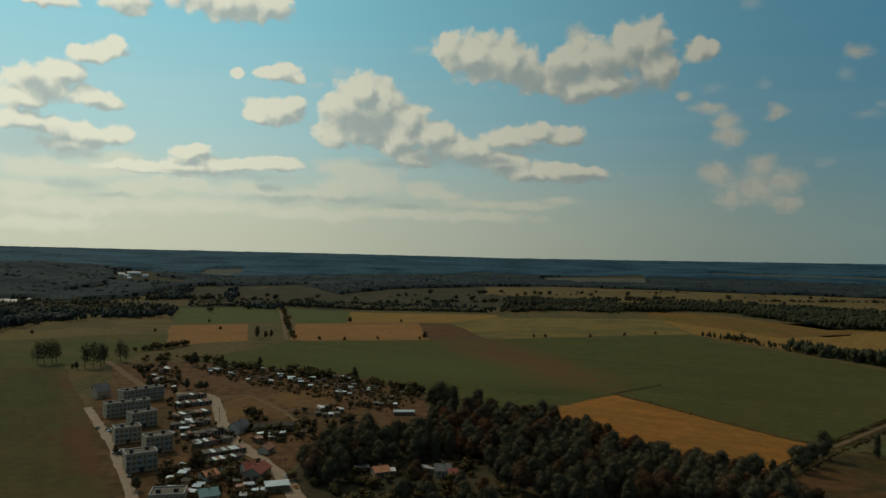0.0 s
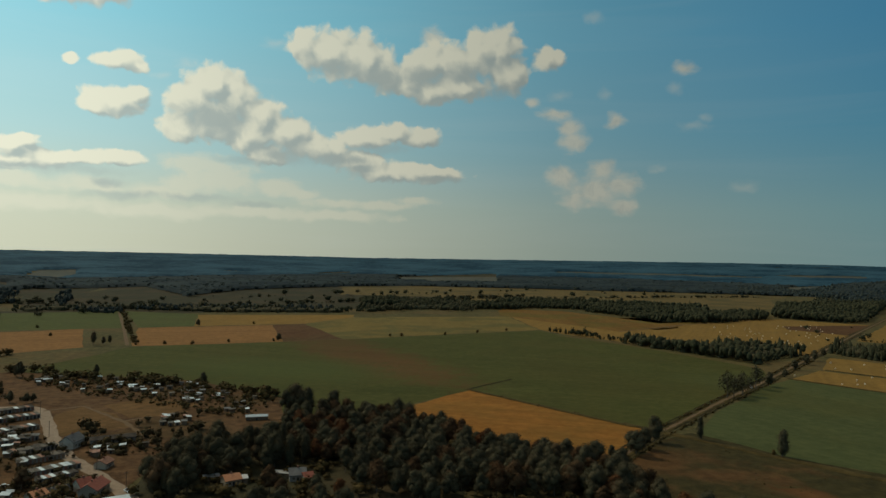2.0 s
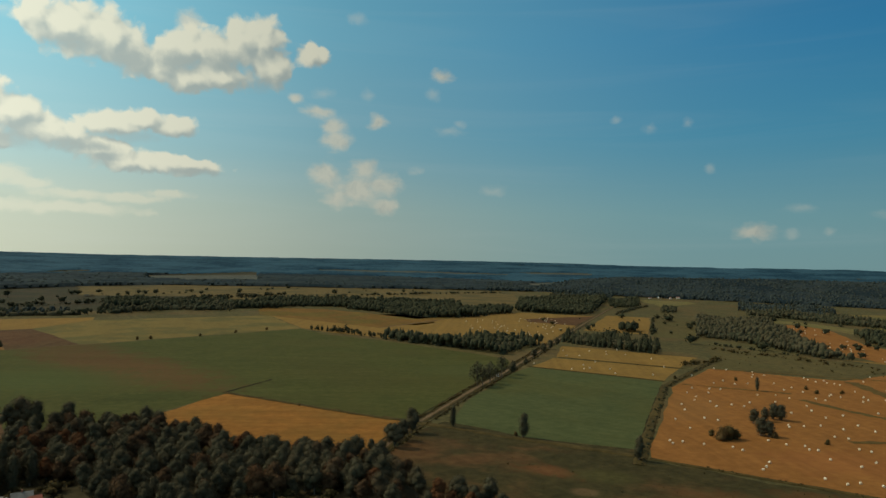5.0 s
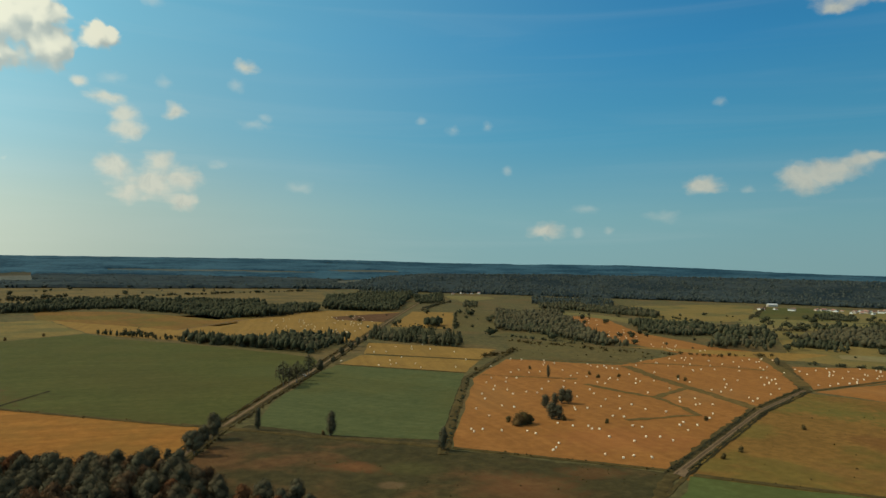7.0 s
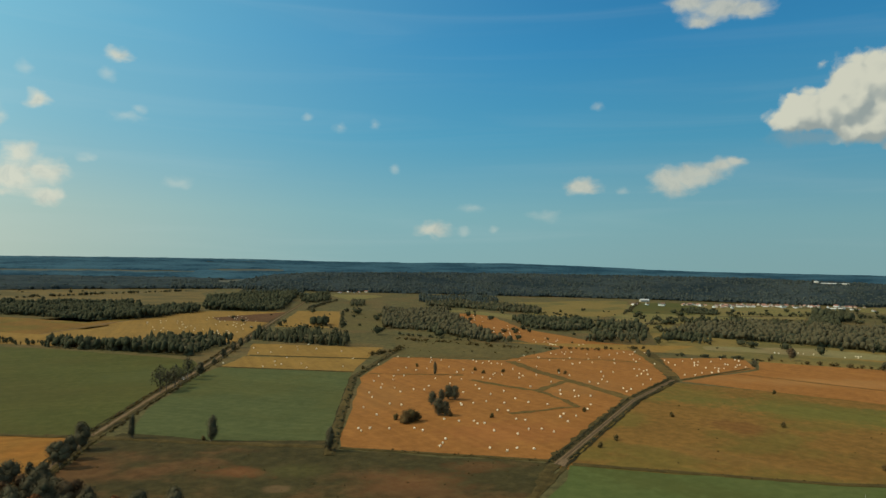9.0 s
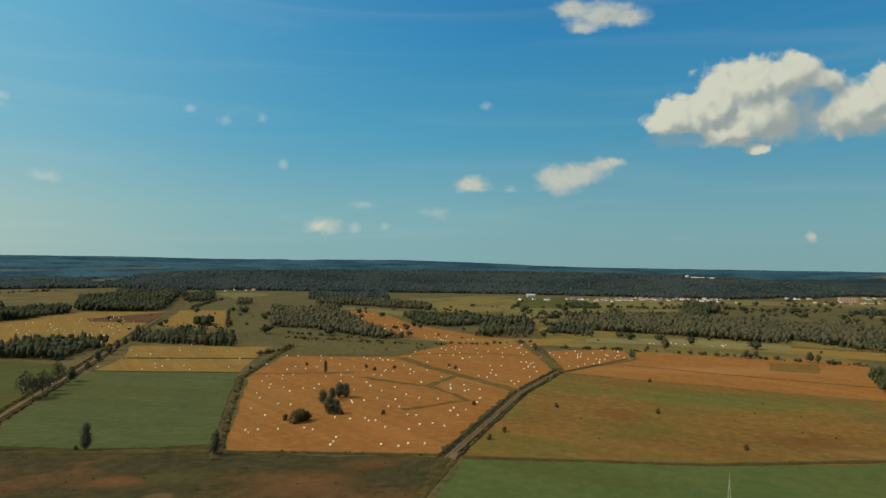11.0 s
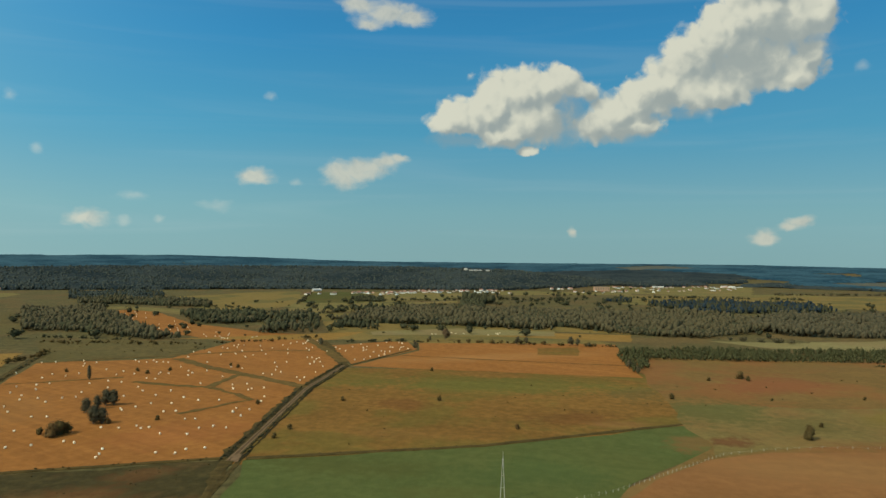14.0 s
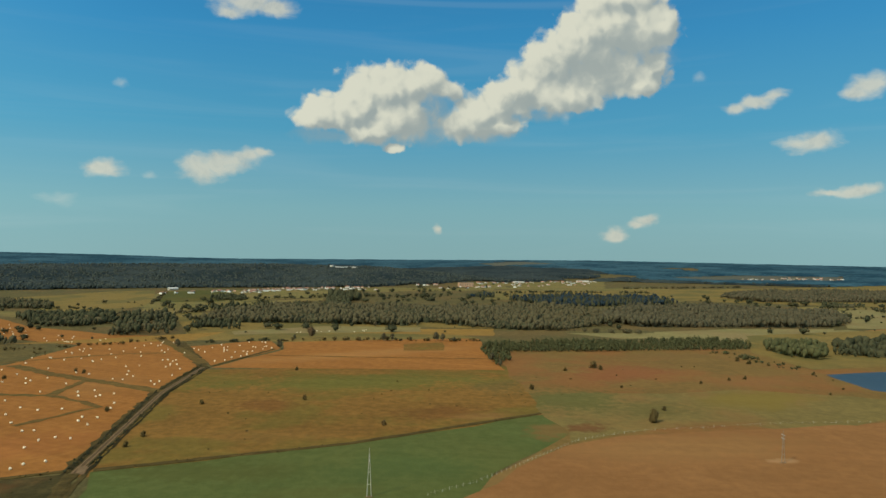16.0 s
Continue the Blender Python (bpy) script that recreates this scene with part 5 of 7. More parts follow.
woods("wood_belt", [(1847, -762), (1677, -795), (1709, -1157), (1665, -1263), (2140, -1623), (2212, -1228), (2090, -907)], 9, 12, "grey-brown wood among far fields", 21, 0, BROWN_WOOD)
woods("wood_belt", [(1471, -816), (1518, -941), (1610, -998), (1598, -900)], 9, 9, "dark copse among far fields", 22)
woods("wood_belt", [(371.1, 1387), (544.8, 1329), (581.9, 1084), (654.2, 1051), (840, 1350), (722, 1477), (522.4, 1580)], 8.5, 12, "dark wood between pale fields", 23, 0.1)
woods("wood_belt", [(1586, 214), (1593, 151), (1693, 154), (1684, 234)], 8, 21, "tall dark clump of trees before a village", 81, 0.3)
woods("wood_belt", [(1787, -100), (1752, -163), (1822, -169), (1847, -97)], 8, 12, "conifers before far fields, painted dark as under a cloud", 82, 0.7, CLOUD_SHADED_NEEDLE)
# ---- distant woods ----
WOOD_START = ((-140, -110, -103, -100, -97, -94, -91, -85, -70, -58, -45, -38, -16, -9, -6, 0, 8, 11, 18, 23, 32, 50), (2800, 2880, 2900, 2840, 2740, 2610, 2400, 2200, 2180, 2150, 2200, 2350, 2200, 2080, 1750, 1620, 1650, 2080, 1900, 1500, 1250, 1250))
WOOD_OPEN = ((-140, -108, -95, -60, -45, -10, 50), (-0.35, -0.5, -0.55, -0.55, -0.55, -0.6, -0.6))
# Beyond these distances the canopy takes the haze-tinted colour.
HAZE_FROM = ((-140, -112, -107, -103, -96, -88, -74, -66, -42, -36, -20, -5, 8, 20, 50), (2900, 2900, 3000, 3650, 3900, 3600, 3100, 2950, 2950, 3000, 3100, 3000, 2700, 2300, 2300))


def wooded(x, y):
    """Where the far land is under trees."""
    r, d = np.hypot(x, y), np.degrees(np.arctan2(-x, y))
    dens = np.array([noise.noise(Vector((a / 520, b / 520, 3.1))) + 0.4 * noise.noise(Vector((a / 130, b / 130, 7.7))) for a, b in zip(x, y)])
    k = (dens > np.interp(d, *WOOD_OPEN)) & (r > np.interp(d, *WOOD_START))
    for outline in CLEARINGS:
        k &= ~inside(outline, x, y)
    return k, r - np.interp(d, *HAZE_FROM)


# the closed canopy: a lumpy sheet at tree height
c_turn, c_far = np.radians(np.arange(-140, 50.1, 0.3)), np.concatenate([np.arange(1250, 2050, 16), np.arange(2050, 3000, 14), np.arange(3000, 4880, 26)])
cr, ct = np.meshgrid(c_far, c_turn, indexing="ij")
cx, cy = (-np.sin(ct) * cr).ravel(), (np.cos(ct) * cr).ravel()
c_keep, c_haze = wooded(cx, cy)
lumps = np.array([noise.noise(Vector((a / 22, b / 22, 1.0))) + 1.2 * noise.noise(Vector((a / 90, b / 90, 4.0))) for a, b in zip(cx, cy)])
cz = terrain_np(cx, cy) + 8.6 + np.where(c_haze > 0, 2.0, 2.6) * lumps
cn = len(c_turn)
for far, name, material, label in ((False, "hill_canopy", HAZY_CANOPY, "closed dark woods on the low hills"), (True, "far_hill_canopy", HAZY_WOOD, "woods closing the horizon, tinted blue-green like haze")):
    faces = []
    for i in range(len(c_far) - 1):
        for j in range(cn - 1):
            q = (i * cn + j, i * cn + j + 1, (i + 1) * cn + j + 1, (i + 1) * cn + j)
            if c_keep[q[0]] and (c_haze[q[0]] > 0) == far:
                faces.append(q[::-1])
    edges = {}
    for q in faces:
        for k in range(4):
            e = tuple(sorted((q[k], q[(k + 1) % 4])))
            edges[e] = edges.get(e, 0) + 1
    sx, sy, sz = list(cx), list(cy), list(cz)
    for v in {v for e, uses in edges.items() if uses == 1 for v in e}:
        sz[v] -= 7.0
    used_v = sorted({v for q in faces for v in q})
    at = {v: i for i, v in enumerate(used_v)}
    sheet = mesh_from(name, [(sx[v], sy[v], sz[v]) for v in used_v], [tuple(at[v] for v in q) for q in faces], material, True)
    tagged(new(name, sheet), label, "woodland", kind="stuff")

# crowns that stand out of it
rs = np.random.RandomState(77)
n = 24000
rr = np.sqrt(rs.uniform(1250 ** 2, 3300 ** 2, n))
dd = rs.uniform(-140, 50, n)
aa = np.radians(dd)
fx, fy = -np.sin(aa) * rr, np.cos(aa) * rr
keep, haze_rel = wooded(fx, fy)
keep &= rs.rand(n) < np.interp(rr, (2000, 2600, 3400, 4300), (1.0, 0.8, 0.35, 0.1)) * np.where(haze_rel > 0, 0.0, 1.0)
canopy("hill_woods", fx[keep], fy[keep], rs.uniform(9.5, 13, keep.sum()), FAR_LEAFY, HAZY_HILL_WOOD, "dark woods on the low hills", 12, 1.1, True)

# the wooded rise that faces the fields: crown beside crown
n = 19000
rr = np.sqrt(rs.uniform(2140 ** 2, 2820 ** 2, n))
aa = np.radians(rs.uniform(-112, -34, n))
fx, fy = -np.sin(aa) * rr, np.cos(aa) * rr
keep, haze_rel = wooded(fx, fy)
canopy("hill_woods", fx[keep], fy[keep], 8.5 + 7.5 * rs.rand(keep.sum()) ** 1.6, [(v * (0.72, 0.72, 1.0), f) for v, f in FAR_LEAFY], HAZY_HILL_WOOD, "dark mixed woods on the rise behind the fields", 13, 0.9)

# ---- single trees ----


def leaf_cloud(rng, centre, radii3, n, leaf, verts, faces):
    """n leaf sprays scattered through the shell of an ellipsoid."""
    for _ in range(n):
        d = Vector((rng.gauss(0, 1), rng.gauss(0, 1), rng.gauss(0, 1))).normalized()
        r = rng.uniform(0.78, 1.16)
        c = Vector(centre) + Vector((d.x * radii3[0] * r, d.y * radii3[1] * r, d.z * radii3[2] * r))
        n3 = (d + Vector((rng.uniform(-.55, .55), rng.uniform(-.55, .55), rng.uniform(-.45, .6)))).normalized()
        u = n3.orthogonal().normalized()
        w = n3.cross(u)
        a, b = leaf * rng.uniform(0.6, 1.3), leaf * rng.uniform(0.5, 1.1)
        k = len(verts)
        verts += [tuple(c - u * a - w * b * 0.6), tuple(c + u * a - w * b * 0.6), tuple(c + w * b)]
        faces.append((k, k + 1, k + 2))


def heart(rng):
    """A ball of one metre with dents and swellings."""
    bm = bmesh.new()
    bmesh.ops.create_icosphere(bm, subdivisions=1, radius=1.0)
    off = Vector((rng.uniform(0, 50), rng.uniform(0, 50), 0))
    for v in bm.verts:
        v.co *= 0.94 + 0.42 * noise.noise(v.co * 1.9 + off) + rng.uniform(-.09, .09)
    out = [v.co[:] for v in bm.verts], [tuple(v.index for v in f.verts) for f in bm.faces]
    bm.free()
    return out


HEARTS = [heart(random.Random(90 + i)) for i in range(6)]


def core(rng, centre, radii3, verts, faces):
    """A ragged dark heart, so that a crown does not let the light straight through."""
    v, f = HEARTS[rng.randrange(len(HEARTS))]
    k = len(verts)
    verts += [(centre[0] + p[0] * radii3[0], centre[1] + p[1] * radii3[1], centre[2] + p[2] * radii3[2]) for p in v]
    faces += [tuple(i + k for i in q) for q in f]


def tube(bm, points, r0, r1, sides=6):
    """A tapered limb along points."""
    rings = []
    for i, p in enumerate(points):
        p = Vector(p)
        d = (Vector(points[min(i + 1, len(points) - 1)]) - Vector(points[max(i - 1, 0)])).normalized()
        side = d.cross(Vector((0.3, 1, 0.1))).normalized()
        other = d.cross(side)
        r = r0 + (r1 - r0) * i / (len(points) - 1)
        rings.append([bm.verts.new(p + side * r * math.cos(6.2832 * k / sides) + other * r * math.sin(6.2832 * k / sides)) for k in range(sides)])
    for a, b in zip(rings, rings[1:]):
        for k in range(sides):
            bm.faces.new((a[k], a[(k + 1) % sides], b[(k + 1) % sides], b[k]))


PARK = -6000.0


def tree(seed, tall, wide, shape, leaves, label, density=1.0, leaf=0.55, category="tree", name="tree"):
    """A tree with a tapered trunk, limbs and a crown of leaf sprays in uneven lobes."""
    rng = random.Random(seed)
    thing = tagged(new(name), label, category)
    bm = bmesh.new()
    lean = Vector((rng.uniform(-.04, .04), rng.uniform(-.04, .04), 0)) * tall
    tube(bm, [(0, 0, -0.2), tuple(lean * 0.3 + Vector((0, 0, tall * 0.35))), tuple(lean + Vector((0, 0, tall * 0.8)))], tall * 0.022 + 0.05, 0.05)
    verts, faces = [], []
    if shape == "spire":
        layers = 9
        for i in range(layers):
            f = i / (layers - 1)
            z, r = tall * (0.1 + 0.86 * f), wide * 0.5 * (1.05 - f) * rng.uniform(0.85, 1.15) + 0.3
            core(rng, (0, 0, z), (r * 0.7, r * 0.7, tall * 0.07), verts, faces)
            leaf_cloud(rng, (rng.uniform(-.2, .2), rng.uniform(-.2, .2), z), (r, r, tall * 0.06), int(120 * density * (1.1 - f)) + 12, leaf, verts, faces)
    else:
        base = {"round": 0.28, "bush": 0.02, "column": 0.12, "thin": 0.3}[shape]
        lobes = {"round": 13, "bush": 7, "column": 9, "thin": 12}[shape]
        for i in range(lobes):
            a = rng.uniform(0, 6.283)
            f = (i + 0.5) / lobes
            z = tall * (base + (0.94 - base) * (f * 0.88 + 0.08)) + rng.uniform(-.03, .03) * tall
            bulge = math.sin(math.pi * min(1, max(0.12, f * 0.8 + 0.2)))
            d = wide * 0.28 * bulge * math.sqrt(rng.uniform(0.1, 1.0)) * (0.4 if shape == "column" else 1)
            r = wide * rng.uniform(0.20, 0.29) * (0.75 + 0.25 * bulge) * (1.3 if shape in ("column", "bush") else 1)
            c = (math.cos(a) * d + lean.x * f, math.sin(a) * d + lean.y * f, z)
            rz = r * (1.5 if shape == "column" else 0.95)
            if i % 2 == 0:
                tube(bm, [tuple(lean * 0.3 + Vector((0, 0, tall * base * 0.9))), (c[0] * 0.6, c[1] * 0.6, (tall * base + z) / 2), c], 0.16 if shape == "thin" else 0.09, 0.03, 4)
            if shape != "thin":
                core(rng, c, (r * 0.84, r * 0.84, rz * 0.84), verts, faces)
            leaf_cloud(rng, c, (r * 1.1, r * 1.1, rz * 1.1), int({"round": 130, "bush": 110, "column": 140, "thin": 48}[shape] * density), leaf, verts, faces)
    part("trunk", bm, BARK, thing)
    verts = [(x, y, max(z, 0.05)) for x, y, z in verts]
    crown = new("crown", mesh_from("crown", verts, faces, leaves, True))
    crown.parent = thing
    thing.location = (0, PARK, 0)
    return thing


TREES = {
    "oak": [tree(i, 15, 13.5, "round", NEAR_LEAF, "broad-leaved tree with a dense dark rounded crown", 1.1, 0.34) for i in range(6)],
    "turning": [tree(20 + i, 12, 10, "round", RUSSET, "broad-leaved tree with russet autumn leaves", 1.0, 0.36) for i in range(3)],
    "column": [tree(30 + i, 16, 7, "column", NEAR_LEAF, "tall narrow poplar with dense dark foliage", 1.0, 0.34) for i in range(3)],
    "spruce": [tree(40 + i, 15, 6, "spire", NEEDLE, "tall dark spruce standing alone in grass", 1.0, 0.5) for i in range(2)],
    "thin": [tree(50 + i, 12, 10.5, "thin", BROWN_WOOD, "half-bare roadside tree with a thin crown", 1.0, 0.42) for i in range(3)],
    "bush": [tree(60 + i, 4.5, 6, "bush", SCRUB, "low dense olive-brown bush", 0.6, 0.26, "bush", "bush") for i in range(3)],
    "fruit": [tree(70 + i, 5, 5, "round", GARDEN_LEAF, "small garden fruit tree with a brownish crown", 0.3, 0.45) for i in range(4)],
}


def plant(kind, x, y, tall, spin=None, label="", group="", wide=1.0):
    """Sets a tree of a kind at a place, scaled to its height."""
    rng = random.Random(int(x * 13 + y * 7))
    src = TREES[kind][rng.randrange(len(TREES[kind]))]
    base = {"oak": 15, "turning": 12, "column": 16, "spruce": 15, "thin": 12, "bush": 4.5, "fruit": 5}[kind]
    s = tall / base
    made = copy_thing(src, pose(x, y, height(x, y), 0, 0, rng.uniform(0, 360) if spin is None else spin))
    made.scale = (s * wide * rng.uniform(0.9, 1.1), s * wide * rng.uniform(0.9, 1.1), s)
    return tagged(made, label, group=group)


def grove(outline, spacing, kinds, tall, seed, group, share=1.0):
    rng = random.Random(seed)
    xs, ys = [p[0] for p in outline], [p[1] for p in outline]
    y = min(ys)
    while y < max(ys):
        x = min(xs)
        while x < max(xs):
            px, py = x + rng.uniform(-.42, .42) * spacing, y + rng.uniform(-.42, .42) * spacing
            if rng.random() < share and inside(outline, np.array([px]), np.array([py]))[0]:
                plant(rng.choice(kinds), px, py, tall * rng.uniform(0.72, 1.2), group=group)
            x += spacing
        y += spacing


def tufts(name, line, width, size, per_metre, label, seed, material=None):
    """Low growth along a line, too small to count."""
    rs = np.random.RandomState(seed)
    xs, ys = [], []
    for (x1, y1), (x2, y2) in zip(line, line[1:]):
        d = math.hypot(x2 - x1, y2 - y1)
        k = int(d * per_metre)
        f, o = rs.rand(k), rs.normal(0, width / 2, k)
        xs.append(x1 + (x2 - x1) * f - (y2 - y1) / d * o)
        ys.append(y1 + (y2 - y1) * f + (x2 - x1) / d * o)
    xs, ys = np.concatenate(xs), np.concatenate(ys)
    return canopy(name, xs, ys, size * rs.uniform(0.4, 1.5, len(xs)) ** 1.5, LOBED, material or SCRUB, label, seed, 1.5)


def scatter(name, outline, count, size, label, seed, material=None):
    rs = np.random.RandomState(seed)
    px, py = [p[0] for p in outline], [p[1] for p in outline]
    x, y = rs.uniform(min(px), max(px), count * 3), rs.uniform(min(py), max(py), count * 3)
    k = np.where(inside(outline, x, y))[0][:count]
    return canopy(name, x[k], y[k], size * rs.uniform(0.5, 1.4, len(k)) ** 2, LOBED, material or SCRUB, label, seed, 1.5)


# the dark wood below
grove([(-9.1, 446.4), (65.4, 441.2), (100.7, 382.0), (134.3, 343.7), (158.5, 328.8), (154.1, 288.4), (87.4, 294.3), (54.4, 292.0), (31.1, 315.0), (20.7, 353.9), (-4.9, 374.0)], 8.6, ["oak", "oak", "oak", "turning", "oak", "oak"], 12.6, 3, "trees of the dark wood")
grove([(-63.2, 332.0), (-57.3, 360.0), (-41.6, 384.3), (-11.7, 400.3), (18.4, 354.0), (6.6, 350.9), (-9.9, 348.4), (-36.8, 342.5), (-46.4, 317.1), (-52.9, 311.0)], 7.8, ["oak", "oak", "column"], 14, 4, "trees of the dark wood")
grove([(138.3, 319.4), (157.6, 288.2), (171.8, 262.9), (178.3, 230.6), (139.9, 255.2), (114.2, 298.9)], 9.5, ["oak", "turning", "oak"], 11, 5, "trees of the dark wood")
grove([(-23.5, 312.6), (-3.9, 321.5), (25.5, 306.9), (41.9, 285.4), (5.8, 283.4), (-19.2, 287.9)], 11, ["oak", "turning"], 10, 6, "trees of the dark wood")
for x, y, tall in ((*(0.7, 469.5), 19), (*(8.1, 466.9), 17), (*(-4.8, 469.0), 16), (*(24.8, 468.3), 15), (*(61.7, 427.1), 17)):
    plant("oak", x, y, tall, group="trees of the dark wood")
scatter("undergrowth", [(-70.4, 323.4), (-62.2, 363.7), (-11.7, 400.3), (-6.3, 447.0), (65.4, 441.2), (100.7, 382.0), (158.5, 328.8), (142.0, 265.4), (-14.9, 257.6)], 500, 3.0, "tangled brown undergrowth of the wood", 31)

# along the lane
for x, y, tall in ((*(177.9, 350.4), 13), (*(178.7, 359.0), 11), (*(188.7, 361.7), 12), (*(201.3, 375.4), 15)):
    plant("oak", x, y, tall, group="trees along the lane")
plant("oak", *(163.6, 349.6), 6.5, group="trees along the lane")
for x, y, tall in ((*(322.8, 489.7), 19), (*(329.0, 490.9), 15), (*(340.5, 497.1), 17), (*(369.0, 521.1), 18), (*(352.9, 506.7), 12)):
    plant("thin", x, y, tall, group="trees along the lane")
plant("oak", *(386.1, 528.5), 12, group="trees along the lane")
for x, y, tall in ((*(432.7, 569.9), 7), (*(470.9, 606.7), 10), (*(508.5, 638.2), 11), (*(536.7, 660.4), 11), (*(568.3, 685.6), 9)):
    plant("oak", x, y, tall, group="trees along the lane")
plant("column", *(231.7, 377.0), 14, label="narrow dark tree beside the lane", wide=0.85)
plant("column", *(256.2, 338.5), 15, label="tall dark tree standing alone in grass", wide=1.25)
plant("bush", *(254.5, 343.5), 2.5)
plant("column", *(283.8, 273.3), 13, label="narrow brownish tree beside a ditch", wide=1.2)

# copses in the stubble
for x, y, tall in ((*(422.1, 305.5), 9.5), (*(434.0, 305.1), 9.5), (*(445.4, 307.0), 11), (*(447.9, 302.6), 11), (*(395.6, 280.6), 11.5), (*(397.8, 276.6), 10)):
    plant("column", x, y, tall, label="dense dark tree of a copse in stubble", group="copse in the stubble", wide=1.9)
for x, y, tall in ((*(363.5, 283.6), 7), (*(367.4, 282.6), 7.5), (*(372.1, 281.4), 5.5), (*(366.4, 293.6), 3.5), (*(398.2, 273.3), 3.5)):
    plant("bush", x, y, tall, group="copse in the stubble")
plant("column", *(531.3, 381.4), 12, label="single dark tree in stubble", wide=0.9)
for x, y in ((560.4, 424.4), (579.5, 369.0), (569.4, 353.2), (587.9, 342.7), (412.9, 248.8), (512.8, 452.6), (626.3, 303.6), (619.9, 293.8), (471.9, 208.7), (644.1, 116.3), (497.4, 154.9), (514.7, 86.9), (409.3, 160.0), (387.1, 160.4), (439.7, 25.9)):
    plant("bush", x, y, 3.0)

# trees by the allotments
for x, y, tall in ((*(-348.8, 617.9), 17), (*(-341.6, 615.6), 18), (*(-336.9, 619.3), 18), (*(-336.5, 625.8), 16), (*(-300.4, 603.3), 18), (*(-293.6, 603.9), 19), (*(-290.5, 610.4), 18), (*(-292.6, 622.1), 15), (*(-287.8, 641.9), 17), (*(-283.6, 642.7), 13)):
    plant("thin", x, y, tall * 1.1, group="tall trees by the fields", wide=0.72)
for x, y, tall in ((*(-302.9, 594.2), 7), (*(-306.0, 593.8), 5), (*(-213.3, 620.4), 13), (*(-217.6, 625.7), 10), (*(-155.0, 613.2), 11), (*(-69.5, 577.3), 10), (*(-211.5, 821), 14), (*(-202.2, 823), 9), (*(-198.4, 834), 9)):
    plant("oak", x, y, tall, group="tall trees by the fields", wide=0.72)
plant("oak", *(-19.3, 848), 9, label="single dark tree at a field corner")
plant("oak", *(-130.9, 1020), 9, label="single dark tree at a field edge")
for x, y in ((-141.2, 828), (-111.7, 827), (-74.8, 839), (-25.9, 847), (116.2, 894), (130.7, 897), (189.6, 907), (239.5, 934), (286.5, 955), (-348.4, 870), (-474.8, 829), (-281.1, 909), (-323.7, 995), (-59.3, 1050)):
    plant("bush", x, y, 3.5)
# single trees about the far meadows
for x, y, tall in ((*(885, 142.9), 14), (*(864, 51.7), 10), (*(867, 41.6), 9), (*(868, -11.3), 11), (*(870, -19.4), 9), (*(792, 274.0), 9), (*(787, 161.4), 9), (*(874, 161.0), 6), (*(861, -32.6), 6), (*(1029, 74.0), 8), (*(701, -64.3), 9), (*(674.9, -69.6), 7)):
    plant("oak", x, y, tall, group="trees at the field ends")
plant("bush", *(451.7, -145.2), 7.8, label="large round bush alone in pasture", wide=0.72)
for x, y, tall in ((*(486.4, -162.9), 3), (*(668.9, -156.8), 6), (*(659.2, -160.9), 4), (*(559.5, -82.3), 4), (*(651.3, -126.8), 3), (*(569.4, -156.4), 2), (*(589.5, -228.0), 2.5), (*(607.0, -259.1), 2.5), (*(612.9, -275.5), 3), (*(636.7, -348.8), 3), (*(691.5, -334.1), 3), (*(701, -319.0), 4), (*(720, -315.8), 4), (*(545.1, -311.9), 2)):
    plant("bush", x, y, tall, group="bushes of the bog")

# low growth
tufts("verge_growth", [(162.0, 346.0), (218.5, 402.0), (316.0, 488.1), (417.7, 574.2), (562.8, 702)], 1.6, 1.0, 0.6, "dark verge growth along the lane", 41)
tufts("verge_growth", [(162.9, 334.4), (211.5, 381.8), (301.1, 460.8), (394.9, 538.1), (530.5, 656.5)], 1.6, 1.0, 0.6, "dark verge growth along the lane", 42)
tufts("ditch_scrub", [(279.7, 267.4), (346.8, 323.2), (471.2, 425.0), (621.1, 503.4)], 2.2, 1.0, 0.55, "dark scrub along a ditch", 43, WOOD)
tufts("ditch_scrub", [(341.8, 169.4), (538.5, 201.6), (665.6, 208.7)], 1.8, 0.8, 1.0, "dark scrub along a farm track", 44, WOOD)
tufts("ditch_scrub", [(344.9, 161.9), (531.8, 192.3), (650.4, 200.3)], 1.6, 0.75, 0.9, "dark scrub along a farm track", 45, WOOD)
tufts("ditch_scrub", [(585.4, 507.9), (636.2, 515.7), (663.2, 521.3)], 5, 3, 0.6, "dark scrub along a ditch", 46)
tufts("edge_growth", [(345.8, 158.8), (395.6, 43.4), (474.9, -76.1)], 2.0, 0.6, 0.5, "low growth along a field edge", 48)
tufts("edge_growth", [(291.7, 273.0), (344.6, 169.5)], 2.0, 0.7, 0.5, "low growth along a field edge", 49)
tufts("edge_growth", [(131.3, 540.8), (203.7, 415.8)], 2.0, 0.7, 0.5, "low growth along a field edge", 50)
tufts("hedgerow", [(733, 594.4), (755, 487.8), (767, 399.0), (874, 307.2)], 12, 2.5, 0.3, "loose scrub beyond the stubble", 51)
tufts("hedgerow", [(860, 172.4), (870, 55.4), (869, -66.2)], 5, 3.0, 0.25, "loose hedge between fields", 52)
tufts("hedgerow", [(-270.0, 644.2), (-240.6, 676.0), (-223.8, 650.6), (-164.3, 611.8), (-72.6, 576.9), (-11.8, 519.9)], 10, 4.5, 0.35, "loose hedge round the allotments", 53)
tufts("hedgerow", [(-301.4, 705), (-268.2, 753)], 6, 5, 0.4, "dark hedge between fields", 54)
tufts("hedgerow", [(-279.9, 1255), (-210.2, 980), (-168.6, 818)], 2.5, 3.4, 0.2, "trees along a far lane", 55)
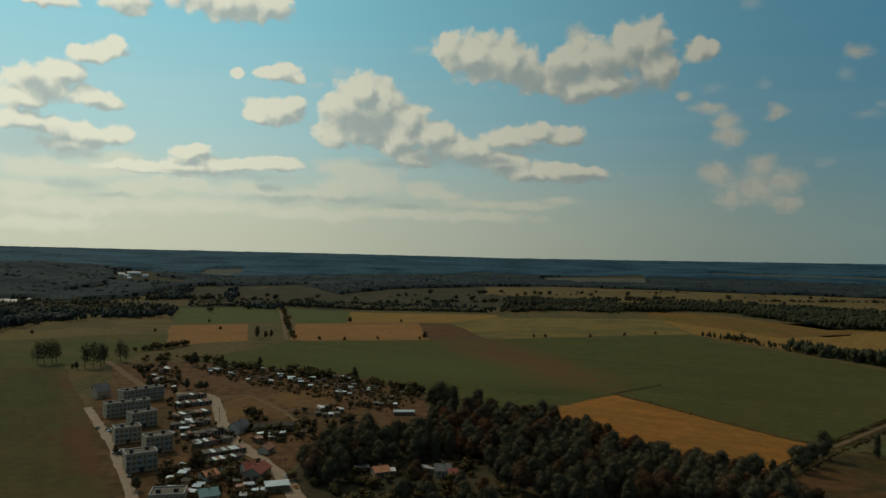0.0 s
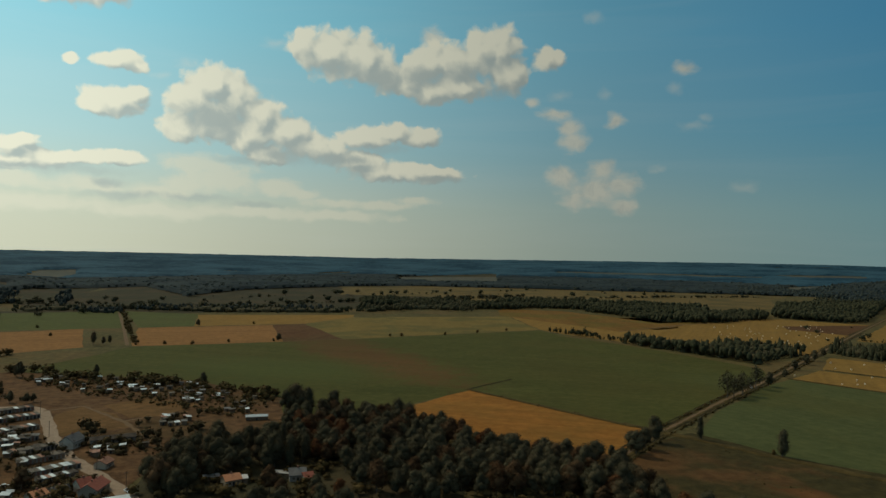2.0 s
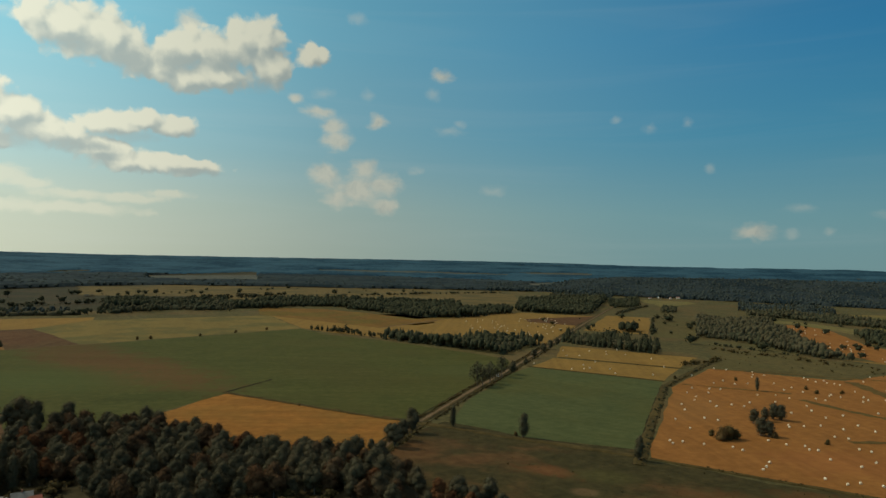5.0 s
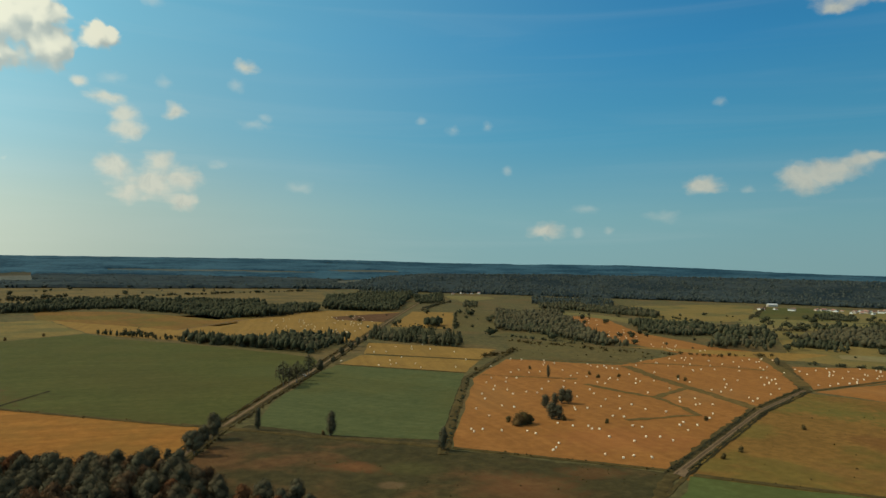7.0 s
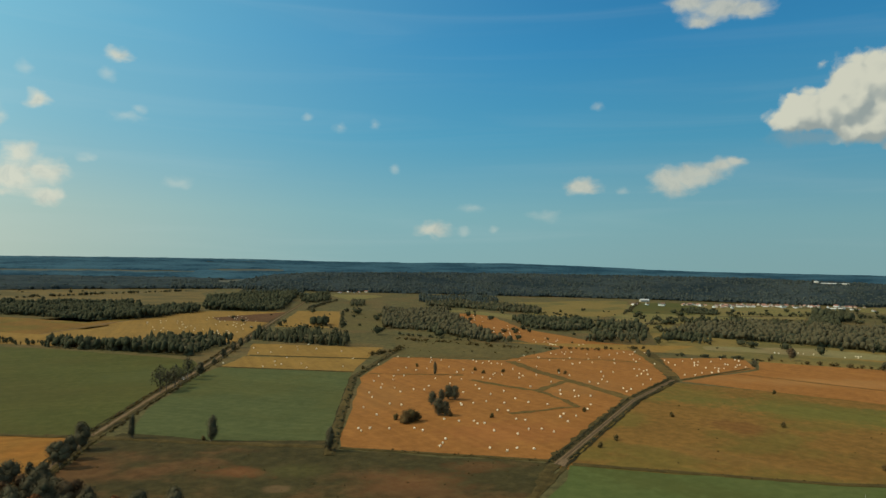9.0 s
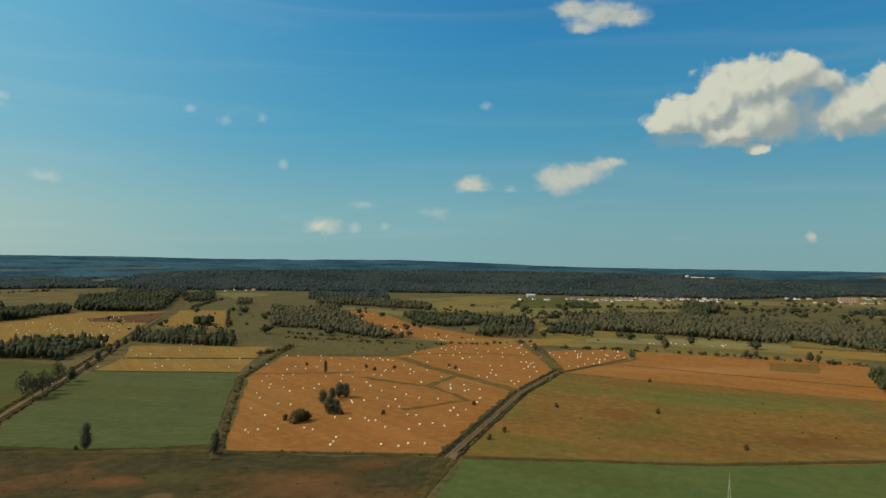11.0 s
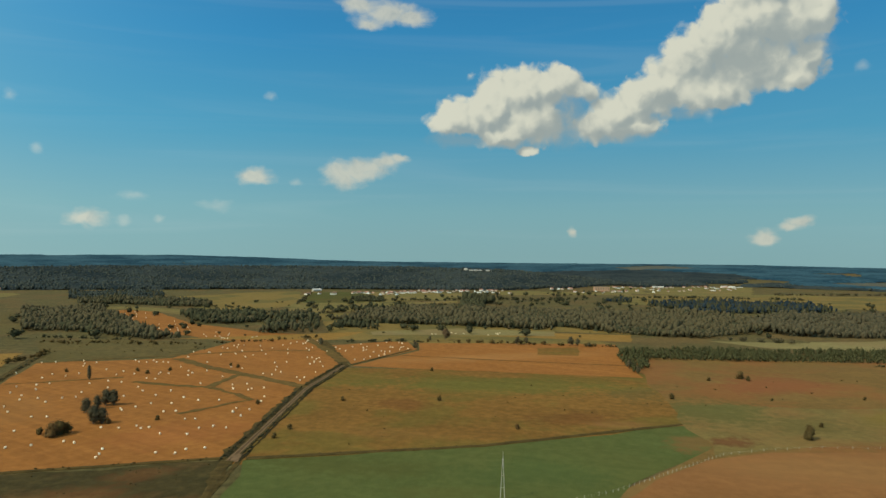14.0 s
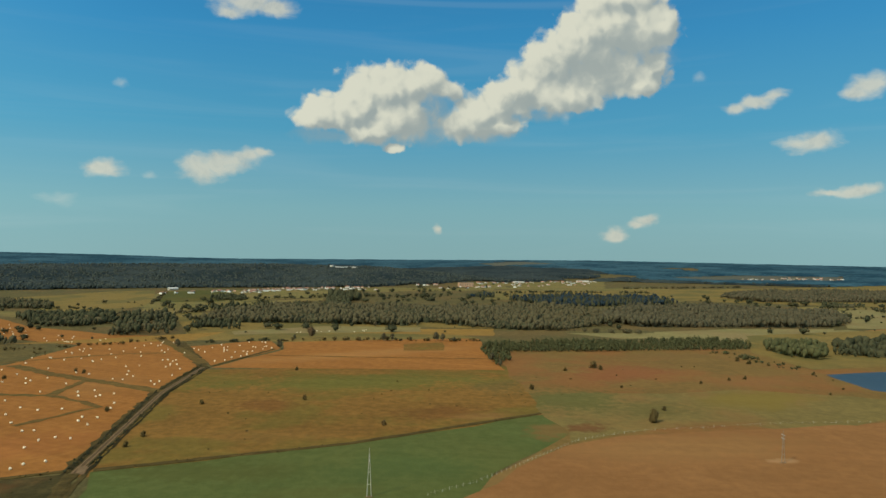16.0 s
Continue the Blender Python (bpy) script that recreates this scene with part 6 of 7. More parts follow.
scatter("bog_tussocks", [(215.9, 392.6), (283.6, 269.2), (337.7, 167.7), (264.0, 146.6), (171.5, 310.8)], 130, 0.45, "dark tussocks in the boggy grass", 56)
scatter("pasture_tussocks", [(348.2, 163.0), (600.7, 188.2), (631.4, -67.6), (476.4, -76.3), (399.1, 43.8)], 70, 0.6, "small dark tussocks in the pasture", 57)
scatter("meadow_tussocks", [(738, 588), (856, 587), (811, 447), (773, 365), (705, 388), (656, 456), (644, 513)], 90, 1.1, "dark tussocks and scrub in a rough meadow", 92)
scatter("bog_scrub", [(747, -88.8), (784, -340.6), (652.5, -362.7), (547.2, -370.8), (536.7, -85.4)], 28, 1.1, "scattered low scrub in the bog", 58)
scatter("meadow_trees", [(657.2, 1061), (1156, 940), (2491, -232.3), (1135, -106.3), (912, 320.6), (715, 597.6)], 260, 7.0, "scattered trees in the far meadows", 59, WOOD)
scatter("meadow_trees", [(-625.8, 1012), (-84.7, 1307), (1207, 1941), (1489, 2397), (-113.0, 1732), (-810, 1310)], 160, 7.5, "scattered trees in the far meadows", 60, WOOD)
scatter("meadow_trees", [(1591, 569.4), (2177, -1417), (937, -610.1), (970, -188.4), (929, 331.8)], 300, 7, "scattered trees in the far meadows", 61, WOOD)

tufts("bog_scrub", [(784.7, -312.4), (763.2, -332.0), (727.4, -343.1)], 9, 2.2, 0.5, "low dark scrub in the bog", 90, ALDER)
tufts("bog_scrub", [(752.3, -327.0), (691.4, -339.6), (668.2, -355.2)], 12, 2.0, 0.3, "low dark scrub in the bog", 91, ALDER)

HEDGES = [
    ([(1202, 433.8), (1367, 344.1), (1540, 222.9)], 4), ([(1592, 439.7), (1656, 338.9), (1688, 244.5)], 5), ([(1310, 763), (1329, 665.8), (1255, 568.1)], 4), ([(1430, 548.4), (1627, 605.1), (1885, 681.1)], 4),
    ([(775, 629.1), (780, 575.6), (781, 504.7)], 2.5), ([(1336, 488.1), (1367, 361.0), (1415, 218.5)], 5), ([(1951, -144.9), (2056, -397.9), (2040, -639.5)], 5), ([(2307, -630.8), (2396, -866), (2464, -1109)], 5),
    ([(1402, -733), (1445, -861), (1490, -970)], 4), ([(1227, -711), (1277, -864), (1327, -1007)], 3.5), ([(1002, -202.4), (976, -251.8), (967, -311.4)], 4), ([(130.1, 1575), (455.0, 1632), (935, 1741), (1270, 1785)], 5),
    ([(-689.4, 1207), (-503.2, 1407), (-246.8, 1404)], 6), ([(-193.8, 1346), (141.7, 1519), (576.8, 1745)], 6), ([(1762, 189.2), (1758, 77.9), (1829, -63.5)], 6), ([(996, 1031), (1116, 1115), (1287, 1224)], 4),
    ([(791, 742), (896, 840), (1044, 977)], 2), ([(738, 826), (761, 781), (783, 738)], 2), ([(829, 255.5), (852, 205.8), (856, 164.6)], 3),
]
for k, (line, size) in enumerate(HEDGES):
    tufts("hedgerow", line, size * 1.2, size, 0.16 if size > 3 else 0.3, "loose dark hedge between meadows", 100 + k, WOOD)

# ---- bales ----


def bale():
    bm = bmesh.new()
    bmesh.ops.create_cone(bm, cap_ends=True, segments=18, radius1=0.61, radius2=0.61, depth=1.15, matrix=pose(0, 0, 0.59, 0, 90, 0))
    bmesh.ops.bevel(bm, geom=[e for e in bm.edges if len(e.link_faces) == 2 and e.calc_face_angle() > 1], offset=0.12, segments=2, affect="EDGES")
    me = bpy.data.meshes.new("straw_bale")
    bm.to_mesh(me)
    bm.free()
    me.materials.append(WRAP)
    return tagged(new("straw_bale", me), "round bale wrapped in white film on stubble", "bale", "bales on the stubble")


first_bale = bale()
first_bale.matrix_world = pose(*(474.2, 321.6), 0.06, 0, 0, 30)
bale_turn = random.Random(8)


def put_bale(x, y):
    copy_thing(first_bale, pose(x, y, height(x, y) + 0.06, 0, 0, bale_turn.uniform(0, 180)))


for spot in [(380.0, 334.1), (411.2, 353.1), (424.5, 367.5), (368.2, 311.8), (331.6, 295.2), (327.8, 289.7), (336.7, 290.2), (343.5, 280.5), (353.9, 268.9), (353.0, 261.8), (401.9, 328.4), (404.6, 319.5), (467.0, 399.4), (459.4, 383.6), (446.8, 374.5), (488.6, 412.6), (499.2, 403.7), (483.0, 391.1), (453.9, 365.9), (443.9, 352.0), (459.0, 350.5), (506.7, 398.3), (463.7, 343.3), (480.0, 350.8), (514.0, 368.6), (527.4, 361.7), (501.3, 344.0), (525.5, 348.5), (474.7, 312.9), (436.9, 290.2), (432.4, 286.2), (443.6, 283.5), (386.9, 269.5), (388.2, 258.7), (395.2, 251.6), (390.5, 245.9), (393.8, 242.6), (345.1, 239.3), (336.1, 234.9), (329.9, 232.4)]:
    put_bale(*spot)
for spot in [(344.4, 208.3), (345.8, 198.0), (353.7, 196.3), (358.7, 188.1), (381.1, 227.8), (383.2, 212.2), (402.6, 197.7), (404.6, 207.1), (398.6, 213.1), (419.5, 227.0), (418.4, 233.2), (434.5, 257.4), (437.8, 250.6), (459.8, 266.6), (456.0, 279.8), (483.2, 292.8), (496.3, 311.5), (509.4, 323.6), (502.3, 292.0), (480.3, 269.0), (473.3, 253.8), (477.0, 240.0), (444.7, 214.0), (521.7, 251.1), (536.0, 258.3), (534.7, 285.1), (568.0, 282.8), (593.6, 310.7), (568.3, 314.5), (579.9, 317.1), (589.4, 326.0), (608.9, 344.2), (574.0, 343.7), (567.2, 341.3), (545.7, 339.1), (545.7, 331.4), (571.8, 334.6), (563.4, 361.6)]:
    put_bale(*spot)
for spot in [(556.0, 373.8), (574.2, 379.0), (578.5, 398.6), (611.5, 431.7), (604.4, 438.9), (618.6, 450.1), (590.9, 430.3), (554.2, 407.7), (539.8, 409.5), (545.2, 426.2), (526.9, 421.1), (542.2, 458.3), (599.9, 480.3), (605.5, 470.0), (634.9, 406.8), (627.8, 398.3), (625.4, 389.0), (637.7, 389.1), (627.9, 380.2), (630.9, 375.1), (629.7, 369.2), (639.8, 334.6), (702, 364.2), (703, 383.4), (746, 372.2), (668.3, 370.2)]:
    put_bale(*spot)
for spot in [(457.6, 529.8), (470.3, 526.6), (488.1, 547.5), (480.0, 529.3), (513.9, 558.6), (494.2, 516.7), (480.4, 494.6), (447.0, 575.2), (542.5, 644.6), (517.5, 608.1), (530.6, 602.1), (569.3, 629.2), (585.0, 618.7), (568.6, 600.6), (609.2, 625.3), (587.7, 590.3), (591.8, 555.2), (606.6, 521.6), (556.7, 505.6), (509.5, 475.6)]:
    put_bale(*spot)
for spot in [(535.1, 257.9), (519.1, 249.6), (541.3, 248.3), (518.4, 237.0), (522.7, 235.9), (529.2, 228.7), (496.7, 214.4), (480.7, 209.8), (454.3, 216.0), (443.9, 213.3), (453.4, 206.1), (434.7, 203.5), (590.7, 256.6), (588.1, 247.3), (611.1, 253.4), (603.1, 245.1), (580.6, 221.7), (581.4, 215.2), (568.0, 214.0), (654.0, 236.5), (609.6, 215.2), (643.4, 220.1), (694.9, 254.5), (687.6, 242.1), (695.2, 241.8), (691.7, 203.4), (620.0, 300.5), (613.4, 286.5), (725, 187.2), (742, 185.5)]:
    put_bale(*spot)


def strew_bales(outline, count, seed):
    rng = random.Random(seed)
    xs, ys = [p[0] for p in outline], [p[1] for p in outline]
    while count:
        x, y = rng.uniform(min(xs), max(xs)), rng.uniform(min(ys), max(ys))
        if inside(outline, np.array([x]), np.array([y]))[0]:
            put_bale(x, y)
            count -= 1


strew_bales([(1061, 723), (1178, 750), (953, 525.1), (876, 371.2), (874, 307.2), (815, 391.6), (841, 489.7)], 40, 1)
strew_bales([(787, 259.4), (858, 191.5), (785, 163.0), (676.6, 199.9)], 28, 2)
strew_bales([(684.7, 376.7), (806, 363.9), (840, 295.1), (698.5, 227.1), (595.7, 230.0), (668.9, 308.2)], 38, 3)
strew_bales([(636.8, 1015), (821, 1021), (753, 864), (604.9, 772), (567.7, 893)], 60, 4)
strew_bales([(967, 175.3), (993, 73.4), (967, 71.4), (928, 168.1)], 10, 5)

# ---- buildings ----


def box(bm, x0, x1, y0, y1, z0, z1, bevel=0.0):
    ret = bmesh.ops.create_cube(bm, size=1.0, matrix=Matrix.LocRotScale(((x0 + x1) / 2, (y0 + y1) / 2, (z0 + z1) / 2), None, (x1 - x0, y1 - y0, z1 - z0)))
    if bevel:
        es = list({e for v in ret["verts"] for e in v.link_edges})
        bmesh.ops.bevel(bm, geom=es, offset=bevel, segments=1, affect="EDGES")


def boxed(name, material, parent, dims, label="", bevel=0.0):
    bm = bmesh.new()
    box(bm, *dims, bevel)
    return part(name, bm, material, parent, label)


def gable(bm, x0, x1, y0, y1, z0, z1, over=0.4, thick=0.25):
    """A saddle roof, its ridge along x."""
    ym = (y0 + y1) / 2
    for ya in (y0 - over, y1 + over):
        zo = z0 - over * (z1 - z0) / ((y1 - y0) / 2)
        pts = [(x0 - over, ya, zo), (x1 + over, ya, zo), (x1 + over, ym, z1), (x0 - over, ym, z1)]
        top = [bm.verts.new((p[0], p[1], p[2] + thick)) for p in pts]
        low = [bm.verts.new(p) for p in pts]
        bm.faces.new(top)
        bm.faces.new(low[::-1])
        for k in range(4):
            bm.faces.new((low[k], low[(k + 1) % 4], top[(k + 1) % 4], top[k]))
    bmesh.ops.recalc_face_normals(bm, faces=bm.faces[:])


def stand(thing, a, b):
    """Sets a thing whose front runs along x from its origin onto the line from a to b; gives the front's length."""
    turn = math.degrees(math.atan2(b[1] - a[1], b[0] - a[0]))
    thing.matrix_world = pose(a[0], a[1], height(*a), 0, 0, turn)
    return math.hypot(b[0] - a[0], b[1] - a[1])


def flats(a, b, deep, storeys, label, columns, seed, pitched=False):
    """A block of flats with a parapet roof, chimneys, rows of windows and balconies."""
    rng = random.Random(seed)
    deep *= 0.72
    thing = tagged(new("apartment_block"), label, "apartment block", "blocks of flats")
    w = stand(thing, a, b)
    top = storeys * 2.6 + 0.6
    wall = boxed("wall", PLASTER, thing, (0, w, 0, deep, -0.3, top))
    boxed("roof", ROOFING, thing, (0.3, w - 0.3, 0.3, deep - 0.3, top, top + 0.12), "pale bitumen flat roof")
    for dims in ((-0.1, w + 0.1, -0.1, 0.3, top, top + 0.6), (-0.1, w + 0.1, deep - 0.3, deep + 0.1, top, top + 0.6), (-0.1, 0.3, 0.3, deep - 0.3, top, top + 0.6), (w - 0.3, w + 0.1, 0.3, deep - 0.3, top, top + 0.6)):
        boxed("parapet", TRIM, thing, dims, "pale metal parapet edging")
    for k in range(max(2, int(w / 6))):
        x, y = w * (k + 0.5) / max(2, int(w / 6)) + rng.uniform(-.8, .8), deep * rng.choice((0.35, 0.6))
        boxed("chimney", DARK, thing, (x - 0.9, x + 0.9, y - 0.4, y + 0.4, top + 0.1, top + 1.5), "dark brick chimney stack", 0.06)
    stairwell = columns // 2
    for s in range(storeys):
        z = 1.1 + s * 2.6
        for k in range(columns):
            x = w * (k + 0.5) / columns
            if k == stairwell:
                boxed("window", PANE, wall, (x - 0.5, x + 0.5, -0.05, 0.05, z, z + 1.7))
            elif (k + stairwell) % 2 and s:
                bm = bmesh.new()
                box(bm, x - 1.2, x + 1.2, -1.1, -1.0, z - 0.9, z + 0.15)
                box(bm, x - 1.2, x + 1.2, -1.0, -0.003, z - 0.9, z - 0.75)
                box(bm, x - 1.2, x - 1.1, -1.0, -0.003, z - 0.75, z + 0.15)
                box(bm, x + 1.1, x + 1.2, -1.0, -0.003, z - 0.75, z + 0.15)
                part("balcony", bm, BALCONY, thing, "painted balcony")
                boxed("window", PANE, wall, (x - 0.8, x + 0.8, -0.05, 0.05, z - 0.6, z + 1.4))
            else:
                boxed("window", PANE, wall, (x - 0.75, x + 0.75, -0.05, 0.05, z, z + 1.4))
        for side in (0, 1):
            n = max(1, int(deep / 5))
            for k in range(n):
                y = deep * (k + 0.5) / n
                x = -0.05 if side == 0 else w - 0.05
                boxed("window", PANE, wall, (x, x + 0.1, y - 0.6, y + 0.6, z, z + 1.4))
    boxed("door", DARK, wall, (w / 2 - 0.8, w / 2 + 0.8, -0.08, 0.04, 0.0, 2.2))
    return thing


def house(a, b, deep, eaves, ridge, wall_mat, roof_mat, label, chimneys=1, category="house", windows=2):
    """A gabled house: walls, a saddle roof with eaves, chimney, windows and a door."""
    thing = tagged(new("house"), label, category)
    w = stand(thing, a, b)
    bm = bmesh.new()
    box(bm, 0, w, 0, deep, -0.3, eaves)
    for x in (0.02, w - 0.02):
        vs = [bm.verts.new(p) for p in ((x, 0, eaves), (x, deep, eaves), (x, deep / 2, ridge))]
        bm.faces.new(vs)
    wall = part("wall", bm, wall_mat, thing)
    bm = bmesh.new()
    gable(bm, 0, w, 0, deep, eaves, ridge)
    roof = part("roof", bm, roof_mat, thing)
    for k in range(chimneys):
        x = w * (k + 1) / (chimneys + 1)
        boxed("chimney", BRICK, roof, (x - 0.35, x + 0.35, deep / 2 - 0.3, deep / 2 + 0.3, ridge - 0.6, ridge + 1.0), "", 0.03)
    for k in range(windows):
        x = w * (k + 0.5) / windows
        boxed("window", PANE, wall, (x - 0.6, x + 0.6, -0.05, 0.05, 1.0, 2.2))
    boxed("door", DARK, wall, (w * 0.5 - 0.5, w * 0.5 + 0.5, -0.06, 0.04, 0.0, 2.0))
    boxed("window", PANE, wall, (w - 0.05, w + 0.05, deep / 2 - 0.5, deep / 2 + 0.5, 1.0, 2.2))
    return thing


def shed(a, turn, w, d, h, roof_mat, label, category="shed", pitch=0.35):
    """A garden shed with a mono-pitch sheet roof, a door and a window."""
    thing = tagged(new("garden_shed"), label, category, "allotment sheds")
    thing.matrix_world = pose(a[0], a[1], height(*a), 0, 0, turn)
    boxed("wall", SHED_WALL, thing, (-w / 2, w / 2, -d / 2, d / 2, -0.2, h))
    bm = bmesh.new()
    box(bm, -w / 2 - 0.25, w / 2 + 0.25, -d / 2 - 0.3, d / 2 + 0.3, h + 0.02, h + 0.14)
    for v in bm.verts:
        v.co.z += (v.co.y + d / 2) * pitch * 0.3
    part("roof", bm, roof_mat, thing, "sheet roof catching the light")
    boxed("door", DARK, thing, (-0.4, 0.4, -d / 2 - 0.03, -d / 2 + 0.02, 0.0, 1.8))
    return thing


def garages(a, b, deep, units, label, seed):
    """A low row of garages: each bay with its own door and roof sheet."""
    rng = random.Random(seed)
    thing = tagged(new("garage_row"), label, "garage row", "rows of garages")
    w = stand(thing, a, b)
    boxed("wall", PLASTER_OLD, thing, (0, w, 0, deep, -0.2, 2.4))
    for k in range(units):
        x0, x1 = w * k / units, w * (k + 1) / units
        lift = rng.uniform(0, 0.25)
        boxed("roof_sheet", rng.choice((SHEET, ROOFING, ROOFING, ROOFING, OLD_FELT, OLD_FELT, OLD_FELT, OLD_FELT, RUSTY)), thing, (x0 + 0.04, x1 - 0.04, -0.3, deep + 0.3, 2.42 + lift, 2.52 + lift))
        boxed("garage_door", rng.choice((DARK, SHED_WALL, RUSTY)), thing, (x0 + 0.4, x1 - 0.4, -0.05, 0.03, 0, 2.1))
    return thing


def car(a, turn, paint, label):
    """A parked car: shaped body, glazed cabin, four wheels with tyres, lamps."""
    thing = tagged(new("car"), label, "car", "parked cars")
    thing.matrix_world = pose(a[0], a[1], height(*a) + 0.05, 0, 0, turn)
    bm = bmesh.new()
    box(bm, -2.1, 2.1, -0.85, 0.85, 0.3, 0.85, 0.14)
    part("body", bm, paint, thing)
    bm = bmesh.new()
    box(bm, -1.3, 1.0, -0.75, 0.75, 0.85, 1.4)
    for v in bm.verts:
        if v.co.z > 1.2:
            v.co.x *= 0.72
            v.co.y *= 0.85
    cabin = part("cabin", bm, PANE, thing, "dark glazed cabin")
    boxed("roof", paint, cabin, (-0.85, 0.65, -0.6, 0.6, 1.4, 1.45), "", 0.02)
    for x in (-1.3, 1.3):
        for y in (-0.82, 0.82):
            bm = bmesh.new()
            bmesh.ops.create_cone(bm, cap_ends=True, segments=12, radius1=0.31, radius2=0.31, depth=0.2, matrix=pose(x, y, 0.31, 90, 0, 0))
            part("wheel", bm, DARK, thing, "black tyre")
    for y in (-0.6, 0.6):
        boxed("headlight", PANE, thing, (2.08, 2.13, y - 0.15, y + 0.15, 0.55, 0.7))
    return thing


PLASTER = plain("grey_render", (0.36, 0.265, 0.165), (0.45, 0.34, 0.22), 0.25, 0.9, 0.01)
PLASTER_OLD = plain("old_render", (0.24, 0.20, 0.16), (0.34, 0.29, 0.23), 0.4, 0.95, 0.02)
PALE_WALL = plain("limewashed_wall", (0.62, 0.60, 0.55), (0.74, 0.72, 0.66), 0.2, 0.9)
PALE_ROAD = plain("limestone_road", (0.42, 0.40, 0.36), (0.52, 0.50, 0.45), 0.3, 0.95)
WHITE_WALL = plain("white_render", (0.38, 0.33, 0.26), (0.48, 0.43, 0.35), 0.2, 0.9, random_tone=0.35)
BUFF_WALL = plain("buff_render", (0.40, 0.33, 0.24), (0.50, 0.42, 0.31), 0.2, 0.9, random_tone=0.25)
BALCONY = plain("balcony_paint", (0.30, 0.31, 0.28), (0.38, 0.39, 0.36), 0.5, 0.8)
ROOFING = plain("pale_roofing", (0.10, 0.085, 0.066), (0.17, 0.145, 0.115), 0.3, 0.9, 0.01, 0.1)
OLD_FELT = plain("old_roof_felt", (0.055, 0.045, 0.036), (0.11, 0.09, 0.07), 0.3, 0.95, 0.01, 0.1)
SHEET = plain("bright_sheet_metal", (0.45, 0.43, 0.40), (0.62, 0.60, 0.56), 0.3, 0.35, 0.005, 0.5, 0.3, 0.3)
TRIM = plain("pale_trim", (0.28, 0.25, 0.21), (0.36, 0.33, 0.28), 0.5, 0.6)
DARK = plain("dark_paint", (0.03, 0.028, 0.025), (0.06, 0.05, 0.045), 1.0, 0.7)
PANE = plain("window_glass", (0.15, 0.12, 0.085), (0.21, 0.17, 0.125), 0.5, 0.5, 0.0, 0.2)
BRICK = plain("brick_red", (0.26, 0.12, 0.08), (0.34, 0.16, 0.11), 1.5, 0.9, 0.01)
RED_TILE = plain("red_roof_tile", (0.25, 0.07, 0.042), (0.36, 0.11, 0.065), 0.8, 0.75, 0.03)
ORANGE_TILE = plain("orange_roof_tile", (0.50, 0.20, 0.09), (0.60, 0.27, 0.13), 0.8, 0.75, 0.03)
FAR_TILE = plain("weathered_roof_tile", (0.22, 0.10, 0.07), (0.36, 0.20, 0.14), 0.5, 0.8, 0.0, 0.3, 0.0, 0.4)
GREY_ROOF = plain("grey_roof", (0.13, 0.125, 0.115), (0.20, 0.19, 0.175), 0.5, 0.85, 0.01, 0.1)
TURQUOISE = plain("turquoise_roof", (0.11, 0.21, 0.20), (0.16, 0.28, 0.27), 0.5, 0.5, 0.01)
SHED_WALL = plain("shed_boards", (0.15, 0.095, 0.055), (0.26, 0.18, 0.11), 0.8, 0.9, 0.02, random_tone=0.4)
RUSTY = plain("rusty_paint", (0.24, 0.10, 0.06), (0.34, 0.18, 0.11), 1.0, 0.8)
WEATHERED = plain("weathered_pole", (0.17, 0.12, 0.08), (0.23, 0.165, 0.115), 0.8, 0.9)
CONCRETE = plain("pale_concrete", (0.272, 0.2516, 0.1955), (0.391, 0.3655, 0.2805), 0.8, 0.9, 0.01)

flats((-143.1, 327.0), (-131.4, 334.6), 13, 3, "pale grey three-storey block of flats beside a street", 6, 1)
flats((-169.4, 373.4), (-158.6, 380.8), 12, 3, "pale grey three-storey block of flats beside a street", 6, 2)
flats((-146.4, 357.2), (-135.8, 365.1), 12, 3, "pale grey three-storey block of flats above gardens", 6, 3)
flats((-175.1, 406.9), (-164.7, 417.1), 12, 3, "pale grey three-storey block of flats above gardens", 6, 4)
flats((-200.3, 429.6), (-180.7, 446.3), 11, 3, "long grey three-storey block of flats", 11, 5)
flats((-207.4, 468.1), (-189.2, 489.7), 11, 3, "long grey three-storey block of flats beyond the others", 11, 6)
house((-232.0, 483.7), (-226.0, 489.9), 11, 5.0, 9.0, PLASTER, GREY_ROOF, "tall grey gabled house at a field margin")
flats((-114.3, 282.2), (-101.2, 285.1), 14, 2, "low grey building with a broad flat roof", 7, 7)

garages((-178.1, 487.0), (-162.5, 498.2), 6, 9, "row of old garages with felt and sheet roofs", 1)
garages((-170.0, 463.3), (-151.6, 475.4), 7, 11, "row of old garages with bright sheet roofs", 2)
garages((-159.0, 431.7), (-142.7, 446.8), 7, 11, "row of garages with pale roofs", 3)
garages((-152.7, 408.9), (-135.1, 421.4), 6, 12, "row of garages with mixed roofs", 4)
garages((-137.1, 388.0), (-119.2, 401.7), 6, 12, "row of garages with mixed roofs", 5)
garages((-127.1, 372.4), (-110.9, 384.3), 6, 11, "row of garages with mixed roofs", 6)
garages((-115.8, 353.5), (-98.5, 366.0), 6, 11, "row of garages with bright sheet roofs", 7)
garages((-109.2, 342.0), (-95.8, 352.2), 5, 9, "row of old garages with felt roofs", 8)

house((-80.1, 321.2), (-77.9, 333.0), 8, 3.2, 5.6, BUFF_WALL, RED_TILE, "large house with a red tiled roof beside a street", 2, windows=4)
house((-87.4, 325.5), (-83.2, 329.2), 8, 3.4, 6.0, BUFF_WALL, RED_TILE, "small red-roofed house beside a larger one", 1)
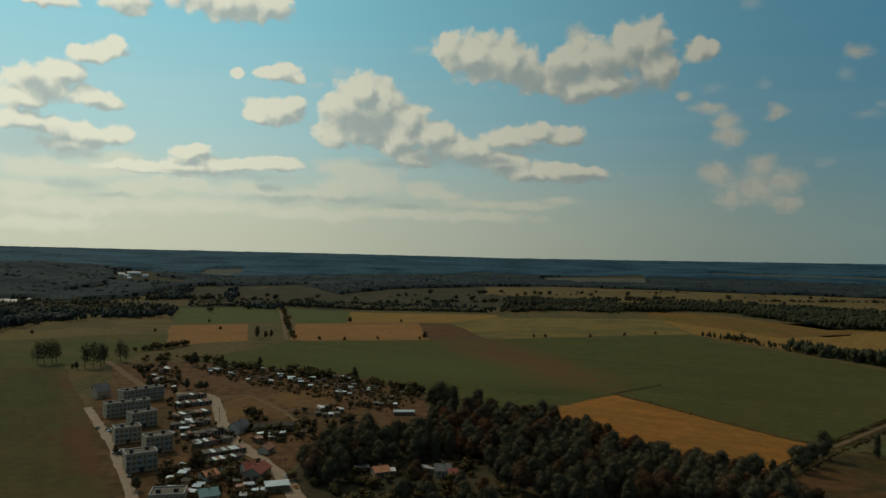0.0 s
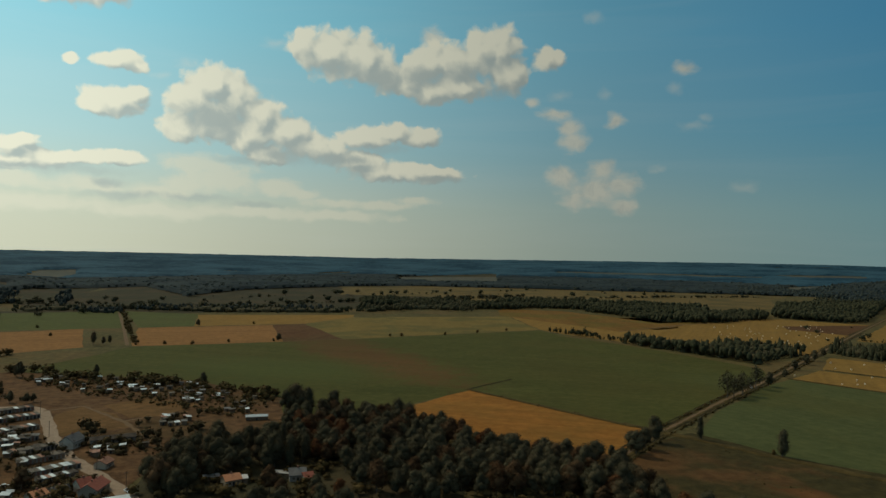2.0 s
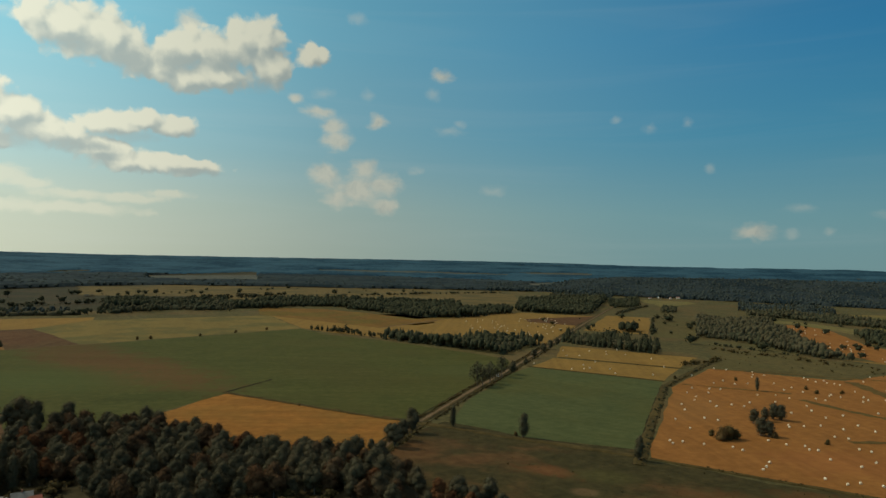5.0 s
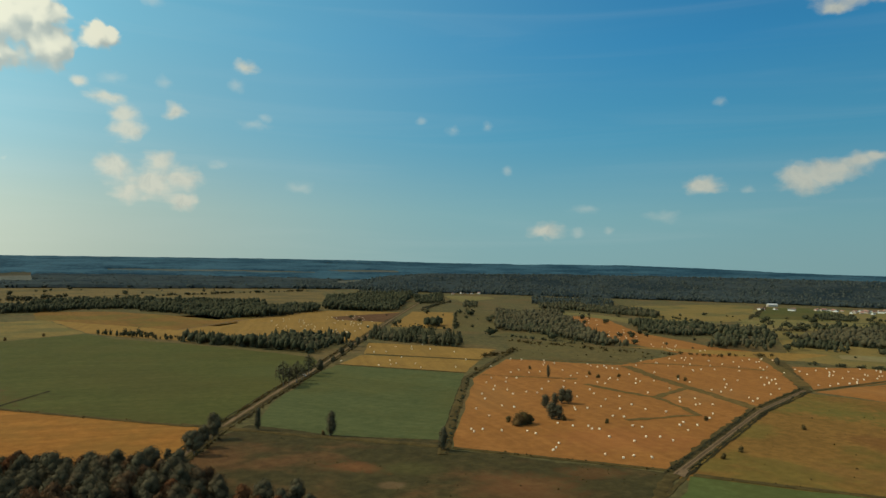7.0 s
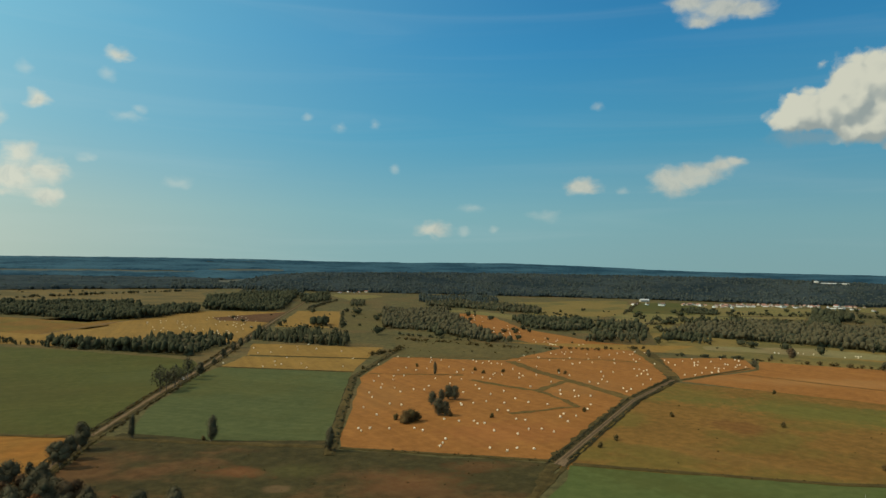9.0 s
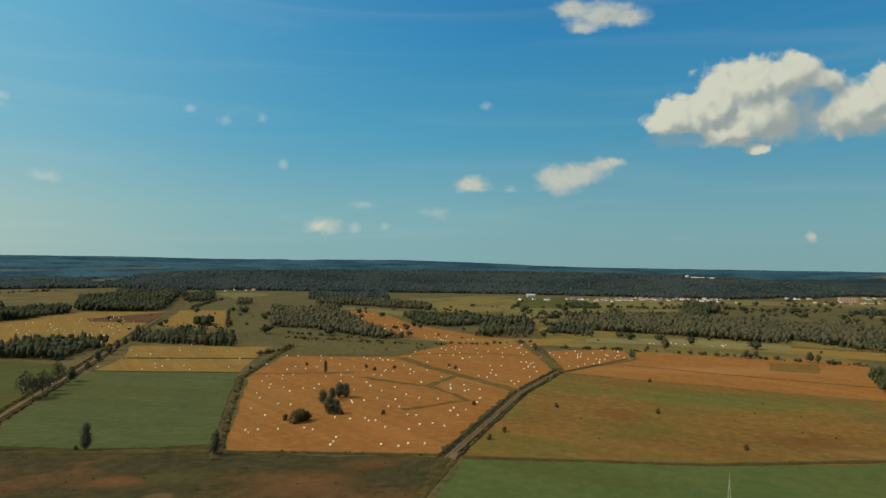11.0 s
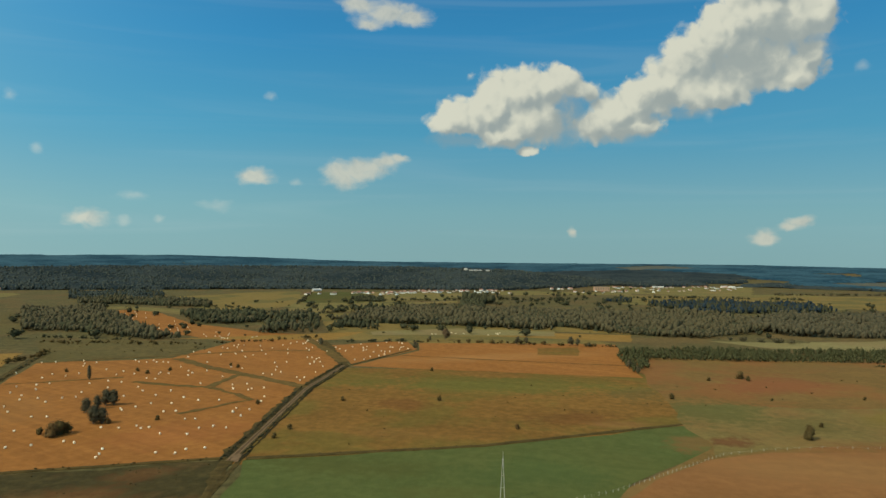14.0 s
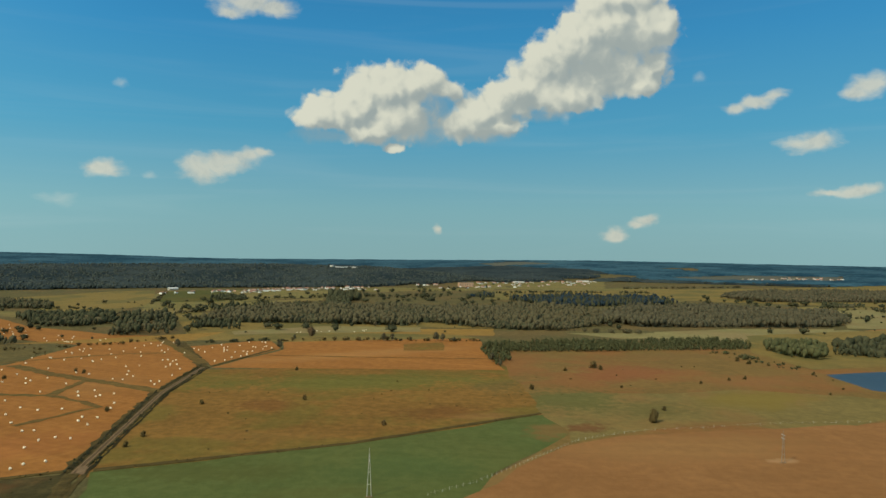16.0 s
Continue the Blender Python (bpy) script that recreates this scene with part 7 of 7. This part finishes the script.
house((-111.6, 399.7), (-108.7, 409.8), 7.5, 3.6, 6.6, WHITE_WALL, GREY_ROOF, "grey-roofed gabled house in a garden", 1)
house((-86.5, 361.8), (-84.7, 368.9), 6, 2.6, 4.2, BUFF_WALL, RUSTY, "red-roofed house among dark trees", 1)
house((-102.5, 316.8), (-98.5, 321.7), 7, 2.8, 4.4, BUFF_WALL, ORANGE_TILE, "low house with a bright orange roof", 1)
house((-96.5, 321.8), (-91.5, 325.4), 7, 2.8, 4.2, BUFF_WALL, GREY_ROOF, "low house with a grey roof", 1)
house((-96.1, 290.0), (-89.7, 293.6), 9, 3.0, 5.0, BUFF_WALL, TURQUOISE, "house with a turquoise metal roof", 1)
house((-28.9, 327.7), (-22.4, 330.7), 7, 2.8, 4.6, BUFF_WALL, ORANGE_TILE, "low orange-roofed house in a wood clearing", 1)
house((-1.5, 331.5), (5.9, 331.9), 8, 3.0, 5.2, WHITE_WALL, GREY_ROOF, "pale-roofed house in a wood clearing", 1)
house((5.3, 328.5), (9.5, 329.9), 6, 2.6, 4.2, BUFF_WALL, RED_TILE, "small red-roofed outbuilding in a wood clearing", 0)
shed((-69.8, 309.7), 20, 10, 7, 3.0, SHEET, "flat-roofed store with a bright white roof", "store", 0.05)
house((-105.2, 406.6), (-84.1, 413.5), 6, 2.5, 3.7, PLASTER_OLD, OLD_FELT, "long low outbuilding with a dark felt roof", 0, "outbuilding", 5)
shed((-22.6, 333.2), 10, 5, 4, 2.6, SHEET, "white-roofed shed in a wood clearing")
shed((-36.4, 339.1), 15, 7, 3, 2.0, SHEET, "white-roofed shed among dark trees")
shed((-4.2, 339.5), -20, 9, 3, 2.2, SHEET, "long pale-roofed shed among dark trees")
shed((-22.7, 455.9), 5, 13, 4, 2.4, SHEET, "long white-roofed shed at the garden edge")


def plot(outline, count, seed, bright=0.35):
    """Allotment sheds strewn over gardens."""
    rng = random.Random(seed)
    xs, ys = [p[0] for p in outline], [p[1] for p in outline]
    while count:
        x, y = rng.uniform(min(xs), max(xs)), rng.uniform(min(ys), max(ys))
        if not inside(outline, np.array([x]), np.array([y]))[0]:
            continue
        shiny = rng.random() < bright
        roof = SHEET if shiny else rng.choice((OLD_FELT, OLD_FELT, GREY_ROOF, RUSTY, ROOFING))
        shed((x, y), rng.choice((10, 15, 100, 105, -80)) + rng.uniform(-6, 6), rng.uniform(2.4, 4.6), rng.uniform(2.2, 3.4), rng.uniform(1.9, 2.6), roof,
             "small garden shed with a bright sheet roof" if shiny else "small garden shed with a dark roof")
        count -= 1


plot([(-222.3, 625.1), (-166.7, 620.5), (-72.6, 576.9), (-13.3, 503.8), (-32.5, 466.4), (-100.4, 531.6), (-169.6, 565.6)], 84, 1, 0.4)
plot([(-91.7, 449.7), (-79.8, 484.5), (-61.6, 463.9), (-64.9, 437.2), (-80.5, 428.5)], 12, 2, 0.5)
plot([(-106.0, 397.6), (-75.5, 402.5), (-75.4, 386.2), (-99.3, 384.4)], 10, 3, 0.4)
plot([(-123.4, 328.1), (-111.0, 337.7), (-98.3, 299.8), (-114.5, 298.8)], 10, 4, 0.4)
plot([(-94.0, 312.7), (-80.8, 318.9), (-72.3, 299.9), (-86.9, 293.4)], 9, 5, 0.3)
plot([(-264.5, 614.0), (-241.3, 622.9), (-189.3, 521.7), (-209.0, 519.5)], 16, 6, 0.4)
plot([(-182.6, 498.1), (-144.1, 444.7), (-124.5, 398.5), (-109.0, 366.1), (-115.5, 351.0), (-154.3, 408.8)], 20, 7, 0.2)


def garden_trees(outline, count, seed, tall=4.2):
    rs = np.random.RandomState(seed + 200)
    px, py = [p[0] for p in outline], [p[1] for p in outline]
    x, y = rs.uniform(min(px), max(px), count * 8), rs.uniform(min(py), max(py), count * 8)
    k = np.where(inside(outline, x, y))[0][:count]
    canopy("garden_trees", x[k], y[k], tall * rs.uniform(0.45, 1.4, len(k)), LOBED, GARDEN_LEAF, "small brownish fruit trees and shrubs in the gardens", seed, 1.1)


for k, (outline, count) in enumerate((([(-228.3, 627.8), (-167.5, 623.4), (-73.3, 581.9), (-10.7, 511.9), (-28.1, 455.6), (-69.2, 490.6), (-129.1, 528.5), (-169.6, 565.6)], 620), ([(-117.7, 428.1), (-72.6, 422.3), (-64.6, 385.6), (-98.2, 380.0)], 130),
                                      ([(-130.4, 336.1), (-85.5, 353.3), (-69.0, 296.1), (-114.7, 293.4)], 260), ([(-265.7, 613.4), (-236.6, 623.6), (-178.0, 518.8), (-203.5, 515.8)], 150), ([(-189.7, 501.3), (-112.9, 399.9), (-97.2, 354.9), (-115.1, 341.6), (-153.6, 402.7)], 150))):
    scatter("garden_growth", outline, count, 1.6, "beds, vines and low shrubs of the gardens", 71 + k, GARDEN_LEAF)
garden_trees([(-230.3, 633.4), (-168.3, 626.3), (-73.9, 586.9), (-11.5, 509.9), (-28.1, 455.6), (-96.4, 511.0), (-169.6, 565.6)], 90, 1)
garden_trees([(-105.7, 448.7), (-60.9, 486.2), (-47.8, 438.9), (-68.2, 397.2)], 24, 2)
garden_trees([(-122.9, 446.9), (-109.2, 448.4), (-103.7, 426.6), (-112.9, 423.2)], 6, 3, 6)
garden_trees([(-131.8, 336.1), (-88.2, 352.6), (-70.9, 294.6), (-114.1, 292.0)], 40, 4)
garden_trees([(-193.5, 500.9), (-106.5, 388.2), (-95.1, 347.7), (-113.6, 337.4), (-152.8, 396.6)], 40, 5, 3.6)
garden_trees([(-269.0, 613.1), (-231.8, 623.8), (-170.1, 513.6), (-205.1, 520.0)], 22, 6, 5)
garden_trees([(-110.0, 412.6), (-75.1, 409.2), (-72.8, 396.9), (-98.9, 382.9)], 14, 7)
for x, y, tall in ((*(-114.3, 337.1), 9), (*(-114.2, 340.9), 7), (*(-128.9, 304.9), 6), (*(-161.4, 357.2), 5), (*(-231.3, 496.8), 6), (*(-185.3, 522.1), 8), (*(-185.9, 501.7), 6), (*(-174.0, 519.1), 7), (*(-171.4, 523.7), 6), (*(-212.2, 519.3), 7)):
    plant("oak", x, y, tall, group="garden trees")
for k, (x, y) in enumerate(((-162.2, 359.1), (-159.9, 358.4), (-160.0, 362.3), (-187.4, 403.6), (-184.1, 401.3), (-193.8, 405.6), (-122.5, 341.2), (-114.3, 324.5), (-150.0, 399.3), (-139.4, 323.2))):
    car((x, y), 100 if k % 2 else 20, (WHITE_CAR, DARK_CAR)[k % 2], "parked white car on pale ground" if k % 2 == 0 else "parked dark car on pale ground")
car((-69.6, 327.7), 125, WHITE_CAR, "white car on the village street")
car((-62.5, 313.3), 125, ORANGE_CAR, "orange car on the village street")

car((365.9, 522.1), 60, WHITE_CAR, "white van parked on the country lane").scale = (1.3, 1.2, 1.5)


def pole(a):
    """A wooden utility pole with a crossarm."""
    thing = tagged(new("utility_pole"), "thin dark wooden utility pole beside a street", "pole", "poles along the street")
    thing.matrix_world = pose(a[0], a[1], height(*a), 0, 0, 40)
    bm = bmesh.new()
    tube(bm, [(0, 0, -0.3), (0.02, 0, 4.5), (0, 0, 9.0)], 0.14, 0.09, 8)
    part("shaft", bm, BARK, thing)
    arm = boxed("crossarm", BARK, thing, (-0.9, 0.9, -0.06, 0.06, 8.2, 8.35))
    for x in (-0.8, 0.0, 0.8):
        boxed("insulator", TRIM, arm, (x - 0.05, x + 0.05, -0.05, 0.05, 8.352, 8.55))


for spot in ((-90.4, 361.4), (-107.3, 385.8), (-131.6, 427.2), (-70.1, 327.6), (-153.8, 482.1)):
    pole(spot)

# far settlements
FAR_HOUSES = [house((0, PARK), (12, PARK), 8, 3.2, 6.2, PALE_WALL, FAR_TILE, "distant pale house with a reddish roof", 1),
              house((40, PARK), (50, PARK), 8, 3.4, 6.5, BUFF_WALL, FAR_TILE, "distant buff house with a reddish roof", 1),
              house((80, PARK), (96, PARK), 9, 3.6, 5.8, PALE_WALL, ROOFING, "distant white house with a pale roof", 0)]


def hamlet(line, count, spread, seed, group="houses of the far village"):
    rng = random.Random(seed)
    for k in range(count):
        f = (k + rng.random()) / count * (len(line) - 1)
        i = min(int(f), len(line) - 2)
        f -= i
        x = line[i][0] + (line[i + 1][0] - line[i][0]) * f + rng.uniform(-spread, spread)
        y = line[i][1] + (line[i + 1][1] - line[i][1]) * f + rng.uniform(-spread, spread)
        made = copy_thing(rng.choice(FAR_HOUSES), pose(x, y, height(x, y), 0, 0, rng.uniform(0, 180)))
        made.scale = [rng.uniform(0.6, 1.0)] * 3
        tagged(made, group=group)


hamlet([(1876, 502.9), (2028, 415.4), (2124, 277.2)], 60, 45, 1)
hamlet([(1758, 698.3), (1882, 567.0), (1914, 497.8)], 15, 25, 2)
hamlet([(2086, 242.5), (2068, 154.2)], 5, 25, 3)
hamlet([(2221, -55.7), (2367, -266.6), (2679, -636.9)], 26, 35, 4)
hamlet([(2455, -182.1), (2696, -607.6)], 8, 40, 5)
hamlet([(2909, -1332), (2975, -1579), (2899, -1726)], 45, 60, 6)
hamlet([(1586, 1476), (1685, 1479)], 5, 25, 7)
hamlet([(2504, -171), (2625, -285)], 12, 18, 8)
hamlet([(2661, -317), (2719, -411)], 9, 14, 9)
hamlet([(2734, -443), (2754, -505)], 5, 25, 10)
hamlet([(2758, -536), (2774, -656)], 14, 14, 11)
hamlet([(2178, 233), (2182, 183)], 8, 18, 12)
hamlet([(2330, 24), (2370, -41)], 7, 18, 13)
for x, y, long, deep, eaves, ridge in [(2745, 369, 12, 9, 8, 10), (2753, 353, 28, 9, 3, 4.6), (2756, 324, 30, 9, 3, 4.8), (2765, 286, 28, 10, 4, 6), (2668, -342, 40, 12, 4, 6.5), (2765, -603, 46, 12, 4, 6.5)]:
    house((x + long * 0.1, y + long * 0.5), (x - long * 0.1, y - long * 0.5), deep, eaves, ridge, WHITE_WALL, SHEET, "distant long white farm building", 0, "farm building")
for x, y, long, deep, eaves, ridge in [
    (-814, 1811, 16, 10, 5, 8), (-795, 1798, 12, 9, 4, 6.5), (-820, 1885, 22, 10, 5, 8), (-816, 1909, 18, 10, 5, 8),
    (-769, 1848, 14, 10, 5, 9), (-767, 1749, 10, 8, 3.5, 6), (-740, 1658, 24, 8, 3.5, 5.5), (-746, 1218, 12, 9, 4, 7),
    (-722, 1204, 16, 10, 5, 8), (-721, 1238, 14, 9, 4, 7), (-687, 1192, 10, 8, 4, 6)]:
    house((x - long * 0.45, y - long * 0.2), (x + long * 0.45, y + long * 0.2), deep, eaves, ridge, PALE_WALL, SHEET, "white farm building on a wooded slope", 0, "farm building")
strip("road", [(-730, 1401), (-725, 1449), (-726, 1510), (-724, 1556)], 5, PALE_ROAD, "bare white road on a wooded slope", "road")
house((1947, 696.8), (1964, 678.8), 14, 5, 8, WHITE_WALL, SHEET, "distant long white barn", 0, "barn")
hall = tagged(new("brick_hall"), "large distant reddish-brown brick hall", "hall")
hall_w = stand(hall, (2312, -103.7), (2321, -150.1))
hall_wall = boxed("wall", BUFF_BRICK, hall, (0, hall_w, 0, 22, -0.3, 14))
boxed("roof", ROOFING, hall, (-0.3, hall_w + 0.3, -0.3, 22.3, 14, 14.5))
for k in range(6):
    x = hall_w * (k + 0.5) / 6
    boxed("window", PANE, hall_wall, (x - 1.2, x + 1.2, -0.06, 0.05, 3, 11))

# ---- power line and fence ----


def pylon(a, tall, turn, label, stuff):
    """A concrete A-frame pole: two leaning legs, struts, a crossarm and insulators."""
    thing = tagged(new("power_pylon"), label, "pylon", "pylons of the power line")
    thing.matrix_world = pose(a[0], a[1], height(*a), 0, 0, turn)
    for s in (-1, 1):
        bm = bmesh.new()
        tube(bm, [(s * 0.95, 0, -0.3), (s * 0.5, 0, tall * 0.45), (s * 0.12, 0, tall * 0.86)], 0.20, 0.13, 8)
        part("leg", bm, stuff, thing)
    bm = bmesh.new()
    tube(bm, [(0, 0, tall * 0.68), (0, 0, tall * 0.85), (0, 0, tall)], 0.13, 0.07, 8)
    part("mast", bm, stuff, thing)
    for f in (0.25, 0.5, 0.7):
        h = 0.95 - f * 0.98
        boxed("strut", stuff, thing, (-h, h, -0.09, 0.09, tall * f, tall * f + 0.25))
    for f in (0.74, 0.84):
        arm = boxed("crossarm", TRIM, thing, (-0.14, 0.14, -1.6, 1.6, tall * f, tall * f + 0.2), "pale steel crossarm")
        for y in (-1.45, 1.45):
            bm = bmesh.new()
            tube(bm, [(0, y, tall * f - 0.9), (0, y, tall * f - 0.45), (0, y, tall * f)], 0.09, 0.06, 8)
            part("insulator", bm, DARK, arm)
    bm = bmesh.new()
    bmesh.ops.create_icosphere(bm, subdivisions=2, radius=1.0, matrix=Matrix.LocRotScale((0, 0, 0), None, (2.0, 1.2, 0.25)))
    part("foot_mound", bm, TRACK, thing, "bare earth round the footing")
    return thing


pylon((310.1, 24.2), 21, 95, "pale concrete A-frame pylon in a green field", CONCRETE)
pylon((363.7, -183.7), 17, 95, "thin weathered pylon on bare soil", WEATHERED)

fence = tagged(new("field_fence"), "fence of pale wooden posts along a field edge", "fence")
fence_line = [(311.4, -1.2), (329.8, -23.8), (351.5, -42.2), (375.8, -62.4), (405.0, -86.9), (410.9, -96.3), (422.1, -118.0), (431.7, -145.3), (436.1, -170.7), (439.1, -184.8), (443.9, -203.1), (450.1, -232.2), (451.4, -262.1), (455.3, -293.9)]
post_rng = random.Random(4)
post_at = []
for (x1, y1), (x2, y2) in zip(fence_line, fence_line[1:]):
    n = max(1, int(math.hypot(x2 - x1, y2 - y1) / (3.8 if y1 > -90 else 6.5)))
    post_at += [(x1 + (x2 - x1) * k / n, y1 + (y2 - y1) * k / n) for k in range(n)]
bm = bmesh.new()
tube(bm, [(0, 0, -0.2), (0.01, 0, 0.8), (0, 0.02, 1.5)], 0.1, 0.09, 7)
post_mesh = bpy.data.meshes.new("post")
bm.to_mesh(post_mesh)
bm.free()
post_mesh.materials.append(CONCRETE)
for x, y in post_at:
    p = new("post", post_mesh)
    p.parent = fence
    p.matrix_world = pose(x, y, 0.1, post_rng.uniform(-4, 4), post_rng.uniform(-4, 4), post_rng.uniform(0, 360))
    p.scale = (1, 1, post_rng.uniform(0.8, 1.15))
for z in (0.7, 1.3):
    bm = bmesh.new()
    tube(bm, [(x, y, z) for x, y in post_at], 0.012, 0.012, 4)
    part("wire", bm, TRIM, fence, "thin fence wire")

# the patterns that were copied are taken away
for src in [t for kind in TREES.values() for t in kind] + FAR_HOUSES:
    for child in [c for c in src.children_recursive] + [src]:
        bpy.data.objects.remove(child)
